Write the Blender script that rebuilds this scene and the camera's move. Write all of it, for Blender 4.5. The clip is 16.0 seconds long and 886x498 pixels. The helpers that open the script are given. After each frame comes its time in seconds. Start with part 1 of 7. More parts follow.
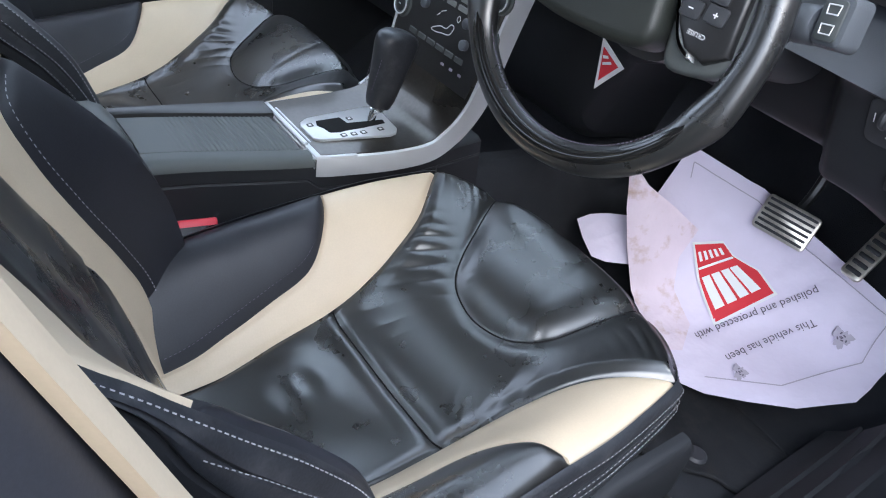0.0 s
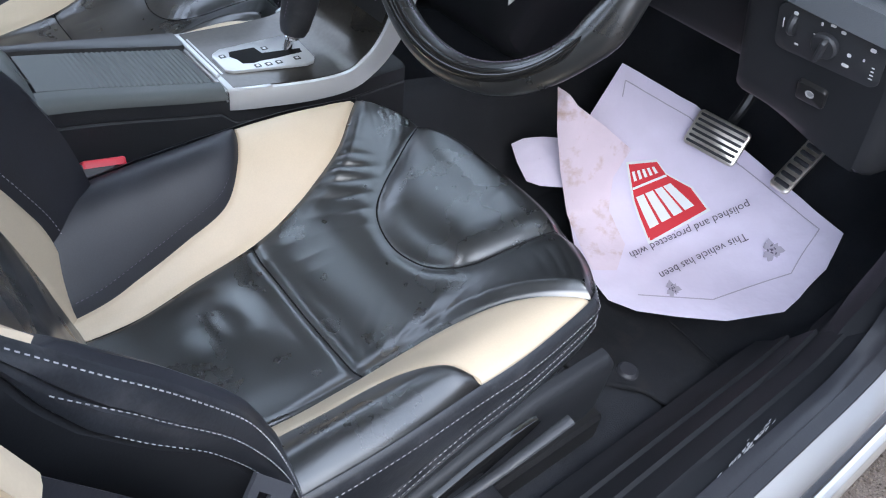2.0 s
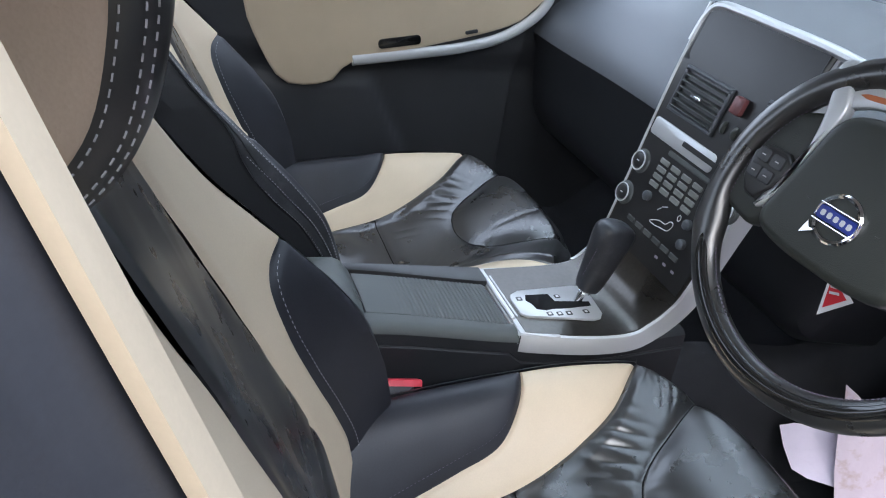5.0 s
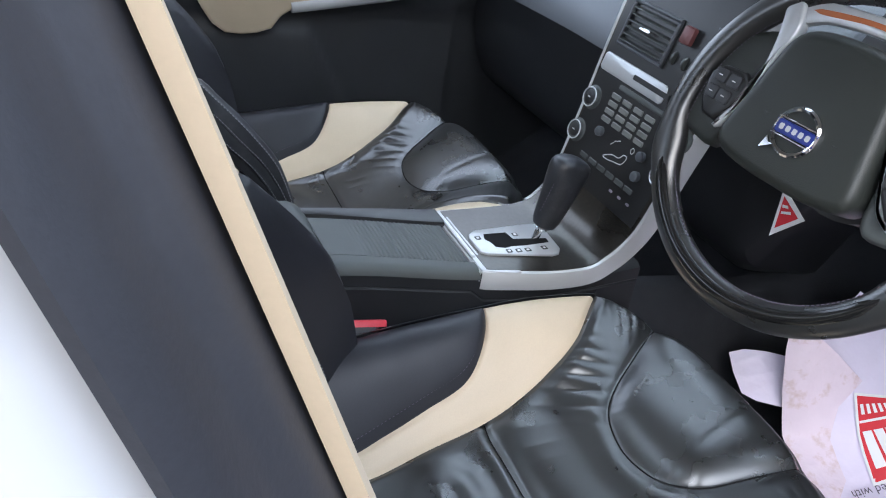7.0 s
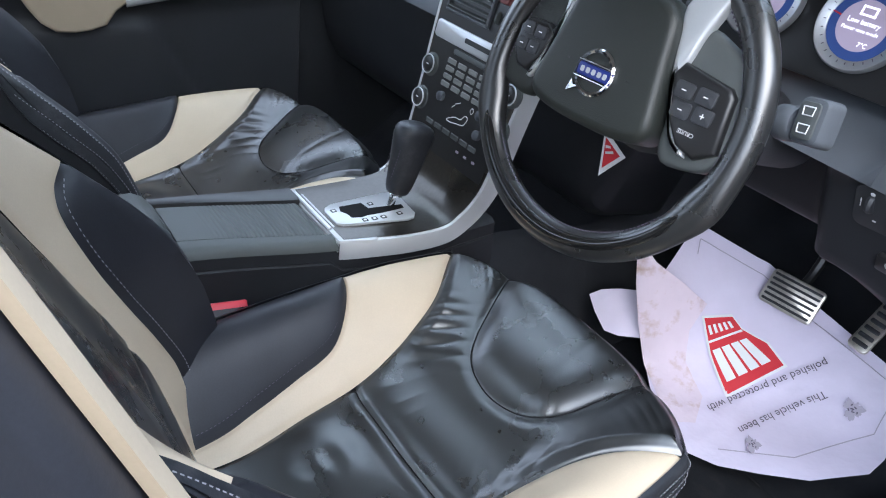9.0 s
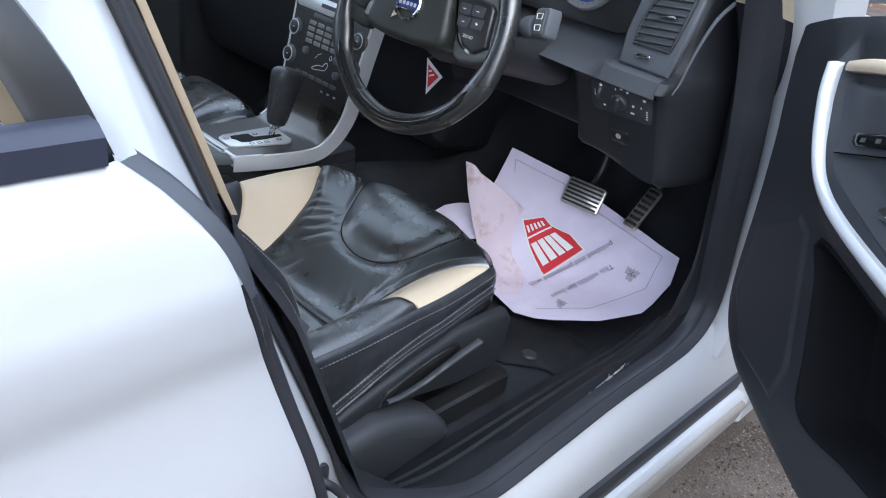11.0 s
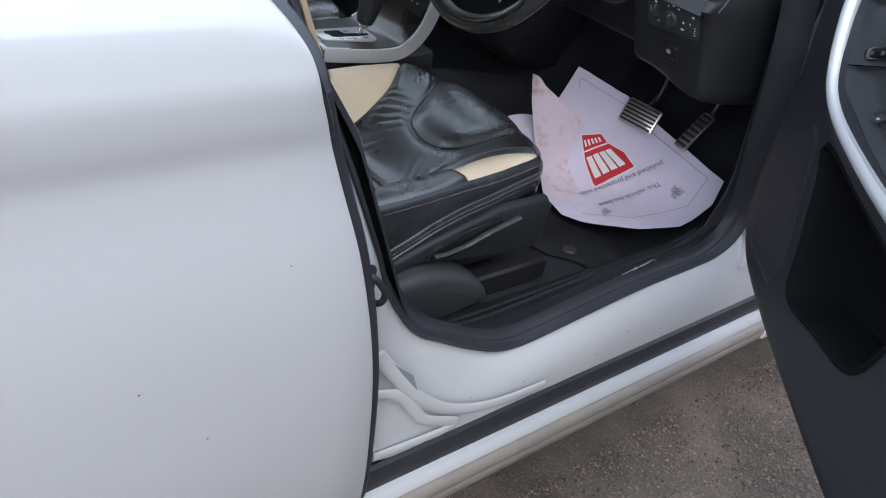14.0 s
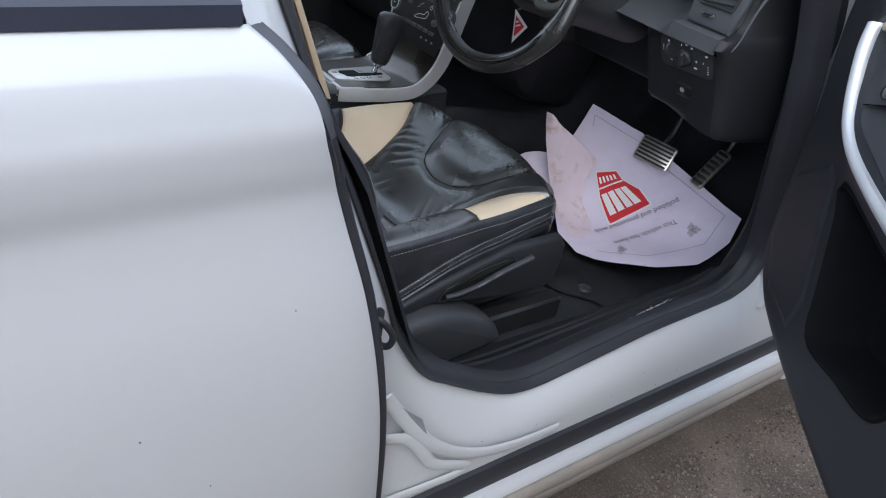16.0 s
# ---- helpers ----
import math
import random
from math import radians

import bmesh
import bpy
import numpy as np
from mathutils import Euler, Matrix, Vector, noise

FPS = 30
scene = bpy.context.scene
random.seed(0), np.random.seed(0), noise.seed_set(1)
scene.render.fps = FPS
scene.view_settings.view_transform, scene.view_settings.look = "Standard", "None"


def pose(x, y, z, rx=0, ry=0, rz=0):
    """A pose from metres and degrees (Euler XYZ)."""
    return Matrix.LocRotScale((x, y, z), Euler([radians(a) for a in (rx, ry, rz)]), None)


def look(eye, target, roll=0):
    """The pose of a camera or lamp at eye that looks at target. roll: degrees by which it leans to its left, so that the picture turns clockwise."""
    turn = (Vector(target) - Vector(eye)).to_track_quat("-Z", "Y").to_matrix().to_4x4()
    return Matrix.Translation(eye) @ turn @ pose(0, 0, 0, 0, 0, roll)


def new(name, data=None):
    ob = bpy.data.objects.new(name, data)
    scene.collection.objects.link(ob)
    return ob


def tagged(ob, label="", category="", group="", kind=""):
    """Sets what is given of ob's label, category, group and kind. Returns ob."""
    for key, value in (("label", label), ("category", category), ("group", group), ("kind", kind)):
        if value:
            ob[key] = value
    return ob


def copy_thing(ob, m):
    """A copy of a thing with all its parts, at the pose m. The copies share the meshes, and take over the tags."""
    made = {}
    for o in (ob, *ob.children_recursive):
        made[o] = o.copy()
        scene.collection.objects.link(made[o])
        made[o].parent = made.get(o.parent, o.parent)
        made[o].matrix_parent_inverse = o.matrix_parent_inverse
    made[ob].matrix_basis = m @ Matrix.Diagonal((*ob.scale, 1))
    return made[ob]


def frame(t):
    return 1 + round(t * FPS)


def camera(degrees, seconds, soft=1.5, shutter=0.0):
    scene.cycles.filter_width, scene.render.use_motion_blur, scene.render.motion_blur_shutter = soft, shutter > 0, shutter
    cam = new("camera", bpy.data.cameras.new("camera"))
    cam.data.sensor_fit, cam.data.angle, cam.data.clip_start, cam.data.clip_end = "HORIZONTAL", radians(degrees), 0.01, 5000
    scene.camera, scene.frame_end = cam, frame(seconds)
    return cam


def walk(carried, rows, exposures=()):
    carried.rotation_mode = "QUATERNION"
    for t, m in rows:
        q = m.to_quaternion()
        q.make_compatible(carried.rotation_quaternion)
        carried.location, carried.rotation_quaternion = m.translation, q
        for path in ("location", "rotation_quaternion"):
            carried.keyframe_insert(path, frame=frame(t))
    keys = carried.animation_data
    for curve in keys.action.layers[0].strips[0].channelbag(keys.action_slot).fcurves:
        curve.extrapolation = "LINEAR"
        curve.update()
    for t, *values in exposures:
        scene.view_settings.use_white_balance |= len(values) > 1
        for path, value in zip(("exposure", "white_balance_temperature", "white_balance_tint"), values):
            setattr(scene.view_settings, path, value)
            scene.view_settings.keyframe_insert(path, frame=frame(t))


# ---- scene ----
cam = camera(60.8, 16.0, soft=1.1)
PATH = [
    (0, (0.911, -0.636, 1.262), (-0.292, 0.431, 0.072), 10.2),
    (0.5, (0.918, -0.627, 1.261), (-0.261, 0.438, 0.045), 9.7),
    (1, (0.923, -0.623, 1.26), (-0.224, 0.447, 0.019), 9.5),
    (1.5, (0.95, -0.594, 1.241), (-0.104, 0.5, -0.06), 10.1),
    (2, (0.95, -0.58, 1.254), (-0.114, 0.496, -0.054), 9.8),
    (2.5, (0.965, -0.587, 1.27), (-0.209, 0.395, -0.018), 9.3),
    (3, (1.006, -0.595, 1.306), (-0.332, 0.225, 0.066), 8.3),
    (3.5, (1.015, -0.595, 1.322), (-0.426, 0.153, 0.153), 9.1),
    (4, (0.939, -0.639, 1.351), (-0.61, 0.05, 0.291), 9.5),
    (4.2, (0.901, -0.654, 1.364), (-0.693, -0.011, 0.342), 9.0),
    (6.3, (0.861, -0.679, 1.319), (-0.64, 0.134, 0.277), 9.3),
    (6.5, (0.868, -0.695, 1.312), (-0.623, 0.128, 0.263), 9.5),
    (7, (0.873, -0.698, 1.313), (-0.598, 0.147, 0.254), 10.0),
    (7.5, (0.878, -0.693, 1.313), (-0.59, 0.188, 0.278), 10.1),
    (8, (0.879, -0.695, 1.305), (-0.569, 0.213, 0.266), 8.8),
    (8.5, (0.889, -0.664, 1.296), (-0.499, 0.297, 0.225), 7.3),
    (9, (0.944, -0.659, 1.311), (-0.384, 0.406, 0.261), 8.0),
    (9.5, (1.105, -0.68, 1.33), (-0.221, 0.445, 0.341), 7.8),
    (10, (1.222, -0.759, 1.33), (-0.08, 0.428, 0.385), 7.5),
    (10.2, (1.25, -0.796, 1.323), (-0.035, 0.42, 0.391), 7.3),
    (12.3, (1.358, -0.963, 1.287), (0.35, 0.457, 0.304), 13.4),
    (12.5, (1.382, -0.945, 1.316), (0.353, 0.451, 0.322), 14.1),
    (13, (1.502, -0.954, 1.294), (0.449, 0.37, 0.228), 14.1),
    (13.5, (1.52, -1.018, 1.276), (0.366, 0.173, 0.157), 12.3),
    (14, (1.51, -1.013, 1.293), (0.277, 0.123, 0.202), 11.5),
    (14.5, (1.517, -0.986, 1.311), (0.254, 0.165, 0.271), 10.7),
    (15, (1.513, -0.971, 1.316), (0.245, 0.189, 0.293), 10.5),
    (15.5, (1.509, -0.984, 1.302), (0.225, 0.157, 0.277), 10.6),
    (16, (1.505, -0.994, 1.3), (0.198, 0.119, 0.273), 10.4),
]
walk(cam, [(t, look(eye, target, roll)) for t, eye, target, roll in PATH], [(0.0, 1.70, 6220, 10), (2.5, 1.76, 6250, 10.5), (4.2, 1.72, 6400, 10.5), (8.5, 1.7, 6250, 10), (9.5, 1.72, 6050, 9), (10.2, 1.6, 6050, 9), (12.3, 1.15, 6350, 9.5), (16.0, 0.88, 6500, 10)])

# ---- light ----
world = bpy.data.worlds.new("overcast_sky")
scene.world = world
world.use_nodes = True
wn = world.node_tree
sky = wn.nodes.new("ShaderNodeTexSky")
sky.sky_type, sky.sun_disc = "NISHITA", False
sky.sun_elevation, sky.sun_rotation = radians(41), radians(121)
sky.air_density, sky.dust_density, sky.ozone_density = 1.0, 4.0, 1.0
# thin high cloud: the blue sky mixed with an even grey-white layer
cloud = wn.nodes.new("ShaderNodeMix")
cloud.data_type = "RGBA"
cloud.inputs["Factor"].default_value = 0.7
cloud.inputs["B"].default_value = (7.6, 8.8, 10.8, 1)
wn.links.new(sky.outputs[0], cloud.inputs["A"])
wn.links.new(cloud.outputs["Result"], wn.nodes["Background"].inputs["Color"])
wn.nodes["Background"].inputs["Strength"].default_value = 0.15
sun_data = bpy.data.lights.new("sun", "SUN")
sun_data.energy, sun_data.angle, sun_data.color = 0.95, radians(55), (0.91, 0.96, 1.0)
sun = new("sun", sun_data)
sun.matrix_world = look((3.0, -1.8, 3.0), (0, 0, 0))


# ---- materials ----
def material(name, color, rough=0.5, metal=0.0, vary=0.12, grain=300.0, bump=0.15, stain=8.0, coat=0.0, depth=0.0006, spec=0.5, voronoi=False, dirt_or_tint=None, patch_amount=0.0, patch_scale=5.0, gloss_span=(0.8, 1.25), ior=1.5):
    """A node material: colour varied at two scales, grain relief, uneven gloss, optional patches of soiling or painted
    reflection.
    """
    m = bpy.data.materials.new(name)
    m.use_nodes = True
    nt = m.node_tree
    N, Lk = nt.nodes.new, nt.links.new
    b = nt.nodes["Principled BSDF"]
    b.inputs["Roughness"].default_value = rough
    b.inputs["Metallic"].default_value = metal
    b.inputs["Specular IOR Level"].default_value = spec
    b.inputs["IOR"].default_value = ior
    b.inputs["Coat Weight"].default_value = coat
    b.inputs["Coat Roughness"].default_value = 0.06
    co = N("ShaderNodeTexCoord")
    big = N("ShaderNodeTexNoise")
    big.inputs["Scale"].default_value, big.inputs["Detail"].default_value = stain, 5
    Lk(co.outputs["Object"], big.inputs["Vector"])
    fine = N("ShaderNodeTexNoise")
    fine.inputs["Scale"].default_value, fine.inputs["Detail"].default_value = grain, 3
    Lk(co.outputs["Object"], fine.inputs["Vector"])
    mixed = N("ShaderNodeMath")
    mixed.operation = "MULTIPLY_ADD"
    Lk(fine.outputs["Fac"], mixed.inputs[0])
    mixed.inputs[1].default_value = 0.5
    Lk(big.outputs["Fac"], mixed.inputs[2])
    ramp = N("ShaderNodeMapRange")
    ramp.inputs["From Min"].default_value, ramp.inputs["From Max"].default_value = 0.45, 1.05
    ramp.inputs["To Min"].default_value, ramp.inputs["To Max"].default_value = 1 - vary, 1 + vary
    Lk(mixed.outputs[0], ramp.inputs["Value"])
    tint = N("ShaderNodeVectorMath")
    tint.operation = "SCALE"
    tint.inputs[0].default_value = color
    Lk(ramp.outputs[0], tint.inputs["Scale"])
    out = tint.outputs[0]
    if dirt_or_tint:
        spots = N("ShaderNodeTexNoise")
        spots.inputs["Scale"].default_value, spots.inputs["Detail"].default_value = patch_scale, 8
        spots.inputs["Roughness"].default_value = 0.65
        Lk(co.outputs["Object"], spots.inputs["Vector"])
        cut = N("ShaderNodeMapRange")
        cut.inputs["From Min"].default_value, cut.inputs["From Max"].default_value = 0.52, 0.72
        cut.inputs["To Max"].default_value = patch_amount
        Lk(spots.outputs["Fac"], cut.inputs["Value"])
        mix = N("ShaderNodeMix")
        mix.data_type = "RGBA"
        Lk(cut.outputs[0], mix.inputs["Factor"])
        Lk(out, mix.inputs["A"])
        mix.inputs["B"].default_value = (*dirt_or_tint, 1)
        out = mix.outputs["Result"]
    Lk(out, b.inputs["Base Color"])
    gloss = N("ShaderNodeMapRange")
    gloss.inputs["To Min"].default_value, gloss.inputs["To Max"].default_value = rough * gloss_span[0], min(1, rough * gloss_span[1])
    Lk(big.outputs["Fac"], gloss.inputs["Value"])
    Lk(gloss.outputs[0], b.inputs["Roughness"])
    if bump:
        rel = N("ShaderNodeBump")
        rel.inputs["Strength"].default_value, rel.inputs["Distance"].default_value = bump, depth
        if voronoi:
            cells = N("ShaderNodeTexVoronoi")
            cells.inputs["Scale"].default_value = grain
            Lk(co.outputs["Object"], cells.inputs["Vector"])
            Lk(cells.outputs["Distance"], rel.inputs["Height"])
        else:
            Lk(fine.outputs["Fac"], rel.inputs["Height"])
        Lk(rel.outputs[0], b.inputs["Normal"])
    return m


def glowing(name, color, strength):
    m = bpy.data.materials.new(name)
    m.use_nodes = True
    b = m.node_tree.nodes["Principled BSDF"]
    b.inputs["Base Color"].default_value = (*color, 1)
    b.inputs["Emission Color"].default_value = (*color, 1)
    b.inputs["Emission Strength"].default_value = strength
    return m


def glass(name, color=(0.9, 0.95, 0.93), rough=0.0):
    m = bpy.data.materials.new(name)
    m.use_nodes = True
    b = m.node_tree.nodes["Principled BSDF"]
    b.inputs["Base Color"].default_value = (*color, 1)
    b.inputs["Transmission Weight"].default_value = 1.0
    b.inputs["Roughness"].default_value = rough
    b.inputs["IOR"].default_value = 1.45
    return m


# faint brown patches put the brick's reflection into the black leather's colour
LEATHER = material("black_leather", (0.016, 0.0165, 0.017), 0.25, vary=0.3, grain=620, bump=0.10, depth=0.0004, stain=14, spec=0.85, dirt_or_tint=(0.040, 0.024, 0.019), patch_amount=0.12, patch_scale=5, gloss_span=(0.8, 1.5), ior=1.64)
SOFT_LEATHER = material("soft_black_leather", (0.020, 0.021, 0.027), 0.42, vary=0.3, grain=560, bump=0.12, depth=0.0005, stain=12, spec=0.45)
LEATHER_WORN = material("worn_black_leather", (0.024, 0.026, 0.031), 0.34, vary=0.35, grain=420, bump=0.22, depth=0.0008, stain=20, dirt_or_tint=(0.075, 0.075, 0.080), patch_amount=0.5, patch_scale=38)
BEIGE = material("beige_leather", (0.58, 0.475, 0.345), 0.45, vary=0.08, grain=520, bump=0.08, depth=0.0006, stain=9, voronoi=True)
DOOR_BEIGE = material("beige_door_leather", (0.47, 0.39, 0.255), 0.5, vary=0.08, grain=520, bump=0.10, depth=0.0006, stain=9, voronoi=True)
PANEL = material("charcoal_switch_panel", (0.040, 0.042, 0.049), 0.42, vary=0.12, grain=800, bump=0.25, depth=0.0004, voronoi=True)
BEIGE_PLASTIC = material("beige_plastic", (0.56, 0.455, 0.325), 0.55, vary=0.06, grain=500, bump=0.15, depth=0.0005)
TAN = material("tan_leather", (0.40, 0.30, 0.22), 0.5, vary=0.08, grain=420, bump=0.2, depth=0.001, voronoi=True)
THREAD = material("pale_thread", (0.36, 0.36, 0.38), 0.7, vary=0.1, grain=900, bump=0.2)
PLASTIC = material("black_plastic", (0.038, 0.040, 0.045), 0.46, vary=0.15, grain=700, bump=0.3, depth=0.0004, voronoi=True)
PLASTIC_SMOOTH = material("smooth_black_plastic", (0.017, 0.017, 0.018), 0.33, vary=0.15, grain=500, bump=0.05)
DASH = material("charcoal_dash_plastic", (0.082, 0.090, 0.102), 0.45, vary=0.12, grain=800, bump=0.35, depth=0.0004, voronoi=True)
HUB_PLASTIC = material("grey_green_airbag_plastic", (0.022, 0.025, 0.022), 0.42, vary=0.12, grain=900, bump=0.3, depth=0.0004, voronoi=True)
KEY_PLASTIC = material("light_grey_key_plastic", (0.20, 0.21, 0.20), 0.4, vary=0.08, grain=700, bump=0.1)
MATTE = material("matte_black_plastic", (0.020, 0.0215, 0.025), 0.50, vary=0.2, grain=700, bump=0.3, depth=0.0004, voronoi=True, spec=0.35)
DULL = material("dull_black_trim", (0.017, 0.018, 0.021), 0.6, vary=0.2, grain=700, bump=0.3, depth=0.0004, spec=0.25)
GREY_PLASTIC = material("grey_green_plastic", (0.075, 0.083, 0.082), 0.5, vary=0.1, grain=700, bump=0.25, depth=0.0004)
SLOT_SHADE = material("slot_shade_black", (0.008, 0.008, 0.009), 0.7, vary=0.2, grain=500, bump=0.2, spec=0.15)
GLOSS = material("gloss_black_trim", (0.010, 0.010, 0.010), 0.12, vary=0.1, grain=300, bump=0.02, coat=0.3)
WOOD = material("dark_brushed_inlay", (0.078, 0.072, 0.064), 0.28, metal=0.85, vary=0.25, grain=160, bump=0.05, coat=0.25)
RUBBER = material("black_rubber", (0.026, 0.027, 0.033), 0.50, spec=0.4, vary=0.2, grain=400, bump=0.2, dirt_or_tint=(0.06, 0.057, 0.055), patch_amount=0.12, patch_scale=14)
CARPET = material("black_carpet", (0.034, 0.036, 0.042), 0.95, vary=0.4, grain=900, bump=0.9, depth=0.003, spec=0.1, dirt_or_tint=(0.06, 0.055, 0.05), patch_amount=0.15, patch_scale=20)
MAT_CARPET = material("black_mat_carpet", (0.028, 0.029, 0.033), 0.95, vary=0.5, grain=1200, bump=1.0, depth=0.003, spec=0.1, dirt_or_tint=(0.08, 0.07, 0.06), patch_amount=0.2, patch_scale=30)
SILVER = material("satin_silver_paint", (0.57, 0.585, 0.60), 0.30, metal=0.35, vary=0.05, grain=900, bump=0.05)
DIAL_SILVER = material("satin_dial_ring", (0.50, 0.51, 0.53), 0.38, metal=0.7, vary=0.06, grain=600, bump=0.05)
CHROME = material("chrome", (0.75, 0.76, 0.78), 0.10, metal=1.0, vary=0.05, grain=200, bump=0.0)
STEEL = material("brushed_steel", (0.62, 0.58, 0.52), 0.32, metal=0.9, vary=0.15, grain=500, bump=0.1, dirt_or_tint=(0.18, 0.15, 0.12), patch_amount=0.5, patch_scale=60)
WHITE = material("white_car_paint", (0.50, 0.51, 0.525), 0.30, vary=0.02, grain=60, bump=0.0, coat=1.0, stain=2, dirt_or_tint=(0.55, 0.52, 0.47), patch_amount=0.12, patch_scale=9)
DIRTY = material("dirty_pale_paint", (0.25, 0.225, 0.20), 0.5, vary=0.12, grain=120, bump=0.1, dirt_or_tint=(0.32, 0.27, 0.22), patch_amount=0.7, patch_scale=12)
PAPER = material("lilac_white_paper", (0.70, 0.64, 0.77), 0.85, vary=0.05, grain=26, bump=0.6, depth=0.004, spec=0.2)
PAPER_DIRTY = material("soiled_paper", (0.70, 0.60, 0.68), 0.85, vary=0.07, grain=30, bump=0.6, depth=0.004, spec=0.2, dirt_or_tint=(0.42, 0.25, 0.15), patch_amount=0.85, patch_scale=18)
RED = material("red_print", (0.60, 0.022, 0.035), 0.7, vary=0.06, grain=400, bump=0.05)
RED_PLASTIC = material("red_plastic", (0.55, 0.03, 0.05), 0.4, vary=0.06, grain=400, bump=0.05)
INK = material("grey_ink", (0.13, 0.11, 0.15), 0.8, vary=0.1, grain=600, bump=0.0)
PALE_INK = material("pale_grey_ink", (0.42, 0.38, 0.46), 0.8, vary=0.1, grain=600, bump=0.0)
ORANGE = material("orange_reflection", (0.42, 0.12, 0.04), 0.4, vary=0.1, grain=300, bump=0.0)
DIM_INK = material("dim_white_print", (0.45, 0.46, 0.47), 0.6, vary=0.05, grain=500, bump=0.0)
WHITE_INK = material("white_print", (0.75, 0.75, 0.76), 0.6, vary=0.03, grain=500, bump=0.0)
ASPHALT = material("asphalt", (0.115, 0.092, 0.077), 0.92, vary=0.7, grain=230, bump=1.0, depth=0.006, stain=5, dirt_or_tint=(0.27, 0.225, 0.19), patch_amount=0.85, patch_scale=130, spec=0.2)
GREY_TRIM = material("grey_trim_plastic", (0.055, 0.058, 0.068), 0.45, vary=0.12, grain=500, bump=0.1)
TAPE = material("grey_tape", (0.21, 0.225, 0.24), 0.45, vary=0.1, grain=300, bump=0.1)
BLUE = material("blue_enamel", (0.02, 0.035, 0.20), 0.3, vary=0.05, grain=300, bump=0.0)
BLUE_DIAL = glowing("blue_dial", (0.02, 0.045, 0.16), 0.22)
DIAL_FACE = glowing("lit_display", (0.26, 0.22, 0.30), 0.30)
DIAL_TEXT = glowing("lit_letters", (0.9, 0.9, 1.0), 0.7)
AMBER = glowing("amber_lamp", (1.0, 0.30, 0.03), 1.5)
CLEAR = glass("clear_glass")
TINTED = glass("tinted_glass", (0.30, 0.32, 0.31))


def pebbles(name, dark, pale):
    """Stone colours from dark to pale, one shade to each loose piece."""
    m = material(name, pale, 0.9, vary=0.2, grain=300, bump=0.3, spec=0.2)
    nt = m.node_tree
    geo, mix = nt.nodes.new("ShaderNodeNewGeometry"), nt.nodes.new("ShaderNodeMix")
    mix.data_type = "RGBA"
    mix.inputs["A"].default_value, mix.inputs["B"].default_value = (*dark, 1), (*pale, 1)
    nt.links.new(geo.outputs["Random Per Island"], mix.inputs["Factor"])
    nt.links.new(mix.outputs["Result"], nt.nodes["Principled BSDF"].inputs["Base Color"])
    return m


# ---- mesh helpers ----
def lerp_table(x, pts):
    """Smooth value of a table of (x, y) rows."""
    if x <= pts[0][0]:
        return pts[0][1]
    if x >= pts[-1][0]:
        return pts[-1][1]
    for i in range(len(pts) - 1):
        (x0, y0), (x1, y1) = pts[i], pts[i + 1]
        if x <= x1:
            m0 = (y1 - pts[i - 1][1]) / (x1 - pts[i - 1][0]) if i else (y1 - y0) / (x1 - x0)
            m1 = (pts[i + 2][1] - y0) / (pts[i + 2][0] - x0) if i + 2 < len(pts) else (y1 - y0) / (x1 - x0)
            h = x1 - x0
            t = (x - x0) / h
            return (2 * t**3 - 3 * t * t + 1) * y0 + (t**3 - 2 * t * t + t) * h * m0 + (3 * t * t - 2 * t**3) * y1 + (t**3 - t * t) * h * m1


def step(a, b, x):
    t = min(1.0, max(0.0, (x - a) / (b - a)))
    return t * t * (3 - 2 * t)


def smooth_line(pts, n, closed=False):
    """n points evenly along a smooth curve through pts (any dimension)."""
    P = [Vector(p) for p in pts]
    k = len(P)
    fine = []
    segs = k if closed else k - 1
    for i in range(segs):
        p1, p2 = P[i], P[(i + 1) % k]
        p0 = P[i - 1] if (closed or i) else p1 * 2 - p2
        p3 = P[(i + 2) % k] if (closed or i + 2 < k) else p2 * 2 - p1
        for j in range(12):
            t = j / 12
            fine.append(0.5 * ((2 * p1) + (p2 - p0) * t + (2 * p0 - 5 * p1 + 4 * p2 - p3) * t * t + (3 * p1 - p0 - 3 * p2 + p3) * t**3))
    fine.append(P[0].copy() if closed else P[-1].copy())
    acc = [0.0]
    for a, b in zip(fine, fine[1:]):
        acc.append(acc[-1] + (b - a).length)
    out, j = [], 0
    count = n if closed else n - 1
    for i in range(n):
        d = acc[-1] * i / count
        while j < len(acc) - 2 and acc[j + 1] < d:
            j += 1
        f = (d - acc[j]) / max(1e-9, acc[j + 1] - acc[j])
        out.append(fine[j].lerp(fine[j + 1], f))
    return out


def thing(name, label="", category="", group="", kind="", at=None):
    ob = new(name)
    if at is not None:
        ob.matrix_world = at if isinstance(at, Matrix) else Matrix.Translation(at)
    return tagged(ob, label, category, group, kind)


def part(name, bm, mat, parent=None, label="", smooth=True, kind="", category=""):
    """Links a bmesh (or verts and faces) as one mesh object, under parent if given."""
    me = bpy.data.meshes.new(name)
    if isinstance(bm, tuple):
        me.from_pydata([tuple(v) for v in bm[0]], [], bm[1])
        me.update()
    else:
        bm.to_mesh(me)
        bm.free()
    for p in me.polygons:
        p.use_smooth = smooth
    if smooth:
        me.set_sharp_from_angle(angle=radians(38))
    me.materials.append(mat)
    ob = new(name, me)
    if parent:
        ob.parent = parent
        ob.matrix_parent_inverse = parent.matrix_basis.inverted()
    return tagged(ob, label, category, "", kind)


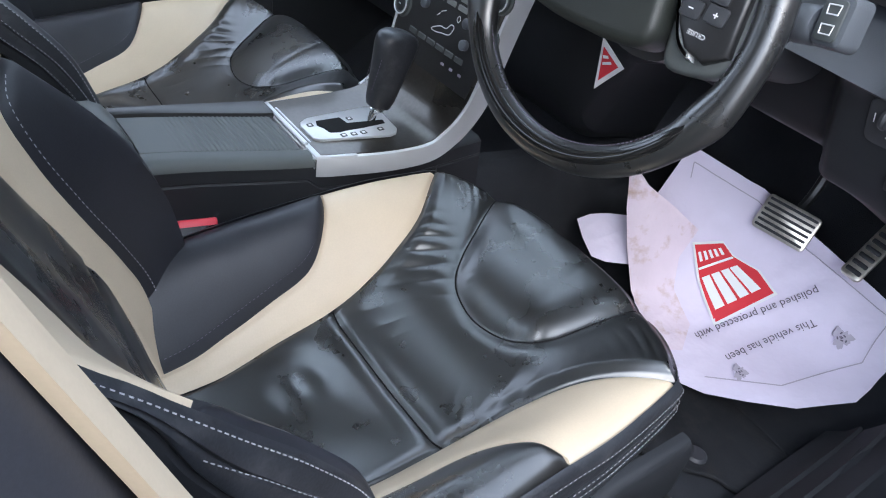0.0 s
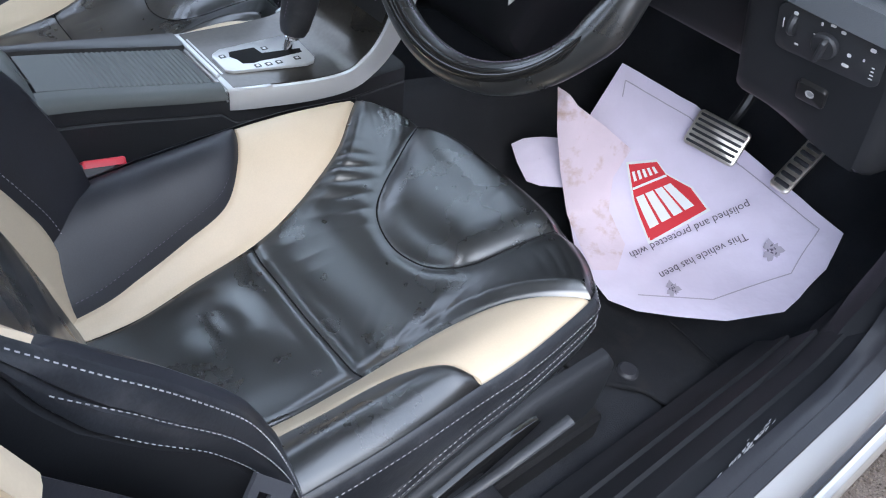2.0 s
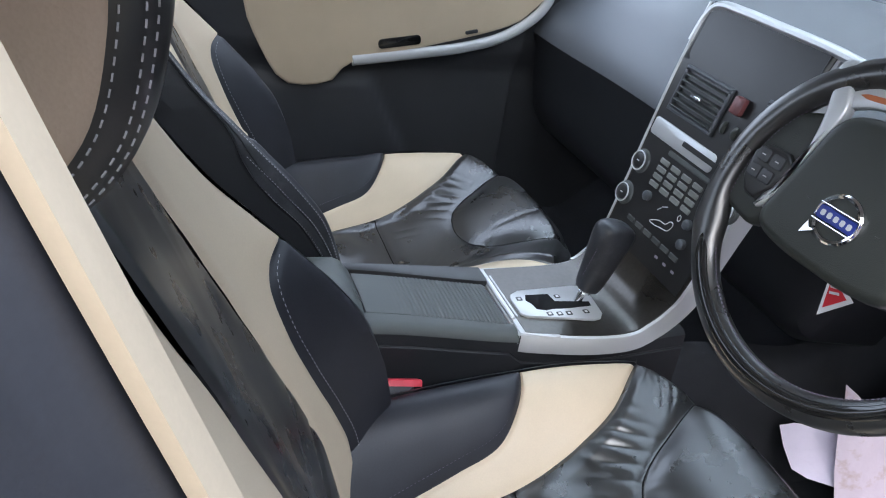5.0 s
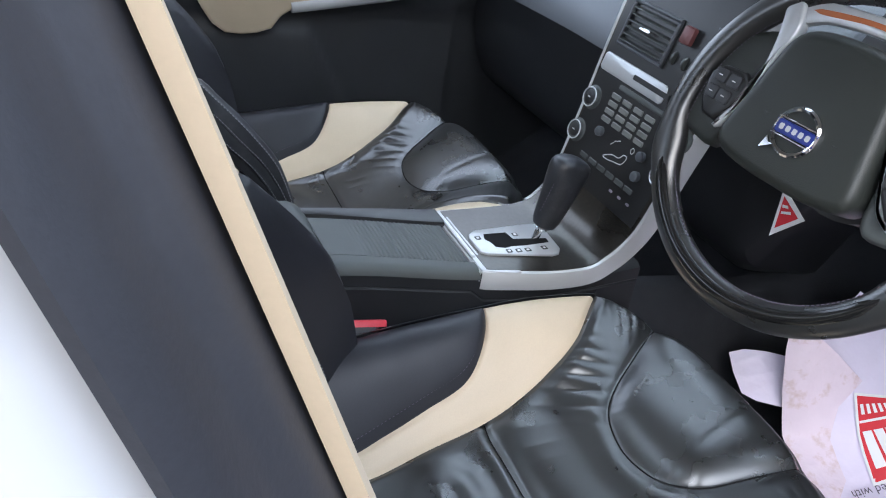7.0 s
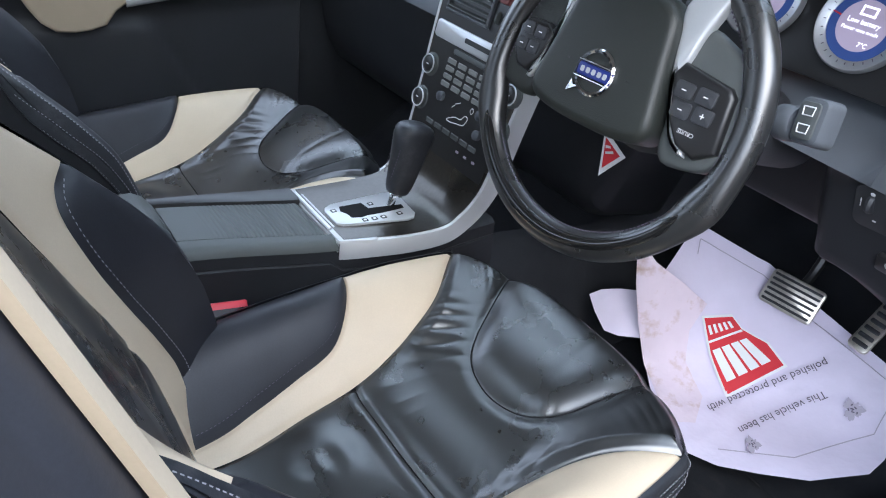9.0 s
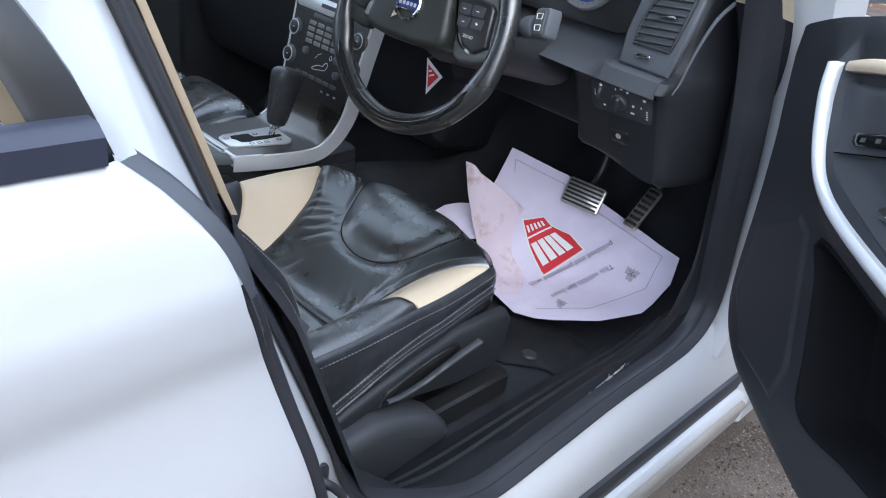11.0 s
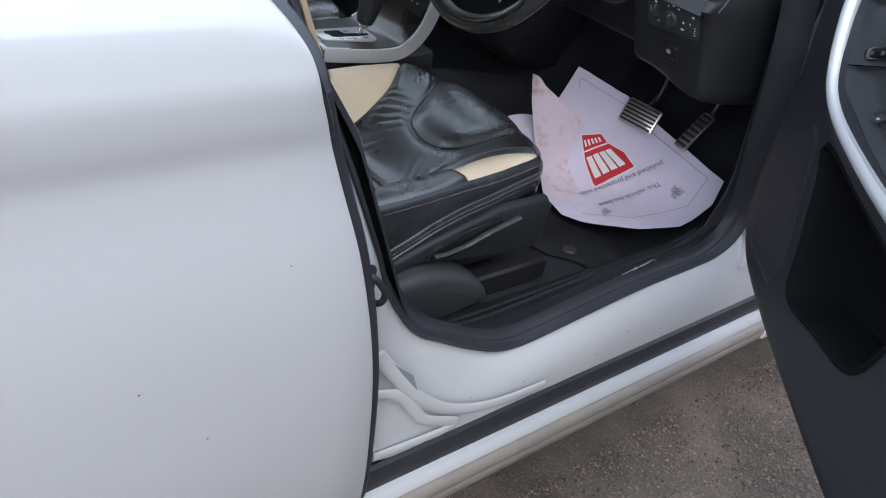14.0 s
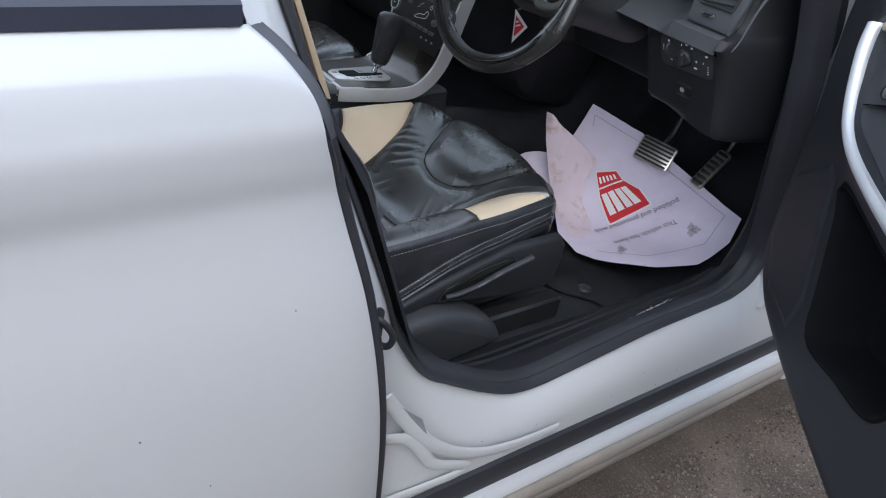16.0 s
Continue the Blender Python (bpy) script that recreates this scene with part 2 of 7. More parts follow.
def rings(rows, closed=False, caps=False):
    """A skin over rows of equally many points. closed: each row is a loop."""
    n = len(rows[0])
    verts = [v for row in rows for v in row]
    faces = []
    for i in range(len(rows) - 1):
        for j in range(n if closed else n - 1):
            k = (j + 1) % n
            faces.append((i * n + j, i * n + k, (i + 1) * n + k, (i + 1) * n + j))
    if caps:
        faces.append(tuple(range(n - 1, -1, -1)))
        faces.append(tuple((len(rows) - 1) * n + j for j in range(n)))
    return verts, faces


def join(*meshes):
    verts, faces = [], []
    for v, f in meshes:
        o = len(verts)
        verts += [tuple(p) for p in v]
        faces += [tuple(i + o for i in face) for face in f]
    return verts, faces


def moved(mesh, m):
    return [tuple(m @ Vector(v)) for v in mesh[0]], mesh[1]


def thick(rows, d):
    """rows of points as a sheet of thickness d, to the back of its normals, closed round its rim."""
    n, k = len(rows), len(rows[0])
    back = []
    for i in range(n):
        line = []
        for j in range(k):
            a = Vector(rows[min(i + 1, n - 1)][j]) - Vector(rows[max(i - 1, 0)][j])
            b = Vector(rows[i][min(j + 1, k - 1)]) - Vector(rows[i][max(j - 1, 0)])
            nn = b.cross(a)
            line.append(Vector(rows[i][j]) + (nn.normalized() if nn.length else Vector((0, 0, 1))) * d)
        back.append(line)
    f1, f2 = rings(rows), rings(back)
    o = n * k
    verts = f1[0] + f2[0]
    faces = [tuple(f) for f in f1[1]] + [tuple(i + o for i in reversed(f)) for f in f2[1]]
    rim = [j for j in range(k)] + [i * k + k - 1 for i in range(1, n)] + [(n - 1) * k + j for j in range(k - 2, -1, -1)] + [i * k for i in range(n - 2, 0, -1)]
    for a, b in zip(rim, rim[1:] + rim[:1]):
        faces.append((b, a, a + o, b + o))
    return verts, faces


def tube(path, r, sides=10, closed=False, flat=1.0, up=(0, 0, 1), caps=True):
    """A tube along a path; r a number or a function of 0..1; flat: its height against its width."""
    rows, n = [], len(path)
    for i, p in enumerate(path):
        p = Vector(p)
        a = Vector(path[(i - 1) % n] if closed or i else path[i])
        b = Vector(path[(i + 1) % n] if closed or i < n - 1 else path[i])
        t = (b - a).normalized()
        side = t.cross(Vector(up))
        side = side.normalized() if side.length > 1e-4 else Vector((1, 0, 0))
        top = side.cross(t).normalized()
        rr = r(i / max(1, n - 1)) if callable(r) else r
        rows.append([p + side * rr * math.cos(q) + top * rr * flat * math.sin(q) for q in (2 * math.pi * k / sides for k in range(sides))])
    if closed:
        rows.append(rows[0])
    return rings(rows, True, caps and not closed)


def inset(pts, d):
    """The outline pts (counter-clockwise) drawn in by d."""
    out, n = [], len(pts)
    for i in range(n):
        a, b, c = Vector(pts[i - 1]), Vector(pts[i]), Vector(pts[(i + 1) % n])
        e, f = (b - a), (c - b)
        if e.length < 1e-9 or f.length < 1e-9:
            out.append(b)
            continue
        e.normalize(), f.normalize()
        m = Vector((-e.y - f.y, e.x + f.x))
        if m.length < 1e-6:
            m = Vector((-e.y, e.x))
        m.normalize()
        out.append(b + m * d / max(0.35, m.dot(Vector((-f.y, f.x)))))
    return out


def slab(pts, depth, bevel=0.002, steps=2):
    """A plate with the outline pts in its xy plane, from z = 0 up to depth, with rounded top edges."""
    pts = [Vector(p[:2]) for p in pts]
    if sum(a.x * b.y - b.x * a.y for a, b in zip(pts, pts[1:] + pts[:1])) < 0:
        pts.reverse()
    rows = [[(p.x, p.y, 0) for p in pts]]
    for k in range(steps + 1):
        q = math.pi / 2 * k / max(1, steps)
        ring = inset(pts, bevel * (1 - math.cos(q))) if bevel else pts
        rows.append([(p.x, p.y, depth - bevel + bevel * math.sin(q)) for p in ring])
        if not bevel:
            break
    return rings(rows, True, True)


def rounded(w, h, r, n=4):
    """A rounded rectangle about the origin."""
    out = []
    for cx, cy, q in ((w / 2 - r, h / 2 - r, 0), (-w / 2 + r, h / 2 - r, 90), (-w / 2 + r, -h / 2 + r, 180), (w / 2 - r, -h / 2 + r, 270)):
        for k in range(n + 1):
            a = radians(q + 90 * k / n)
            out.append((cx + r * math.cos(a), cy + r * math.sin(a)))
    return out


def disc(r, n=28):
    return [(r * math.cos(2 * math.pi * k / n), r * math.sin(2 * math.pi * k / n)) for k in range(n)]


def lathe(profile, n=28):
    """A body of revolution about z from rows of (radius, height)."""
    return rings([[(r * math.cos(2 * math.pi * k / n), r * math.sin(2 * math.pi * k / n), z) for k in range(n)] for r, z in profile], True, True)


def block(lo, hi, bevel=0.004):
    (x0, y0, z0), (x1, y1, z1) = lo, hi
    w, h = x1 - x0, y1 - y0
    b = min(bevel, w / 2.2, h / 2.2, (z1 - z0) / 2.2)
    base = [(x0, y0), (x1, y0), (x1, y1), (x0, y1)]
    pts = [Vector(p) for p in base]
    def ring(d, z):
        return [(p.x, p.y, z) for p in (inset(rr(pts, b), d) if d else rr(pts, b))]
    def rr(q, c):
        out = []
        for i in range(4):
            a, m, n2 = q[i - 1], q[i], q[(i + 1) % 4]
            out += [m + (a - m).normalized() * c, m + (n2 - m).normalized() * c]
        return out
    rows = [ring(b * 0.8, z0), ring(0, z0 + b), ring(0, z1 - b), ring(b * 0.8, z1)]
    return rings(rows, True, True)


def frame_of(origin, xdir, ydir):
    """A pose with its x and y axes along the two directions."""
    x = Vector(xdir).normalized()
    z = x.cross(Vector(ydir)).normalized()
    y = z.cross(x)
    return Matrix(((x.x, y.x, z.x, origin[0]), (x.y, y.y, z.y, origin[1]), (x.z, y.z, z.z, origin[2]), (0, 0, 0, 1)))


def stitches(path, length=0.006, gap=0.0045, r=0.0011, lift=(0, 0, 0)):
    """A row of short thread stitches along a path."""
    acc, out = 0.0, []
    P = smooth_line(path, max(8, int(sum((Vector(b) - Vector(a)).length for a, b in zip(path, path[1:])) / (length + gap)) * 2 + 1))
    for a, b in zip(P[0::2], P[1::2]):
        d = (b - a).normalized()
        s = d.cross(Vector((0.3, 0.5, 0.8))).normalized() * r
        u = d.cross(s).normalized() * r
        o = Vector(lift)
        rows = [[a + o + s, a + o + u, a + o - s, a + o - u], [b + o + s, b + o + u, b + o - s, b + o - u]]
        out.append(rings(rows, True, True))
    return join(*out)


def letters(text, size, m, mat, parent, name="lettering", label=""):
    """Text in the built-in font, as a thin mesh lying on the pose m (x along the line, z out of the surface)."""
    cu = bpy.data.curves.new("text", "FONT")
    cu.body, cu.size, cu.align_x, cu.align_y, cu.resolution_u = text, size, "CENTER", "CENTER", 2
    tmp = bpy.data.objects.new("text", cu)
    scene.collection.objects.link(tmp)
    bpy.context.view_layer.update()
    me = bpy.data.meshes.new_from_object(tmp)
    bpy.data.objects.remove(tmp)
    bpy.data.curves.remove(cu)
    me.transform(m)
    me.materials.clear()
    me.materials.append(mat)
    me.name = name
    ob = new(name, me)
    ob.parent = parent
    ob.matrix_parent_inverse = parent.matrix_basis.inverted()
    return tagged(ob, label)

# ---- ground ----
GROUND = -0.06


def ground_sheet():
    bm = bmesh.new()
    bmesh.ops.create_grid(bm, x_segments=40, y_segments=40, size=150)
    for v in bm.verts:
        v.co.z = GROUND
    return bm


tagged(part("ground", ground_sheet(), ASPHALT), "grey-brown weathered asphalt yard under the car", "asphalt", kind="structure")


def loose_grit():
    rnd = random.Random(5)
    out = []
    for _ in range(16000):
        x, y = 0.86 + 1.0 * rnd.random() ** 1.3, rnd.uniform(-0.35, 1.1)
        r = 0.0010 + 0.0038 * rnd.random() ** 3
        pts = [(math.cos(a) * r * rnd.uniform(0.6, 1.1), math.sin(a) * r * rnd.uniform(0.6, 1.1)) for a in (k * 1.2566 for k in range(5))]
        out.append(moved(slab(pts, r * 0.9, r * 0.3, 1), Matrix.Translation((x, y, GROUND + 0.0005))))
    return join(*out)


part("grit", loose_grit(), pebbles("mixed_grit", (0.055, 0.044, 0.037), (0.27, 0.215, 0.175)), None, "pale loose grit scattered on the asphalt", False, "stuff", "grit")



# ---- buildings round the yard ----
def brick_material():
    m = bpy.data.materials.new("brown_brick")
    m.use_nodes = True
    nt = m.node_tree
    co, bricks = nt.nodes.new("ShaderNodeTexCoord"), nt.nodes.new("ShaderNodeTexBrick")
    turn = nt.nodes.new("ShaderNodeMapping")
    turn.inputs["Rotation"].default_value = (radians(90), 0, 0)
    bricks.inputs["Color1"].default_value, bricks.inputs["Color2"].default_value = (0.23, 0.115, 0.075, 1), (0.17, 0.085, 0.060, 1)
    bricks.inputs["Mortar"].default_value = (0.26, 0.23, 0.20, 1)
    bricks.inputs["Scale"].default_value, bricks.inputs["Brick Width"].default_value, bricks.inputs["Row Height"].default_value, bricks.inputs["Mortar Size"].default_value = 1.0, 0.225, 0.075, 0.010
    nt.links.new(co.outputs["Object"], turn.inputs["Vector"])
    nt.links.new(turn.outputs[0], bricks.inputs["Vector"])
    b = nt.nodes["Principled BSDF"]
    b.inputs["Roughness"].default_value = 0.9
    nt.links.new(bricks.outputs["Color"], b.inputs["Base Color"])
    return m


BRICK = brick_material()
ROOF_TILE = material("brown_roof_tiles", (0.09, 0.065, 0.055), 0.8, vary=0.3, grain=9, bump=0.4, depth=0.02, stain=1.5)


def brick_building(at, width, depth, eaves, ridge, label):
    """A plain brick building with a pitched roof; its front looks along its own -y."""
    b = thing("brick_building", label, "building", "buildings round the yard", at=at)
    w, d = width / 2, depth / 2
    walls = rings([[(-w, -d, 0), (w, -d, 0), (w, d, 0), (-w, d, 0)], [(-w, -d, eaves), (w, -d, eaves), (w, d, eaves), (-w, d, eaves)]], True)
    gables = ([(-w, -d, eaves), (-w, d, eaves), (-w, 0, ridge), (w, -d, eaves), (w, d, eaves), (w, 0, ridge)], [(0, 1, 2), (3, 5, 4)])
    part("wall", moved(join(walls, gables), at), BRICK, b, "brown brick wall", False)
    for f in (-1, 1):
        part("roof_slope", moved(thick([[(-w - 0.2, f * (d + 0.35), eaves - 0.12), (w + 0.2, f * (d + 0.35), eaves - 0.12)], [(-w - 0.2, 0, ridge + 0.05), (w + 0.2, 0, ridge + 0.05)]], 0.08 * f), at), ROOF_TILE, b, "brown tiled roof slope", False)
    n = int(width // 3.2)
    for k in range(n):
        for z in ((1.0, 3.4) if eaves > 4.5 else (1.0,)):
            x = -w + width * (k + 0.5) / n
            win = part("window", moved(block((x - 0.6, -d - 0.02, z), (x + 0.6, -d + 0.06, z + 1.25), 0.01), at), GLOSS, b, "dark glazed window")
            part("window_frame", moved(join(*[block(lo, hi, 0.008) for lo, hi in (((x - 0.66, -d - 0.05, z - 0.06), (x + 0.66, -d + 0.05, z)), ((x - 0.66, -d - 0.05, z + 1.25), (x + 0.66, -d + 0.05, z + 1.31)), ((x - 0.66, -d - 0.05, z), (x - 0.60, -d + 0.05, z + 1.25)), ((x + 0.60, -d - 0.05, z), (x + 0.66, -d + 0.05, z + 1.25)), ((x - 0.03, -d - 0.045, z), (x + 0.03, -d + 0.05, z + 1.25)))]), at), WHITE, win, "white window frame")
    return b


brick_building(Matrix.Translation((10.0, 3.0, GROUND)) @ Matrix.Rotation(radians(-90), 4, "Z"), 15.0, 6.5, 5.0, 7.4, "brown brick building beside the yard, mirrored in the car's glass")
# unseen building, added so the glossy leather mirrors something dark and brown
brick_building(Matrix.Translation((-9.5, 11.5, GROUND)) @ Matrix.Rotation(radians(40), 4, "Z"), 13.0, 7.0, 3.0, 4.8, "unseen low brown brick building added beyond the bonnet to shape the leather's reflections")

# ---- car body ----
car = thing("white_car", "white car body shell with black door seals and a dirty sill", "car", at=(0, 0, GROUND))


def skin(z):
    """Half-width of the body's outer skin at height z."""
    return lerp_table(z, [(0.30, 0.920), (0.40, 0.934), (0.55, 0.944), (0.72, 0.948), (0.82, 0.945), (0.90, 0.9375), (0.935, 0.9355), (0.955, 0.936), (0.985, 0.9415), (1.012, 0.9440), (1.024, 0.9435), (1.034, 0.9415), (1.075, 0.928), (1.095, 0.912), (1.108, 0.894)])


SEAL = [(0.752, -0.735, 1.32), (0.768, -0.695, 1.2), (0.792, -0.66, 1.1), (0.82, -0.626, 1.0), (0.85, -0.578, 0.87), (0.861, -0.529, 0.745), (0.862, -0.504, 0.673), (0.862, -0.473, 0.617), (0.862, -0.437, 0.571), (0.862, -0.391, 0.541), (0.862, -0.328, 0.503), (0.862, -0.275, 0.477),
        (0.862, -0.230, 0.464), (0.862, -0.17, 0.462), (0.862, -0.047, 0.474), (0.862, 0.104, 0.488), (0.862, 0.281, 0.493), (0.862, 0.358, 0.500), (0.862, 0.413, 0.532), (0.862, 0.428, 0.60), (0.860, 0.40, 0.75), (0.858, 0.37, 0.92), (0.849, 0.335, 1.07), (0.842, 0.24, 1.25), (0.78, 0.06, 1.42)]
SEAL_IN = [(0.712, -0.702, 1.32), (0.731, -0.661, 1.2), (0.745, -0.626, 1.1), (0.760, -0.594, 1.0), (0.787, -0.541, 0.87), (0.80, -0.500, 0.75), (0.81, -0.472, 0.683), (0.815, -0.443, 0.632), (0.82, -0.412, 0.594), (0.824, -0.372, 0.567), (0.828, -0.312, 0.532), (0.830, -0.262, 0.507),
           (0.832, -0.220, 0.494), (0.832, -0.165, 0.491), (0.832, -0.047, 0.503), (0.832, 0.10, 0.516), (0.832, 0.27, 0.521), (0.83, 0.335, 0.530), (0.825, 0.38, 0.556), (0.82, 0.396, 0.61), (0.815, 0.365, 0.755), (0.800, 0.338, 0.92), (0.782, 0.305, 1.065), (0.782, 0.200, 1.24), (0.73, 0.03, 1.40)]
def paired(pts, per=10):
    """A smooth curve through pts with the same number of steps in each stretch."""
    P = [Vector(p) for p in pts]
    out = []
    for i in range(len(P) - 1):
        p0, p1, p2, p3 = P[max(0, i - 1)], P[i], P[i + 1], P[min(len(P) - 1, i + 2)]
        for j in range(per):
            t = j / per
            out.append(0.5 * ((2 * p1) + (p2 - p0) * t + (2 * p0 - 5 * p1 + 4 * p2 - p3) * t * t + (3 * p1 - p0 - 3 * p2 + p3) * t**3))
    return out + [P[-1]]


def narrowed(k):
    """The flange's inner line, drawn in along the sill and up the front pillar."""
    p, q = Vector(SEAL[k]), Vector(SEAL_IN[k])
    return p.lerp(q, 1.0 if k < 5 else 0.62)


seal_line, seal_inner = paired(SEAL, 8), paired([narrowed(k) for k in range(len(SEAL))], 8)


def seal_strip():
    """The rubber weather strip round the door opening: a rounded bead and a flange that reaches the inner trim."""
    rows = []
    for p, q in zip(seal_line, seal_inner):
        d = q - p
        out_dir = Vector((0.9, -d.y * 3, -d.z * 3 + 0.1)).normalized()
        rows.append([p + d * u + out_dir * w for u, w in ((-0.05, -0.02), (0.0, 0.0), (0.05, 0.007), (0.16, 0.013), (0.30, 0.014), (0.42, 0.009), (0.50, 0.003), (0.58, 0.002), (0.72, 0.004), (0.88, 0.003), (1.0, -0.002), (1.02, -0.012))])
    return rings(rows)


part("door_seal", seal_strip(), RUBBER, car, "black rubber door seal")


def jamb_and_sill():
    """White painted metal from the pillar jamb round its foot and along the sill."""
    inner = paired([(p[0] - 0.002, p[1], p[2] + 0.001) for p in SEAL[:18]] + [(0.863, 0.40, 0.52), (0.866, 0.50, 0.54), (0.87, 1.0, 0.55)])
    outer = paired([(0.76, -0.86, 1.32), (0.785, -0.80, 1.2), (0.83, -0.745, 1.1), (0.868, -0.70, 1.0), (0.884, -0.658, 0.87), (0.890, -0.616, 0.745), (0.892, -0.602, 0.66), (0.893, -0.59, 0.57), (0.895, -0.578, 0.47), (0.897, -0.55, 0.39), (0.899, -0.47, 0.357), (0.900, -0.37, 0.357), (0.900, -0.28, 0.357), (0.900, -0.18, 0.357), (0.900, -0.047, 0.357), (0.900, 0.104, 0.357), (0.900, 0.281, 0.357), (0.900, 0.358, 0.357), (0.900, 0.42, 0.357), (0.900, 0.60, 0.357), (0.900, 1.15, 0.357)])
    rows = []
    for a, b in zip(inner, outer):
        low = step(0.62, 0.50, a.z)
        row = [a + Vector((-0.02, 0, 0.004))]
        for k in range(15):
            t = k / 14
            p = a.lerp(b, t)
            p.x += (0.010 + 0.006 * low) * math.sin(math.pi * min(1.0, t ** 0.75))
            row.append(p)
        rows.append(row)
    return rings(rows)


part("jamb_and_sill", jamb_and_sill(), WHITE, car, "white painted jamb and sill with dust and scuffs")


def strip(prof, y0=-0.66, y1=1.15, n=30):
    return rings([[(x, float(y), z) for x, z in prof] for y in np.linspace(y0, y1, n)])


part("sill_rubber", strip([(0.900, 0.358), (0.907, 0.354), (0.909, 0.33), (0.905, 0.302), (0.900, 0.30)]), RUBBER, car, "black rubber strip along the sill")
part("rocker", strip([(0.900, 0.301), (0.914, 0.298), (0.921, 0.289), (0.923, 0.278), (0.920, 0.276)]), WHITE, car, "white rocker edge")
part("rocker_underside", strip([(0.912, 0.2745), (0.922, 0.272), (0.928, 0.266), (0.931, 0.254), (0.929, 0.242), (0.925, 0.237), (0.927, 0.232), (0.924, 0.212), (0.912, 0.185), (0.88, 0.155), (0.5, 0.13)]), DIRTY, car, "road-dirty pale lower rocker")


def pressed_rib(pts, r=0.004):
    return tube(smooth_line(pts, 40), r, 10, flat=0.26, up=(1, 0, 0))


for cy, cz in ((-0.21, 0.415), (-0.02, 0.405), (0.06, 0.43), (0.17, 0.40), (-0.33, 0.43), (0.11, 0.385)):
    part("paint_chip", moved(slab(disc(0.0012, 7), 0.0008, 0, 0), frame_of((0.9085 - 0.10 * (cz - 0.40), cy, cz), (0, 1, 0), (0.4, 0, 1))), INK, car, "dark paint chip")
part("pressed_crease", pressed_rib([(0.905, -0.534, 0.604), (0.906, -0.498, 0.552), (0.908, -0.45, 0.490), (0.909, -0.395, 0.441), (0.910, -0.325, 0.408), (0.910, -0.247, 0.392), (0.909, -0.153, 0.386)], 0.011), WHITE, car, "pressed crease in the white jamb foot")
part("pressed_rib", pressed_rib([(0.902, -0.535, 0.522), (0.905, -0.506, 0.516), (0.907, -0.478, 0.501), (0.909, -0.450, 0.462), (0.909, -0.425, 0.428), (0.909, -0.357, 0.391), (0.908, -0.372, 0.380), (0.906, -0.43, 0.379), (0.903, -0.51, 0.381)], 0.010), WHITE, car, "pressed rib in the white jamb foot")
part("grey_patch", thick([[(0.9045, -0.532, 0.606), (0.9045, -0.500, 0.548)], [(0.9065, -0.495, 0.567), (0.9070, -0.478, 0.526)], [(0.9080, -0.467, 0.541), (0.9085, -0.452, 0.503)]], 0.0012), TAPE, car, "worn grey protective patch")
# striker loop on the jamb
part("door_striker", join(tube(smooth_line([(0.872, -0.566, 0.738), (0.897, -0.556, 0.736), (0.901, -0.545, 0.724), (0.900, -0.534, 0.704), (0.896, -0.539, 0.688), (0.872, -0.552, 0.684)], 26), 0.0048, 10, up=(0, 1, 0)),
                          moved(slab(rounded(0.03, 0.07, 0.01), 0.004), frame_of((0.874, -0.55, 0.702), (0, 1, 0), (0, 0, 1)))), RUBBER, car, "dark steel door striker loop")


def pillar_trim():
    """Beige inner trim of the pillar: a flat front face with rounded edges, leaning in and back as it rises."""
    rows = []
    for z in np.linspace(0.975, 1.42, 18):
        z = float(z)
        lean = 0.115 * (z - 1) + 0.25 * max(0, z - 1.2) ** 2
        a, b = Vector((0.760 - lean, -0.591 - 0.356 * (z - 1), z)), Vector((0.748 - lean, -0.5825 - 0.366 * (z - 1), z))
        rows.append([a + Vector((0.004, 0.006, 0)), a + Vector((0.002, 0.003, 0)), a, a.lerp(b, 0.33) + Vector((0.001, 0.001, 0)), a.lerp(b, 0.67) + Vector((0.001, 0.001, 0)), b, b + Vector((-0.006, 0.001, 0)), b + Vector((-0.012, -0.003, 0)), b + Vector((-0.016, -0.012, 0)), b + Vector((-0.022, -0.05, 0)), b + Vector((-0.03, -0.17, 0))])
    return rings(rows)


part("pillar_trim", pillar_trim(), BEIGE_PLASTIC, car, "beige inner pillar trim")


def pillar_lower():
    rows = []
    for z in np.linspace(0.44, 0.995, 16):
        x, y = 0.783 - 0.03 * (z - 0.8) - 0.02, -0.51 - 0.375 * (z - 0.8)
        if z < 0.6:
            y += 0.10 * (0.6 - z) / 0.16
        k = step(0.87, 0.995, z)
        rows.append([(x + 0.08, y - 0.016 - 0.022 * k, z), (x + 0.045, y + 0.004 - 0.024 * k, z), (x + 0.015, y + 0.004 - 0.014 * k, z), (x, y - 0.006, z), (x - 0.02, y - 0.05, z), (x - 0.03, y - 0.16, z), (x - 0.03, y - 0.4, z)])
    return rings(rows)


part("lower_pillar_trim", pillar_lower(), MATTE, car, "black lower pillar trim")


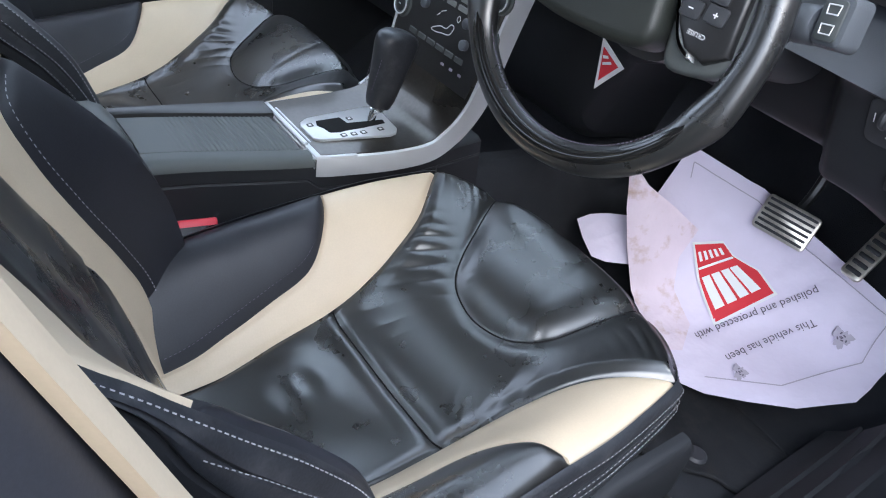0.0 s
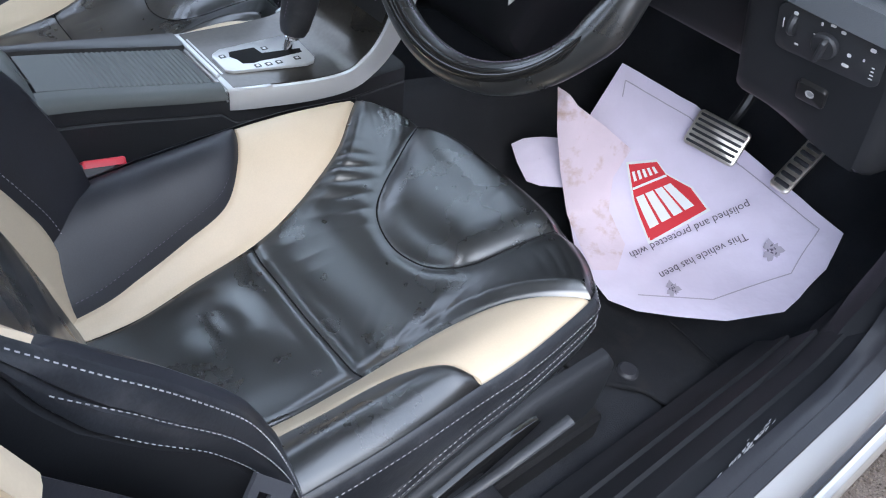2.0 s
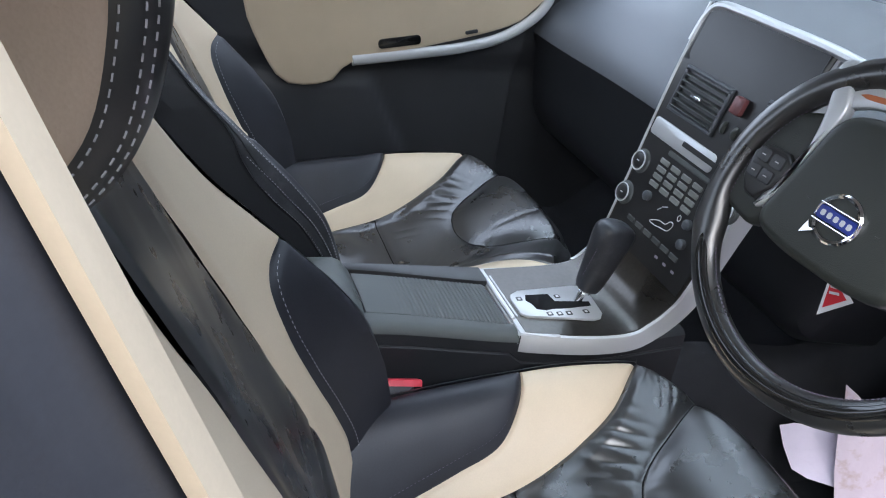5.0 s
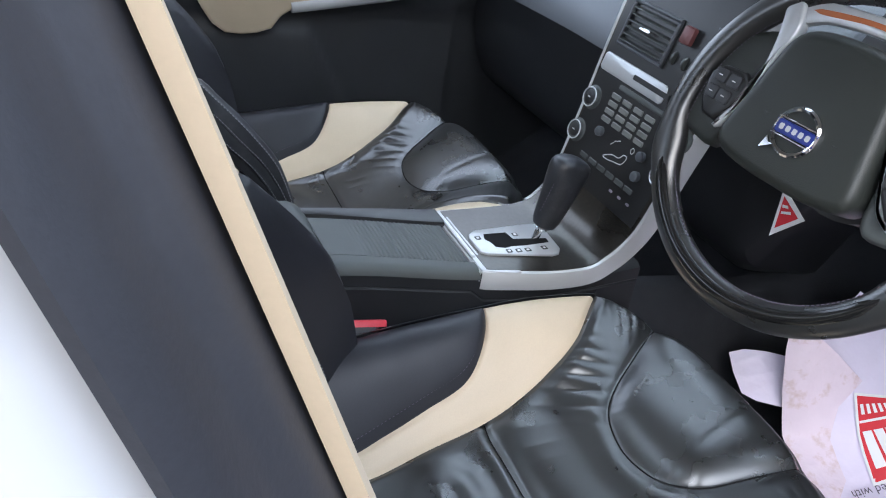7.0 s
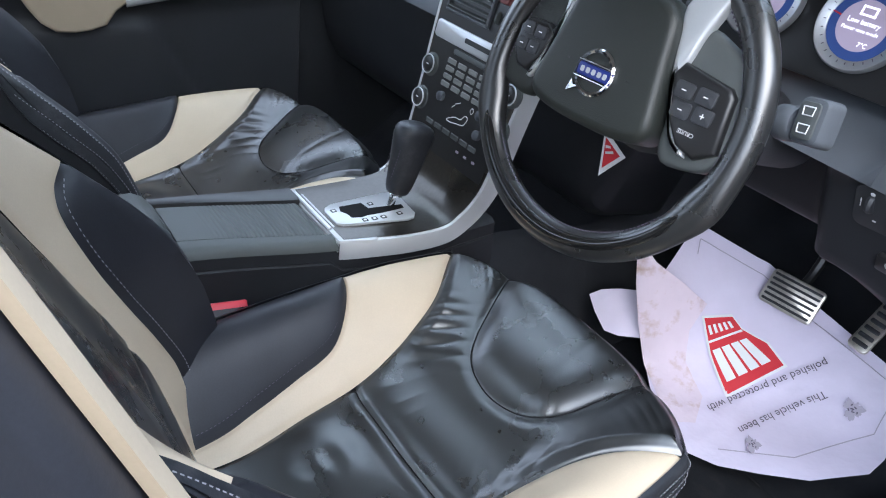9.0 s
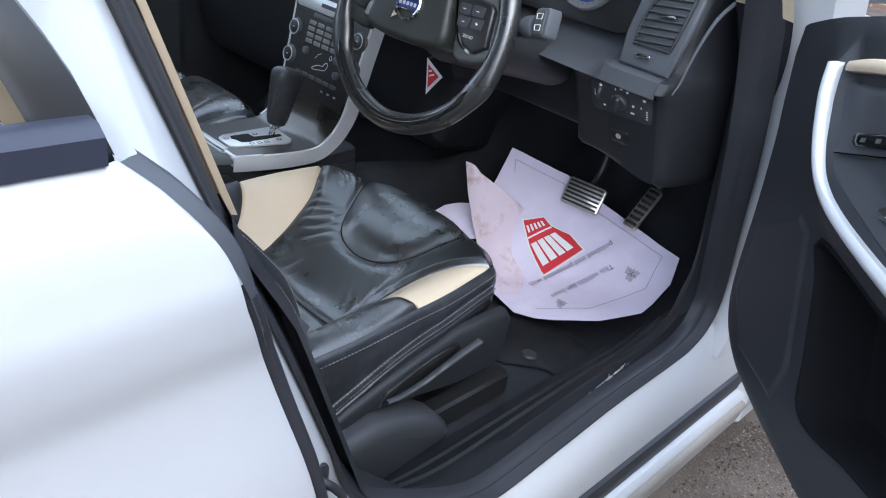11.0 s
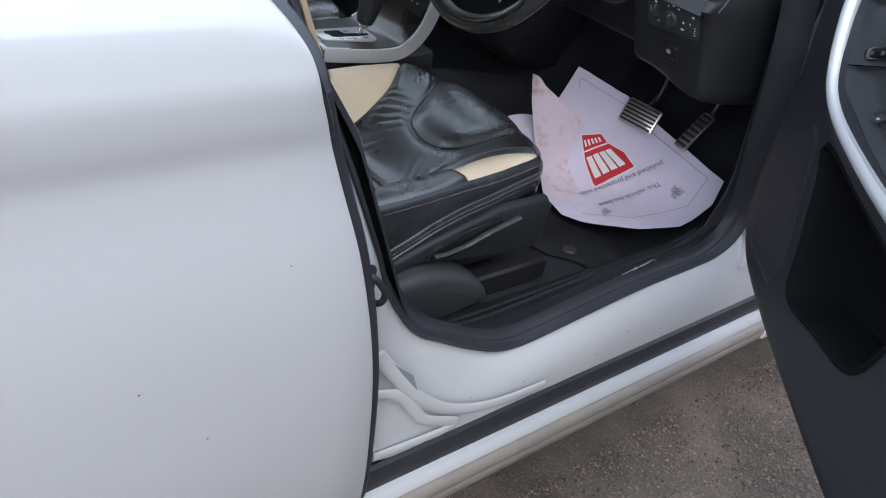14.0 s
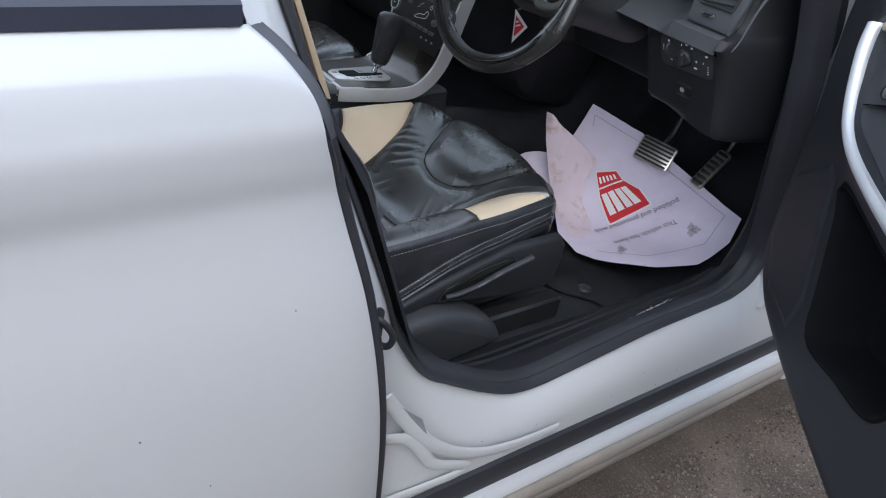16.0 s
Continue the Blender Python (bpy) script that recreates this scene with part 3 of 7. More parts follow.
# front pillar, roof, far side: they close the shell
def front_pillar():
    rows = []
    inner = smooth_line([(0.81, 0.44, 0.46), (0.82, 0.45, 0.60), (0.82, 0.425, 0.75), (0.815, 0.40, 0.92), (0.80, 0.365, 1.07), (0.755, 0.26, 1.25), (0.69, 0.07, 1.42)], 40)
    outer = smooth_line([(0.875, 0.42, 0.47), (0.88, 0.445, 0.60), (0.88, 0.425, 0.75), (0.888, 0.40, 0.92), (0.882, 0.365, 1.07), (0.872, 0.27, 1.25), (0.80, 0.08, 1.42)], 40)
    for a, b in zip(inner, outer):
        rows.append([a + Vector((-0.005, 0.05, 0)), a, a.lerp(b, 0.35) + Vector((0, -0.006, 0)), b, b + Vector((0.025, 0.008, 0)), b + Vector((0.03, 0.03, 0)), b + Vector((0.03, 0.14, 0.0))])
    return rings(rows)


part("front_pillar", front_pillar(), WHITE, car, "white front pillar and hinge face")


def kick_panel():
    rows = []
    line = smooth_line([(0.80, 0.18, 0.455), (0.80, 0.36, 0.475), (0.795, 0.41, 0.53), (0.80, 0.425, 0.62), (0.80, 0.40, 0.75), (0.795, 0.37, 0.92), (0.785, 0.335, 1.07), (0.74, 0.23, 1.25), (0.675, 0.05, 1.42)], 50)
    for p in line:
        rows.append([p + Vector((0.05 + 0.05 * step(0.9, 1.2, p.z), 0.005, -0.01)), p + Vector((0.03, 0.0, 0.0)), p, p + Vector((-0.014, 0.02, 0.004)), p + Vector((-0.03, 0.07, 0.01)), p + Vector((-0.05, 0.30, 0.02)), p + Vector((-0.06, 0.6, 0.05))])
    cut = next(i for i, p in enumerate(line) if p.z > 1.135)
    return rings(rows[:cut + 1]), rings([[Vector(v) + Vector((0.001, -0.002, 0)) for v in row] for row in rows[cut:]])


kick_low, kick_high = kick_panel()
part("kick_panel", kick_low, DULL, car, "black kick panel")
part("front_pillar_trim", kick_high, BEIGE_PLASTIC, car, "beige inner front pillar trim")


def roof_strip(x0, x1, y0, y1):
    """A piece of the curved roof between two widths and two lengths."""
    rows = []
    for y in np.linspace(y0, y1, 10):
        rows.append([(float(x), float(y), 1.50 - 0.10 * (x / 0.66) ** 2 - 0.02 * max(0, y + 0.5)) for x in np.linspace(x0, x1, 9)])
    return thick(rows, 0.03)


HEADLINER = material("pale_headliner", (0.45, 0.42, 0.38), 0.9, vary=0.05, grain=600, bump=0.3)
# the gap between the roof pieces is added to light the cabin
for box in ((-0.66, -0.42, -1.9, 0.0), (0.42, 0.66, -1.9, 0.0), (-0.42, 0.42, -1.9, -1.25), (-0.42, 0.42, -0.52, 0.0)):
    part("roof_panel", roof_strip(*box), HEADLINER, car, "pale fabric headliner and roof")
# unseen pane over that gap, placed for daylight on the backrests
added_roof_glass = part("added_roof_glass", roof_strip(-0.42, 0.42, -1.25, -0.52), CLEAR, car, "added unseen roof pane that lets daylight onto the seats")
added_roof_glass.visible_shadow = False


def side_far():
    rows = []
    for z in np.linspace(0.1, 1.08, 10):
        rows.append([(-skin(min(max(z, 0.3), 1.1)) - 0.005, float(y), float(z)) for y in np.linspace(-2.0, 2.4, 20)])
    return thick(rows, 0.03)


part("far_side_panel", side_far(), WHITE, car, "white far side of the body")
windscreen = part("windscreen", thick([[(float(x) * (1 + 0.12 * t), 0.02 + 0.96 * t - 0.05 * x * x, 1.455 - 0.09 * (x / 0.66) ** 2 - 0.36 * t) for x in np.linspace(-0.64, 0.64, 13)] for t in np.linspace(0, 1, 8)], 0.004), CLEAR, car, "clear windscreen glass")
windscreen.visible_shadow = False
part("bulkhead", block((-0.9, 0.95, 0.1), (0.9, 1.0, 1.05), 0.01), PLASTIC, car, "dark bulkhead")
part("bonnet", rings([[(x, y, 1.08 - 0.10 * (y - 0.9) - 0.08 * x * x) for x in np.linspace(-0.9, 0.9, 13)] for y in np.linspace(0.95, 2.4, 10)]), WHITE, car, "white bonnet")
part("nose", block((-0.9, 2.3, 0.1), (0.9, 2.42, 0.94), 0.08), WHITE, car, "white nose of the car")
part("near_wing", block((0.84, 0.62, 0.18), (0.93, 2.35, 0.98), 0.03), WHITE, car, "white front wing")
part("rear_wall", block((-0.9, -2.0, 0.1), (0.9, -1.9, 1.1), 0.02), PLASTIC, car, "dark load area wall")


# ---- rear door ----
rear_door = thing("rear_door", "closed white rear door with dark window trim, standing beside the open doorway", "car door", at=(0.93, -1.2, 0.33))


def door_edge(z):
    return lerp_table(z, [(0.30, -0.523), (0.452, -0.538), (0.636, -0.561), (0.799, -0.597), (0.903, -0.629), (0.998, -0.661), (1.046, -0.682), (1.087, -0.712), (1.106, -0.733)])


def rear_skin():
    zs = list(np.linspace(0.30, 0.90, 30)) + list(np.linspace(0.905, 1.106, 56))
    rows = []
    for z in zs:
        z = float(z)
        e = door_edge(z) - 0.008 * step(1.06, 1.0, z)
        x = skin(z)
        row = [(x - 0.035, e + 0.000, z), (x - 0.012, e + 0.0005, z), (x - 0.003, e - 0.002, z), (x, e - 0.008, z)]
        for k in range(1, 26):
            y = e - 0.008 - (1.15 + e + 0.9) * k / 25
            row.append((x + 0.006 * math.sin(min(1, k / 14) * math.pi / 2), y, z))
        rows.append(row)
    return rings(rows)


part("outer_skin", rear_skin(), WHITE, rear_door, "glossy white outer skin")
for cy, cz, cr in ((-0.86, 0.72, 0.0011), (-1.02, 0.78, 0.0014), (-0.79, 0.62, 0.0009), (-0.93, 0.55, 0.0012), (-0.70, 0.83, 0.0008)):
    part("paint_chip", moved(slab(disc(cr, 7), 0.0008, 0, 0), frame_of((skin(cz) + 0.0058, cy, cz), (0, 1, 0), (0, 0, 1))), INK, rear_door, "dark stone chip")
part("edge_rubber", tube([(skin(z) - 0.015, door_edge(z) - 0.003, z) for z in np.linspace(0.31, 1.01, 60)], 0.0088, 10), RUBBER, rear_door, "black rubber edge seal")


def corner_trim():
    """Flat grey strip along the front edge of the door, widest under the window corner and running out below."""
    rows = []
    for z in np.linspace(0.96, 1.104, 24):
        z = float(z)
        e, w = door_edge(z), 0.002 + 0.012 * step(0.97, 1.07, z)
        x = skin(z) - 0.008
        rows.append([(x - 0.016, e + w + 0.001, z), (x - 0.009, e + w, z), (x - 0.006, e + w - 0.0015, z), (x - 0.004, e + 0.5 * w, z), (x, e + 0.001, z), (x + 0.002, e - 0.004, z)])
    return rings(rows)


part("corner_trim", corner_trim(), GREY_TRIM, rear_door, "grey plastic corner trim")
part("lower_lip", strip([(0.898, 0.302), (0.905, 0.290), (0.900, 0.283), (0.86, 0.28)], -2.2, -0.515, 12), WHITE, rear_door, "white lower door lip")
part("window_trim", rings([[(0.893, y, 1.103), (0.902, y, 1.107), (0.901, y, 1.124), (0.892, y, 1.130), (0.878, y, 1.130), (0.868, y, 1.12)] for y in (-0.742, -0.75, -0.80, -1.0, -1.5, -2.2)]), material("blue_black_trim", (0.03, 0.033, 0.05), 0.35, vary=0.1, grain=300, bump=0.05), rear_door, "dark blue-black window trim")
part("window_frame", rings([[(a[0] + 0.012, a[1] - 0.03, a[2]), (a[0] + 0.018, a[1] - 0.02, a[2]), (a[0] + 0.016, a[1] + 0.006, a[2]), (a[0], a[1] + 0.010, a[2]), (a[0] - 0.01, a[1] + 0.004, a[2])] for a in smooth_line([(0.868, -0.735, 1.10), (0.845, -0.755, 1.16), (0.80, -0.80, 1.24), (0.76, -0.85, 1.33), (0.72, -0.90, 1.42)], 16)]), PLASTIC_SMOOTH, rear_door, "dark window frame")
pane = part("window_pane", thick([[(0.868, -0.78, 1.12), (0.868, -2.0, 1.12)], [(0.79, -0.86, 1.27), (0.79, -2.0, 1.27)], [(0.70, -0.93, 1.42), (0.70, -1.9, 1.42)]], 0.004), TINTED, rear_door, "tinted side window glass")
pane.visible_shadow = False
part("inner_panel", rings([[(0.84, y, 0.40), (0.83, y, 0.8), (0.85, y, 1.10)] for y in (-0.75, -1.3, -2.0)]), TAN, rear_door, "tan inner door panel")

# ---- floor ----


def floor_z(x, y):
    tunnel = 0.22 * step(0.20, 0.08, x)
    flat = lerp_table(y, [(-0.6, 0.40), (0.0, 0.395), (0.15, 0.392), (0.30, 0.372), (0.42, 0.350), (0.52, 0.365), (0.62, 0.42), (0.75, 0.55), (0.95, 0.8)])
    edge = 0.04 * step(0.70, 0.80, x)
    flat += max(0.0, 0.388 - flat) * step(0.66, 0.74, x)
    return flat + tunnel + edge


part("floor", rings([[(float(x), float(y), floor_z(x, y) + 0.003 * noise.noise((x * 14, y * 14, 0))) for x in np.linspace(0.05, 0.82, 50)] for y in np.linspace(-0.7, 0.95, 90)]), CARPET, None, "black carpeted footwell floor", True, "structure", "carpet")
part("floor_far", rings([[(-0.85, y, z), (0.06, y, z)] for y, z in ((-1.9, 0.36), (0.35, 0.36), (0.95, 0.8))]), CARPET, None, "black carpeted passenger floor", True, "structure", "carpet")


def sill_z(y):
    """Height of the door seal along the sill."""
    return lerp_table(y, [(-0.42, 0.550), (-0.391, 0.541), (-0.328, 0.503), (-0.275, 0.477), (-0.23, 0.464), (-0.17, 0.462), (-0.047, 0.474), (0.104, 0.488), (0.281, 0.493), (0.358, 0.500), (0.42, 0.540)])


def scuff_plate():
    prof = [(0.700, -0.10), (0.712, 0.0), (0.722, 0.07), (0.735, 0.27), (0.741, 0.25), (0.765, 0.58), (0.771, 0.55), (0.80, 0.86), (0.806, 0.85), (0.825, 0.99), (0.838, 1.0), (0.850, 0.97), (0.856, 0.80)]
    return rings([[(x, float(y), 0.420 + a * (sill_z(float(y)) - 0.407)) for x, a in prof] for y in np.linspace(-0.42, 0.42, 48)])


plate = thing("scuff_plate", "black plastic sill plate scratched pale along its edge", "sill plate", at=(0.78, 0, 0.43))
part("plate", scuff_plate(), DULL, plate, "black plastic sill plate")


def scratches():
    rnd = random.Random(3)
    out = []
    for _ in range(60):
        f = rnd.random() if rnd.random() < 0.5 else min(1.0, max(0.0, rnd.gauss(0.62, 0.14)))
        y = -0.003 + 0.215 * f
        x = 0.8365 - 0.013 * f + rnd.gauss(0, 0.0016)
        w, h = rnd.uniform(0.0015, 0.007), rnd.uniform(0.0002, 0.0006 + 0.0006 * math.exp(-(((f - 0.62) / 0.15) ** 2)))
        z = sill_z(y) + 0.0152
        out.append(moved(slab([(-w, -h), (w * 0.6, -h * 0.5), (w, h), (-w * 0.4, h * 0.7)], 0.0006, 0, 0), frame_of((x, y, z), (-0.06, 1, 0.09), (-1, -0.06, -0.1))))
    return join(*out)


part("scratches", scratches(), material("scratched_plastic", (0.40, 0.40, 0.41), 0.7, vary=0.2, grain=400), plate, "pale scratches", True, "stuff")

# ---- seats ----
INK_BLACK = material("black_thread", (0.006, 0.006, 0.007), 0.8, vary=0.2, grain=900, bump=0.2, spec=0.2)
W2 = [(-0.50, 0.10), (-0.43, 0.103), (-0.333, 0.119), (-0.246, 0.127), (-0.195, 0.135), (-0.145, 0.148), (-0.084, 0.175), (-0.031, 0.222), (-0.015, 0.237)]
W1 = [(-0.50, 0.125), (-0.436, 0.133), (-0.38, 0.145), (-0.315, 0.158), (-0.264, 0.168), (-0.24, 0.181), (-0.218, 0.206), (-0.203, 0.235), (-0.196, 0.2575)]
EDGE = [(-0.50, 0.245), (-0.40, 0.255), (-0.30, 0.259), (-0.196, 0.2575), (-0.147, 0.257), (-0.09, 0.251), (-0.03, 0.241), (-0.015, 0.237)]
FRONT = [(0.0, 0.082), (0.07, 0.080), (0.12, 0.072), (0.18, 0.046), (0.22, 0.012), (0.237, -0.015)]
CUSHION_MID = [(-0.55, 0.575), (-0.40, 0.560), (-0.24, 0.578), (-0.10, 0.628), (0.0, 0.660), (0.05, 0.668), (0.09, 0.664)]
CUSHION_SIDE = [(-0.55, 0.655), (-0.40, 0.662), (-0.19, 0.678), (-0.015, 0.684), (0.05, 0.674), (0.09, 0.664)]
PAD = [(-0.168, 0.11), (-0.158, 0.06), (-0.15, 0.035), (-0.12, -0.018), (-0.09, -0.066), (-0.06, -0.097), (-0.02, -0.110), (0.02, -0.110), (0.06, -0.097), (0.09, -0.066), (0.105, -0.018), (0.118, 0.035), (0.12, 0.06), (0.118, 0.11)]


def seam_distance(u, y, line):
    best = 1.0
    for (ax, ay), (bx, by) in zip(line, line[1:]):
        dx, dy = bx - ax, by - ay
        t = min(1, max(0, ((u - ax) * dx + (y - ay) * dy) / (dx * dx + dy * dy)))
        best = min(best, math.hypot(u - ax - t * dx, y - ay - t * dy))
    return best


def inside_pad(u, y):
    left = lerp_table(y, [(-0.11, -0.02), (-0.097, -0.06), (-0.066, -0.09), (-0.018, -0.12), (0.035, -0.15), (0.06, -0.158), (0.11, -0.168)])
    right = lerp_table(y, [(-0.11, 0.02), (-0.097, 0.06), (-0.066, 0.09), (-0.018, 0.105), (0.035, 0.118), (0.06, 0.12), (0.11, 0.118)])
    return y > -0.11 and left < u < right


pad_line = [tuple(p) for p in smooth_line(PAD, 40)]


def cushion_z(u, y):
    s = abs(u)
    mid, side = lerp_table(y, CUSHION_MID), lerp_table(y, CUSHION_SIDE)
    z = mid + (side - mid) * step(0.10, 0.235, s)
    if y > -0.015:
        edge = lerp_table(s, FRONT)
        z -= 0.020 * step(0.030, 0.0, edge - y)
    return z


def crease(f, sharp=0.55):
    """Soft rounded folds with narrow valleys, one to each unit of f."""
    return abs(math.sin(math.pi * f)) ** sharp - 0.62


def leather_z(u, y):
    """The cushion's centre with its seams, pad, wrinkles and sag."""
    z = cushion_z(u, y)
    edge = (lerp_table(y, W2) if y < -0.015 else 0.237) - abs(u)
    rim = step(0.0, 0.028, edge) if y < -0.015 else 1.0
    z -= 0.0045 * math.exp(-(math.hypot(y + 0.243, 0.002) - 0.002) / 0.0045)
    z -= 0.010 * math.exp(-(((u - 0.02) / 0.095) ** 2 + ((y + 0.165) / 0.060) ** 2))
    z -= 0.004 * step(-0.235, -0.27, y) * (1 - step(0.06, 0.125, abs(u)))
    d = seam_distance(u, y, pad_line)
    d = math.hypot(d, 0.0035) - 0.0035
    if inside_pad(u, y):
        z += 0.015 * (1 - math.exp(-d / 0.020))
    else:
        z += 0.009 * (1 - math.exp(-d / 0.013)) * step(-0.22, -0.15, y) * rim
    # folds that run in from the pale side panels towards the pad
    warp = noise.noise((u * 9, y * 9, 5.3 + (u > 0)))
    fold = (0.85 * -abs(u) - 0.52 * y) / 0.023 + 1.5 * warp
    fade = step(0.025, 0.085, abs(u)) * step(-0.235, -0.195, y) * (1 - step(-0.085, -0.03, y)) * rim
    fade *= 0.55 + 0.9 * noise.noise((u * 14, y * 14, 1.7))
    z += max(0.0, fade) * (0.0032 if u < 0 else 0.0010) * crease(fold, 0.8)
    # small puckers where the leather is drawn over the front corners
    front = step(-0.055, -0.01, y) * step(0.12, 0.17, abs(u)) * (1 - step(0.05, 0.07, y)) * rim
    z += (0.0 if inside_pad(u, y) else front) * 0.0008 * crease((u * 0.5 + y) / 0.017 + 1.6 * warp, 0.8)
    # pucker across the pad, from its seam to the front
    z -= 0.0007 * math.exp(-(((u - 0.035 + 0.25 * y + 0.01 * warp) / 0.0065) ** 2)) * step(-0.07, -0.03, y)
    # the sitter's dent on the rear insert: a boxy dome with a soft dip beside it
    if y < -0.25:
        q = math.hypot((u + 0.052) / 0.046, (y + 0.325) / 0.040)
        z += 0.0075 * math.exp(-q ** 3) - 0.0030 * math.exp(-(((u + 0.040) / 0.026) ** 2 + ((y + 0.322) / 0.016) ** 2))
        z += 0.0026 * noise.noise((u * 11 + 3, y * 11, 0.4)) * step(-0.26, -0.30, y)
    z += (0.0030 * noise.noise((u * 6, y * 6, 7.7)) + 0.0008 * noise.noise((u * 15, y * 15, 2.2))) * rim
    return z


def spread(n):
    """0..1, closer together near both ends."""
    return [0.5 - 0.5 * math.cos(math.pi * k / (n - 1)) * (0.65 + 0.35 * abs(math.cos(math.pi * k / (n - 1)))) for k in range(n)]


def groove(t, w, deep=0.0045, wide=0.0045):
    return -deep * (math.exp(-((t * w / wide) ** 2)) + math.exp(-(((1 - t) * w / wide) ** 2)))


def band(lo, hi, ys, cx, sign, n=14, puff=0.004):
    """A leather panel of the cushion between two width tables."""
    rows = []
    for y in ys:
        a, b = lo(y), hi(y)
        row = []
        for t in spread(n):
            u = a + (b - a) * t
            w = b - a
            z = cushion_z(u, y) + groove(t, w) + puff * min(1, w / 0.05) * math.sin(math.pi * t) + 0.0012 * noise.noise((u * 22, y * 22, sign * 2.0))
            row.append((cx + sign * u, y, z))
        rows.append(row if sign < 0 else row[::-1])
    return rings(rows)


BACK_MID = [(0.50, -0.455), (0.55, -0.465), (0.71, -0.511), (0.80, -0.545), (0.90, -0.585), (1.0, -0.632), (1.1, -0.682), (1.22, -0.735)]
BACK_SIDE = [(0.50, -0.405), (0.60, -0.392), (0.70, -0.405), (0.80, -0.437), (0.86, -0.480), (0.91, -0.526), (0.96, -0.572), (1.0, -0.610), (1.085, -0.668), (1.22, -0.735)]
BACK_EDGE = [(0.50, 0.235), (0.60, 0.25), (0.80, 0.252), (0.90, 0.245), (1.0, 0.232), (1.1, 0.21), (1.18, 0.175), (1.22, 0.12)]
BACK_W1 = [(0.50, 0.160), (0.60, 0.182), (0.66, 0.186), (0.73, 0.177), (0.80, 0.169), (0.86, 0.171), (0.90, 0.185), (0.922, 0.208), (0.935, 0.2425)]
SEAM_2 = [(0.5, 0.006), (0.71, 0.007), (0.757, 0.012), (0.818, 0.021), (0.86, 0.026), (1.22, 0.026)]
SEAM_3 = [(0.5, 0.012), (0.68, 0.014), (0.74, 0.022), (0.80, 0.035), (0.85, 0.046), (1.22, 0.05)]
SIDE_WRAP = [(0.50, 0.06), (0.85, 0.052), (0.90, 0.037), (0.95, 0.013), (1.0, 0.006), (1.22, 0.006)]
BACK_W2 = [(0.50, 0.105), (0.60, 0.122), (0.72, 0.125), (0.85, 0.115), (1.0, 0.095), (1.1, 0.09), (1.22, 0.085)]


def back_y(u, z):
    mid, side = lerp_table(z, BACK_MID), lerp_table(z, BACK_SIDE)
    return mid + (side - mid) * min(1.0, max(0.0, (abs(u) - 0.095) / 0.138)) ** 2.3


def back_band(lo, hi, zs, cx, sign, n=14, puff=0.005):
    rows = []
    for z in zs:
        a, b = lo(z), hi(z)
        row = []
        for t in spread(n):
            u, w = a + (b - a) * t, b - a
            y = back_y(u, z) + groove(t, w) + puff * min(1, w / 0.05) * math.sin(math.pi * t) + 0.001 * noise.noise((u * 22, z * 22, sign * 5.0))
            row.append((cx + sign * u, y, z))
        rows.append(row if sign > 0 else row[::-1])
    return rings(rows)


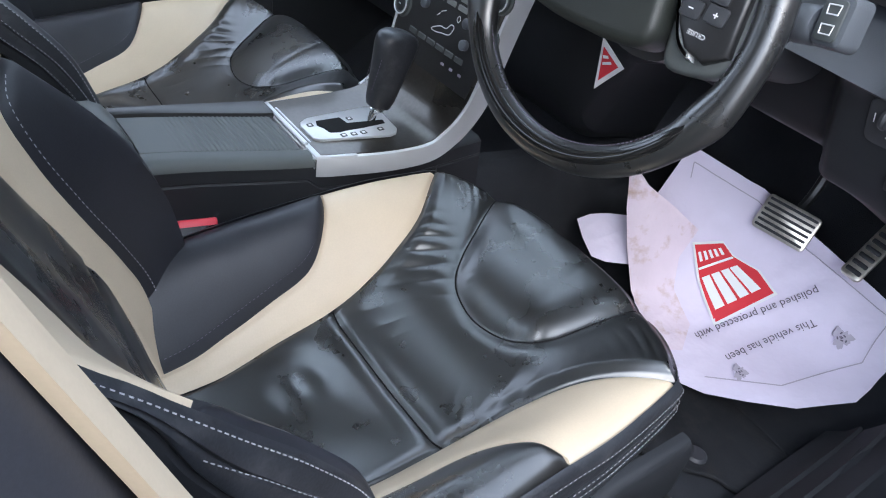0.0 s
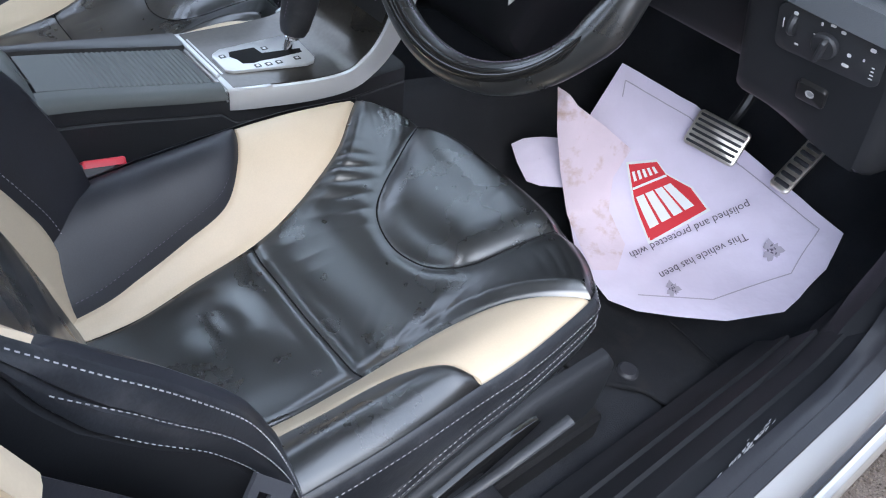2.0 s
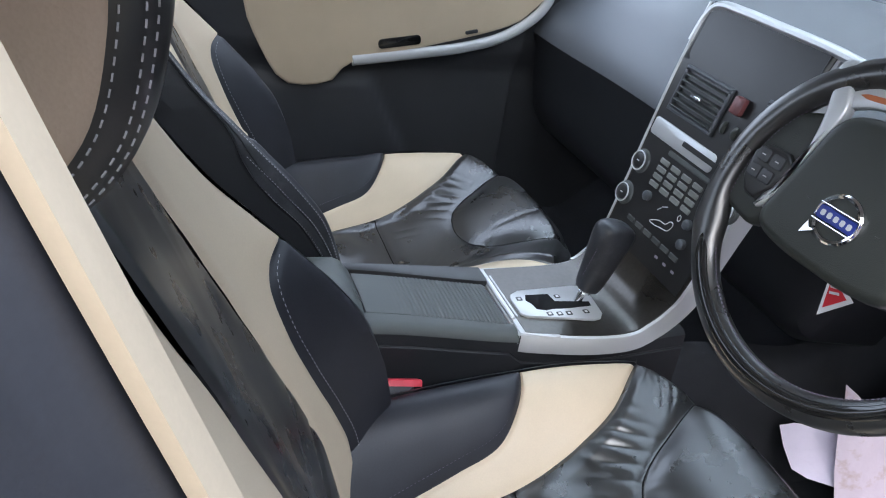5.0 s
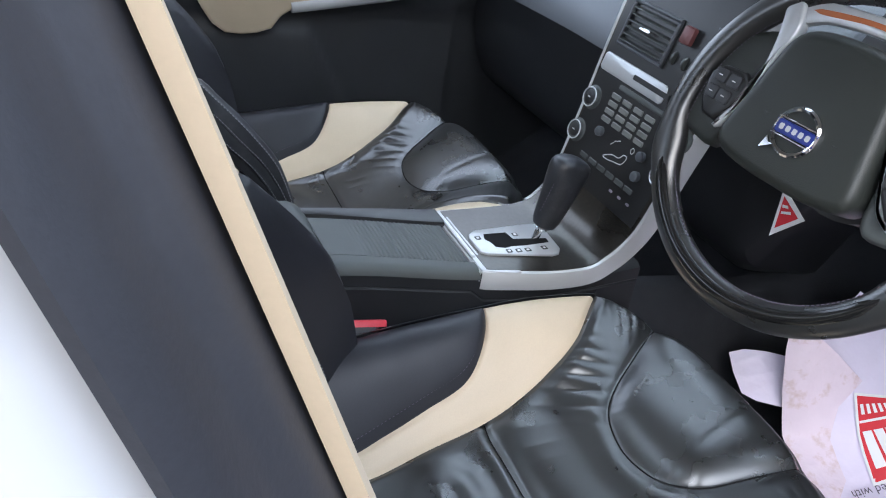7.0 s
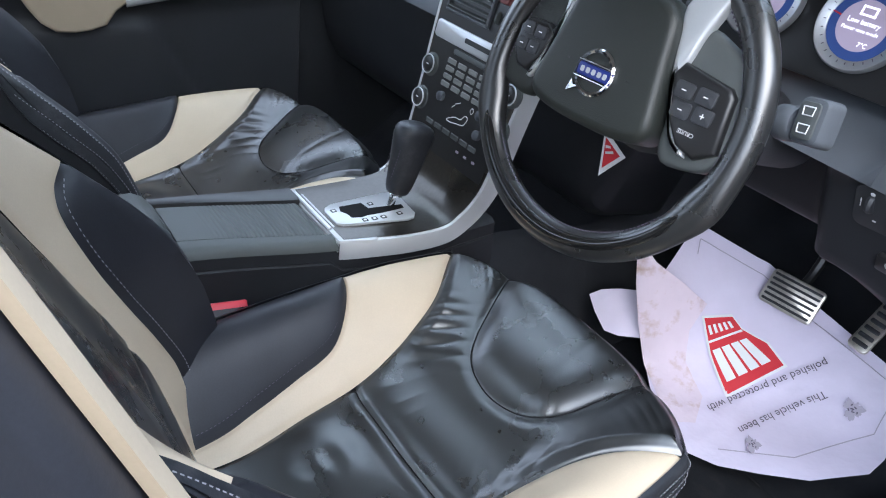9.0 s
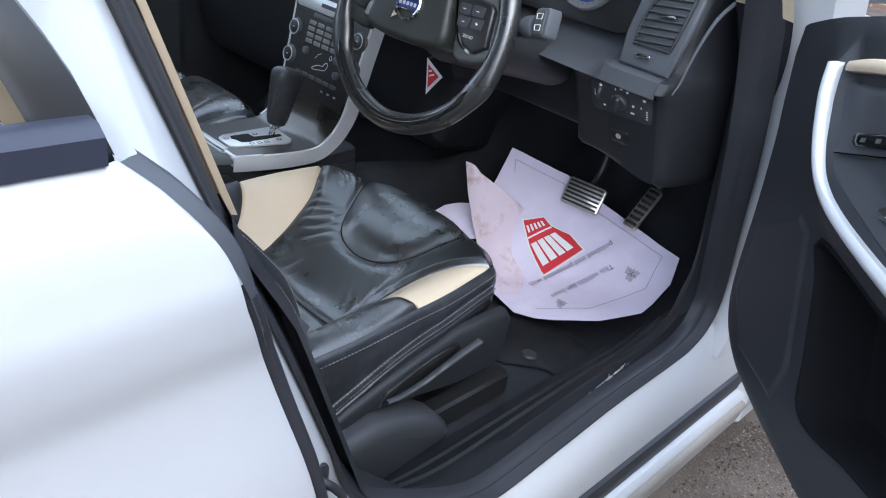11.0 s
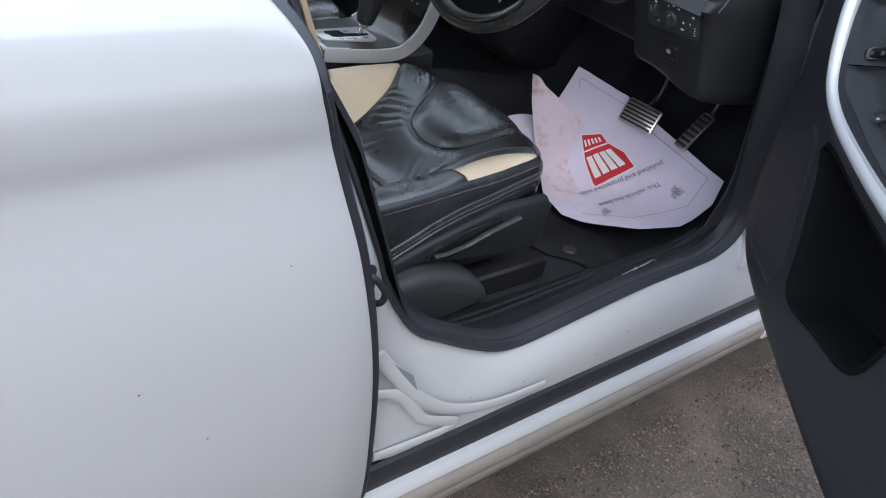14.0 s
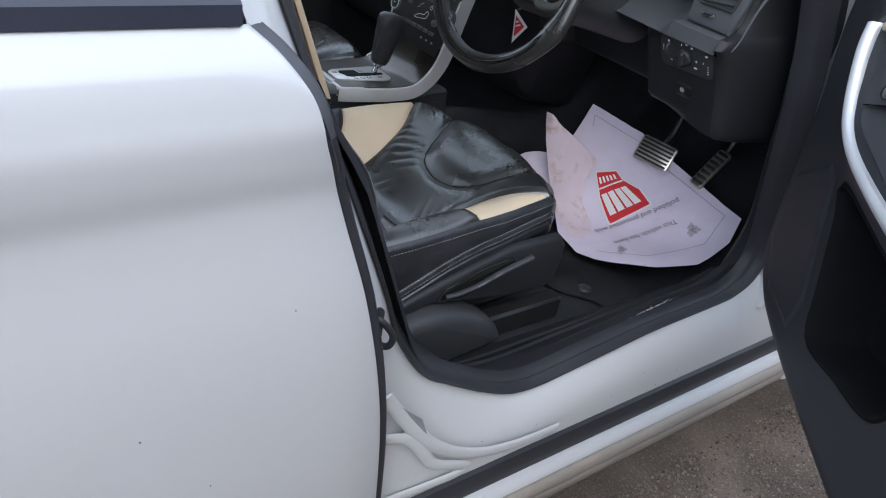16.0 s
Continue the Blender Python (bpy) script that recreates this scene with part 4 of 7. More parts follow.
def make_seat(cx, label):
    seat = thing("leather_seat", label, "car seat", "front seats", at=(cx, -0.2, 0.40))
    # cushion centre, from the backrest to the front edge
    rows = []
    for b in np.linspace(0, 1, 250):
        row = []
        for a in np.linspace(-1, 1, 200):
            if b < 0.82:
                y = -0.50 + (0.485) * b / 0.82
                u = a * lerp_table(y, W2)
                w = lerp_table(y, W2)
            else:
                u, w = a * 0.237, 0.237
                y = -0.015 + (b - 0.82) / 0.18 * (lerp_table(abs(u), FRONT) + 0.015)
            z = leather_z(u, y)
            if b < 0.82:
                z -= 0.0045 * math.exp(-(((w - abs(u)) / 0.004) ** 2))
            row.append((cx + u, y, z))
        rows.append(row)
    cushion = part("cushion_centre", rings(rows), LEATHER, seat, "creased glossy black leather centre")
    line = [p for p in smooth_line([(a, b, 0) for a, b in PAD], 90) if p.y < lerp_table(abs(p.x), FRONT)]
    part("seam", tube([(cx + p.x, p.y, leather_z(p.x, p.y) + 0.0002) for p in line], 0.0011, 6), INK_BLACK, seat, "dark sewn seam")
    part("seam", tube([(cx + u, -0.243, leather_z(u, -0.243) + 0.0002) for u in np.linspace(-0.125, 0.125, 50)], 0.0011, 6), INK_BLACK, seat, "dark sewn seam")
    for sign in (-1, 1):
        w2, w1, ed = (lambda y: lerp_table(y, W2)), (lambda y: lerp_table(y, W1)), (lambda y: lerp_table(y, EDGE))
        ys = [float(v) for v in np.concatenate([np.linspace(-0.50, -0.27, 30), np.linspace(-0.265, -0.196, 26), np.linspace(-0.192, -0.016, 34)])]
        part("side_panel", band(w2, lambda y: w1(y) if y < -0.196 else ed(y), ys, cx, sign, 16, 0.003), BEIGE, seat, "beige leather side panel")
        part("bolster", band(w1, ed, [float(v) for v in np.linspace(-0.50, -0.1975, 60)], cx, sign, 18, 0.010 if sign < 0 else 0.013), SOFT_LEATHER if sign < 0 else LEATHER, seat, "black leather side bolster")
        seam = [(cx + sign * (w1(y) + 0.009), y, cushion_z(w1(y) + 0.009, y) + 0.0025) for y in np.linspace(-0.46, -0.212, 24)]
        part("stitching", stitches(seam, 0.0035, 0.0025, 0.0004), INK, seat, "dark stitching")
    # rolled side and front of the cushion
    outline = []
    for y in np.linspace(-0.50, -0.02, 50):
        outline.append((-lerp_table(y, EDGE), float(y)))
    for u in np.linspace(-0.237, 0.237, 50):
        outline.append((float(u), lerp_table(abs(u), FRONT)))
    for y in np.linspace(-0.02, -0.50, 50):
        outline.append((lerp_table(y, EDGE), float(y)))
    side_drop = [(-0.50, 0.13), (-0.45, 0.12), (-0.366, 0.095), (-0.256, 0.058), (-0.133, 0.037), (-0.015, 0.031), (0.1, 0.030)]
    rows = []
    for i, (u, y) in enumerate(outline):
        p, q = outline[max(0, i - 1)], outline[min(len(outline) - 1, i + 1)]
        t = Vector((q[0] - p[0], q[1] - p[1])).normalized()
        nrm = Vector((-t.y, t.x))
        z = cushion_z(u, y)
        d = lerp_table(y, side_drop)
        row = []
        for off, dz in ((0, 0), (0.004, -0.002), (0.008, -0.007), (0.010, -0.014), (0.0105, -d * 0.7), (0.0095, -d + 0.003), (0.006, -d), (0.0095, -d - 0.003), (0.0115, -d - 0.010), (0.011, -d - 0.017), (0.007, -d - 0.0195), (0.0105, -d - 0.023), (0.010, -d - 0.035), (0.002, -d - 0.05), (-0.015, -d - 0.062), (-0.04, -d - 0.067)):
            row.append((cx + u + nrm.x * off, y + nrm.y * off, z + dz + 0.0008 * noise.noise((u * 30, y * 30, dz * 90))))
        rows.append(row)
    part("cushion_side", rings(rows), LEATHER_WORN, seat, "scuffed black leather cushion side")
    for k, (off, dd) in enumerate(((0.0108, None), (0.0118, 0.002), (0.0130, -0.009))):
        path = []
        for i in range(len(outline) - 1, 60, -2):
            u, y = outline[i]
            p, q = outline[max(0, i - 1)], outline[min(len(outline) - 1, i + 1)]
            t = Vector((q[0] - p[0], q[1] - p[1])).normalized()
            path.append((cx + u - t.y * off, y + t.x * off, cushion_z(u, y) - (0.012 if dd is None else lerp_table(y, side_drop) - dd)))
        part("stitching", stitches(path, 0.0042, 0.0022, 0.00045), THREAD, seat, "pale contrast stitching")
    # backrest centre
    rows = []
    for z in np.linspace(0.52, 1.22, 90):
        z = float(z)
        w = lerp_table(z, BACK_W2)
        row = []
        for a in np.linspace(1, -1, 60):
            u = a * w
            y = back_y(u, z) - 0.0045 * math.exp(-(((w - abs(u)) / 0.004) ** 2))
            y += 0.010 * noise.noise((u * 9, z * 4.5, 4.4)) + 0.001 * (1 - 2 * abs(noise.noise((u * 14 + z * 10, z * 7, 1.4)))) ** 2
            y -= 0.006 * math.exp(-(((z - 0.74 - 0.25 * abs(u)) / 0.006) ** 2))
            row.append((cx + u, y, z))
        rows.append(row)
    part("backrest_centre", rings(rows), LEATHER, seat, "creased black leather backrest centre")
    for sign in (-1, 1):
        w2, w1, ed = (lambda z: lerp_table(z, BACK_W2)), (lambda z: lerp_table(z, BACK_W1)), (lambda z: lerp_table(z, BACK_EDGE))
        zs = [float(v) for v in np.concatenate([np.linspace(0.52, 0.87, 36), np.linspace(0.875, 0.935, 24), np.linspace(0.94, 1.22, 36)])]
        part("backrest_panel", back_band(w2, lambda z: w1(z) if z < 0.935 else ed(z), zs, cx, sign, 16, 0.004), BEIGE, seat, "beige leather backrest panel")
        part("backrest_bolster", back_band(w1, ed, [float(v) for v in np.linspace(0.52, 0.934, 60)], cx, sign, 14, 0.006), SOFT_LEATHER, seat, "black leather backrest bolster")
        seam = [(cx + sign * (w1(z) + 0.006), back_y(w1(z) + 0.006, z) + 0.002, z) for z in np.linspace(0.56, 0.925, 30)]
        part("stitching", stitches(seam, 0.004, 0.003, 0.0005), THREAD if sign < 0 else INK, seat)
        # side of the backrest, wrapped round to the shell
        rows = []
        for z in np.linspace(0.50, 1.22, 70):
            z = float(z)
            u, y = lerp_table(z, BACK_EDGE), back_y(lerp_table(z, BACK_EDGE), z)
            wrap = lerp_table(z, SIDE_WRAP) if sign > 0 else 0.06
            d, e = min(lerp_table(z, SEAM_2), 0.62 * wrap), min(lerp_table(z, SEAM_3), wrap)
            row = []
            for off, dy in ((0, 0.0005), (0.0025, -0.0015), (0.006, -0.002), (0.009, -0.2 * d - 0.002), (0.0115, -0.5 * d - 0.002), (0.0125, -0.85 * d), (0.010, -d), (0.012, -d - 0.002), (0.013, (-d - e) / 2 - 0.001), (0.012, -e), (0.008, -e - 0.002), (0.011, -e - 0.006), (0.010, -e - 0.05), (-0.01, -e - 0.085), (-0.06, -e - 0.11), (-0.13, -e - 0.115)):
                row.append((cx + sign * (u + off + 0.0016 * noise.noise((y * 40 + dy * 60, z * 22, sign * 3.3))), y + dy, z))
            rows.append(row)
        flip = 1 if sign < 0 else -1
        part("backrest_side", rings([row[:11][::flip] for row in rows]), LEATHER_WORN if sign > 0 else LEATHER, seat, "scuffed black leather backrest side")
        # dull black from SIDE_WRAP back: shade beside the pillar put in as colour
        part("shaded_side", rings([row[10:][::flip] for row in rows]), DULL, seat, "rear of the backrest side, dull black for the shaded gap beside it")
        for k in range(3 if sign > 0 else 0):
            path = []
            for z in np.linspace(0.60, (1.08, 0.915, 0.865)[k], 40):
                z = float(z)
                u, y = lerp_table(z, BACK_EDGE), back_y(lerp_table(z, BACK_EDGE), z)
                d, e = lerp_table(z, SEAM_2), lerp_table(z, SEAM_3)
                path.append((cx + sign * (u + (0.0075, 0.0133, 0.0133)[k]), y + (-0.0025, -0.9 * d, -e + 0.001)[k], z))
            part("stitching", stitches(path, 0.0040, 0.0014, (0.0006, 0.0005, 0.0004)[k]), THREAD, seat, "pale contrast stitching")
    part("shell", thick([[(cx + u, back_y(0, float(z)) - 0.11, float(z)) for u in np.linspace(-0.2, 0.2, 9)] for z in np.linspace(0.5, 1.2, 12)], 0.01), PLASTIC, seat, "black backrest shell")
    # head restraint: a rounded cushion with tan side faces and a stitched black rim
    side = smooth_line([(-0.655, 1.29, 0), (-0.658, 1.24, 0), (-0.672, 1.195, 0), (-0.70, 1.160, 0), (-0.735, 1.150, 0), (-0.775, 1.165, 0), (-0.80, 1.22, 0), (-0.81, 1.30, 0), (-0.80, 1.37, 0), (-0.765, 1.40, 0), (-0.715, 1.40, 0), (-0.675, 1.36, 0)], 60, True)
    HR = frame_of((cx - 0.128, 0, 0), (0, 1, 0), (0, 0, 1))
    outline2 = [Vector(p[:2]) for p in side]
    if sum(a.x * b.y - b.x * a.y for a, b in zip(outline2, outline2[1:] + outline2[:1])) < 0:
        outline2.reverse()
    rows = []
    for w, d in ((0.0, 0.030), (0.004, 0.012), (0.014, 0.003), (0.030, 0.0), (0.226, 0.0), (0.242, 0.003), (0.252, 0.012), (0.256, 0.030)):
        rows.append([(p.x, p.y, w) for p in inset(outline2, d)])
    part("head_restraint", moved(rings(rows, True, True), HR), LEATHER, seat, "black leather head restraint with stitched rim")
    for w, sg in ((0.255, 1), (0.0006, -1)):
        rows = [[(q.x, q.y, w + sg * h) for q in inset(outline2, d)] for d, h in ((0.027, 0.0), (0.030, 0.003), (0.04, 0.006), (0.06, 0.008))]
        part("head_side", moved(rings(rows if sg > 0 else rows[::-1], True, True), HR), TAN, seat, "tan leather side of the head restraint")
    for d, w in ((0.0235, 0.2555), (0.0125, 0.2535), (0.0075, 0.2495)):
        part("stitching", stitches([HR @ Vector((q.x, q.y, w)) for q in inset(outline2, d)], 0.0048, 0.0026, 0.0006), THREAD, seat, "pale contrast stitching")
    for dx in (-0.05, 0.05):
        part("post", tube([(cx + dx, -0.72, 1.10), (cx + dx, -0.735, 1.18)], 0.006), CHROME, seat, "chrome post")
    # plastic base on its rails
    part("seat_pan", block((cx - 0.22, -0.48, 0.42), (cx + 0.22, 0.0, 0.53), 0.03), PLASTIC, seat, "black seat pan")
    for sign in (-1, 1):
        M = frame_of((cx + sign * 0.262, 0, 0), (0, 1, 0), (0, 0, 1)) if sign > 0 else frame_of((cx - 0.262, 0, 0), (0, -1, 0), (0, 0, 1))
        f = 1 if sign > 0 else -1
        shield = [(-0.42, 0.50), (-0.30, 0.535), (-0.10, 0.50), (-0.01, 0.50), (0.012, 0.515), (0.018, 0.59), (0.0, 0.614), (-0.12, 0.615), (-0.28, 0.575), (-0.42, 0.53)]
        part("side_shield", moved(slab([(f * a, b) for a, b in shield], 0.018, 0.010, 4), M), MATTE, seat, "black plastic side shield")
        hump = smooth_line([(-0.50, 0.39), (-0.16, 0.42), (-0.142, 0.445), (-0.15, 0.468), (-0.20, 0.505), (-0.27, 0.53), (-0.36, 0.53), (-0.50, 0.525)], 28)
        part("rail_cover", moved(slab([(f * a, b) for a, b in hump], 0.052, 0.022, 4), M), PLASTIC, seat, "black plastic rail cover")
        part("rail", block((cx + sign * 0.255 - 0.018, -0.42, 0.40), (cx + sign * 0.255 + 0.018, 0.06, 0.452), 0.006), PLASTIC_SMOOTH, seat, "black steel seat rail")
    lever = smooth_line([(cx + 0.292, -0.275, 0.556), (cx + 0.297, -0.25, 0.560), (cx + 0.302, -0.21, 0.572), (cx + 0.308, -0.17, 0.592), (cx + 0.312, -0.105, 0.612)], 26)
    part("lever", tube(lever, lambda t: 0.0052 + 0.0015 * t, 10, flat=0.6), PLASTIC, seat, "black seat height lever")
    part("lever_recess", moved(slab(smooth_line([(-0.285, 0.545), (-0.25, 0.536), (-0.19, 0.553), (-0.12, 0.585), (-0.13, 0.598), (-0.20, 0.588), (-0.27, 0.567)], 24), 0.0245, 0.002), frame_of((cx + 0.262, 0, 0), (0, 1, 0), (0, 0, 1))), GLOSS, seat, "dark lever recess")
    return seat


driver_seat = make_seat(0.40, "black and beige leather driver's seat with worn shiny cushion")
passenger_seat = tagged(copy_thing(driver_seat, Matrix.Translation((-0.34, -0.2, 0.40))), "black and beige leather passenger seat beside the console")

# seat belt buckle and stalk
buckle = thing("belt_buckle", "black seat belt buckle with a red release button", "seat belt", at=(0.115, -0.37, 0.58))
part("casing", moved(slab(rounded(0.030, 0.075, 0.008), 0.018, 0.004), frame_of((0.121, -0.387, 0.646), (0.85, 0, 0.5), (0.05, 1, -0.10))), PLASTIC, buckle)
part("release_button", moved(slab(rounded(0.024, 0.052, 0.004), 0.010, 0.003), frame_of((0.1215, -0.364, 0.656), (0.8, 0, 0.6), (0.05, 1, -0.13))), RED_PLASTIC, buckle, "red release button")
part("stalk", tube([(0.118, -0.43, 0.52), (0.119, -0.41, 0.62)], 0.011, 8), PLASTIC, buckle)

# belt webbing beside the backrest
belt = thing("seat_belt", "black seat belt webbing running down to its metal tongue", "seat belt", at=(0.70, -0.5, 0.45))
belt_line = [(0.722, -0.69, 1.14), (0.722, -0.640, 1.05), (0.720, -0.600, 0.975), (0.715, -0.552, 0.895), (0.705, -0.490, 0.785)]
part("webbing", thick([[p + Vector((0.0, 0.004, 0.002)), p + Vector((0.006, -0.006, -0.014)), p + Vector((0.012, -0.014, -0.030)), p + Vector((0.016, -0.024, -0.046))] for p in smooth_line(belt_line, 24)], 0.0014), RUBBER, belt, "black woven webbing")
part("lower_webbing", thick([[p, p + Vector((0.018, -0.02, -0.03))] for p in smooth_line([(0.690, -0.470, 0.765), (0.700, -0.47, 0.66), (0.712, -0.475, 0.55), (0.715, -0.48, 0.46)], 14)], 0.0014), RUBBER, belt, "black woven webbing")
TM = frame_of((0.698, -0.452, 0.742), (0.15, 0.62, -0.77), (0.45, -0.62, -0.55))
part("tongue", join(*[moved(slab(q, 0.0045, 0.001), TM) for q in ([(-0.030, -0.028), (0.012, -0.028), (0.012, -0.017), (-0.030, -0.017)], [(-0.030, 0.017), (0.012, 0.017), (0.012, 0.028), (-0.030, 0.028)], [(-0.030, -0.017), (-0.021, -0.017), (-0.021, 0.017), (-0.030, 0.017)], [(-0.008, -0.017), (0.012, -0.017), (0.032, -0.012), (0.032, 0.012), (0.012, 0.017), (-0.008, 0.017)])]), GREY_TRIM, belt, "grey coated belt tongue")

# ---- centre console ----
CX = 0.025
console = thing("centre_console", "black centre console with a ribbed sliding cover and silver-edged gear surround", "console", at=(CX, -0.25, 0.40))


def console_mid(y):
    """The console's centre line and half width at y."""
    return lerp_table(y, [(-0.75, -0.002), (-0.41, 0.0), (-0.18, 0.007), (0.12, 0.010)]), lerp_table(y, [(-0.75, 0.080), (-0.41, 0.0765), (-0.18, 0.089), (0.12, 0.094)])


def top_z(y):
    return lerp_table(y, [(-0.75, 0.748), (-0.41, 0.731), (-0.18, 0.702), (-0.05, 0.690), (0.12, 0.70)])


def console_body():
    rows = []
    for y in np.linspace(-0.75, 0.12, 40):
        y = float(y)
        c, w = console_mid(y)
        top = top_z(y) - 0.004 - 0.016 * step(-0.19, -0.17, y)
        rows.append([(c - w - 0.012, y, 0.40), (c - w - 0.004, y, top - 0.03), (c - w, y, top - 0.006), (c - w + 0.008, y, top), (c + w - 0.008, y, top), (c + w, y, top - 0.006), (c + w + 0.002, y, top - 0.026), (c + w, y, top - 0.0285), (c + w + 0.003, y, top - 0.031), (c + w + 0.016, y, 0.40)])
    return rings(rows)


part("body", console_body(), MATTE, console, "black console sides")


def ribbed_cover():
    rows = []
    n = 230
    for k in range(n):
        y = -0.404 + 0.214 * k / (n - 1)
        rib = 0.0007 * math.sin(2 * math.pi * (y + 0.19) / 0.0066) * step(-0.365, -0.31, y) * step(-0.189, -0.196, y)
        z = top_z(y) + 0.003 + rib
        a, b = lerp_table(y, [(-0.404, -0.052), (-0.19, -0.034)]), lerp_table(y, [(-0.404, 0.046), (-0.19, 0.069)])
        rows.append([(a - 0.003, y, z - 0.004), (a, y, z), (a + 0.3 * (b - a), y, z + 0.0015), (a + 0.7 * (b - a), y, z + 0.0015), (b, y, z), (b + 0.002, y, z - 0.003)])
    return rings(rows)


part("sliding_cover", ribbed_cover(), GREY_PLASTIC, console, "dark ribbed sliding cover")


def cover_rail(sign):
    rows = []
    for y in np.linspace(-0.425, -0.180, 20):
        y = float(y)
        c, w = console_mid(y)
        z = top_z(y)
        if sign > 0:
            a, b = lerp_table(y, [(-0.404, 0.0475), (-0.19, 0.0705)]), c + w + 0.001
            rows.append([(a, y, z - 0.002), (a + 0.001, y, z + 0.003), (a + 0.5 * (b - a), y, z + 0.0025), (b - 0.006, y, z), (b - 0.001, y, z - 0.005), (b + 0.001, y, z - 0.012)])
        else:
            a, b = c - w, lerp_table(y, [(-0.404, -0.0545), (-0.19, -0.0365)])
            rows.append([(a, y, z - 0.008), (a, y, z + 0.004), (a + 0.004, y, z + 0.008), (b - 0.008, y, z + 0.008), (b - 0.003, y, z + 0.006), (b, y, z - 0.002)])
    return rings(rows)


part("cover_rail", cover_rail(1), GREY_PLASTIC, console, "grey rounded cover rail")
part("cover_rail", cover_rail(-1), PLASTIC_SMOOTH, console, "black cover rail")


def armrest():
    rows = []
    for y in np.linspace(-0.78, -0.410, 30):
        y = float(y)
        c = math.sqrt(max(0.0, 1 - step(-0.445, -0.405, y) ** 2 * 0.85))
        rows.append([(-0.001 + (0.083 - 0.006 * (1 - c)) * q, y, 0.722 + 0.015 * step(-0.4, -0.7, y) + 0.050 * c * (1 - abs(q) ** 4)) for q in np.linspace(-1, 1, 21)])
    return thick(rows, -0.02)


part("armrest", armrest(), GREY_PLASTIC, console, "dark grey armrest lid")
part("armrest_latch", moved(slab(smooth_line([(-0.038, -0.010, 0), (0.034, -0.012, 0), (0.040, 0.0, 0), (0.026, 0.010, 0), (-0.036, 0.011, 0), (-0.044, 0.0, 0)], 30, True), 0.012, 0.005, 3), frame_of((-0.004, -0.414, 0.748), (1, 0.06, 0.04), (0, -0.5, 0.86))), GREY_PLASTIC, console, "grey armrest latch")

# gear surround: silver frame that sweeps up into the centre stack
surround = thing("gear_surround", "satin silver frame with dark inlay sweeping up into the centre stack", "trim", at=(CX, -0.1, 0.68))


def flow(x, t, w=0.0):
    """The face of the floating panel: from the gear plate up to the vents, t in 0..1."""
    line = [(-0.178, 0.700), (-0.12, 0.699), (-0.05, 0.698), (0.0, 0.702), (0.03, 0.718), (0.048, 0.748), (0.06, 0.79), (0.084, 0.89), (0.103, 0.97), (0.124, 1.06), (0.15, 1.15)]
    k = t * (len(line) - 1)
    i = min(int(k), len(line) - 2)
    P = [Vector((0, a, b)) for a, b in line]
    p0, p1, p2, p3 = P[max(0, i - 1)], P[i], P[i + 1], P[min(len(P) - 1, i + 2)]
    f = k - i
    p = 0.5 * ((2 * p1) + (p2 - p0) * f + (2 * p0 - 5 * p1 + 4 * p2 - p3) * f * f + (3 * p1 - p0 - 3 * p2 + p3) * f**3)
    d = 0.5 * ((p2 - p0) + 2 * (2 * p0 - 5 * p1 + 4 * p2 - p3) * f + 3 * (3 * p1 - p0 - 3 * p2 + p3) * f * f)
    nn = Vector((0, -d.z, d.y)).normalized()
    return Vector((x - 0.017 * (1 - step(0.35, 0.62, t)), p.y, p.z)) + nn * w


def half_width(t, sign=1):
    if sign < 0:
        return lerp_table(t, [(0, 0.091), (0.25, 0.095), (0.4, 0.104), (0.6, 0.117), (0.8, 0.13), (1, 0.137)])
    return lerp_table(t, [(0, 0.088), (0.08, 0.101), (0.18, 0.114), (0.3, 0.119), (0.4, 0.117), (0.6, 0.117), (0.8, 0.13), (1, 0.137)])


def face(x0, x1, t0, t1, w, n=40, k=14, d=0.006):
    return thick([[flow(CX + (x0(t) if callable(x0) else x0) * (1 - j / k) + (x1(t) if callable(x1) else x1) * j / k, t, w) for j in range(k + 1)] for t in np.linspace(t0, t1, n)], d)


part("inlay", face(lambda t: -half_width(t, -1) + 0.006, lambda t: half_width(t) - 0.006, 0.02, 1.0, 0.0, 60), WOOD, surround, "dark brushed inlay panel")
for sign in (-1, 1):
    rows = []
    for t in np.linspace(0.0, 1.0, 70):
        h = half_width(t, sign)
        wide = lerp_table(t, [(0, 0.022), (0.3, 0.020), (0.42, 0.016), (0.7, 0.012), (1, 0.010)]) if sign > 0 else lerp_table(t, [(0, 0.018), (0.3, 0.014), (1, 0.011)])
        deep = lerp_table(t, [(0, -0.027), (0.3, -0.026), (0.5, -0.03), (1, -0.03)])
        row = [flow(CX + sign * (h - wide), t, -0.003), flow(CX + sign * (h - wide), t, 0.002), flow(CX + sign * (h - wide + 0.002), t, 0.0045), flow(CX + sign * (h - 0.005), t, 0.0045), flow(CX + sign * (h - 0.0015), t, 0.003), flow(CX + sign * h, t, -0.001), flow(CX + sign * (h + 0.001), t, deep), flow(CX + sign * (h - 0.01), t, deep - 0.002)]
        rows.append(row if sign < 0 else row[::-1])
    part("silver_edge", rings(rows), SILVER, surround, "satin silver edge")
# added tube that draws the bright highlight along the left silver edge
part("edge_highlight", tube([flow(CX - half_width(t, -1) + 0.003, t, 0.0045) for t in np.linspace(0.30, 1.0, 50)], 0.0034, 8), SILVER, surround, "silver tube added as the highlight of the left edge")
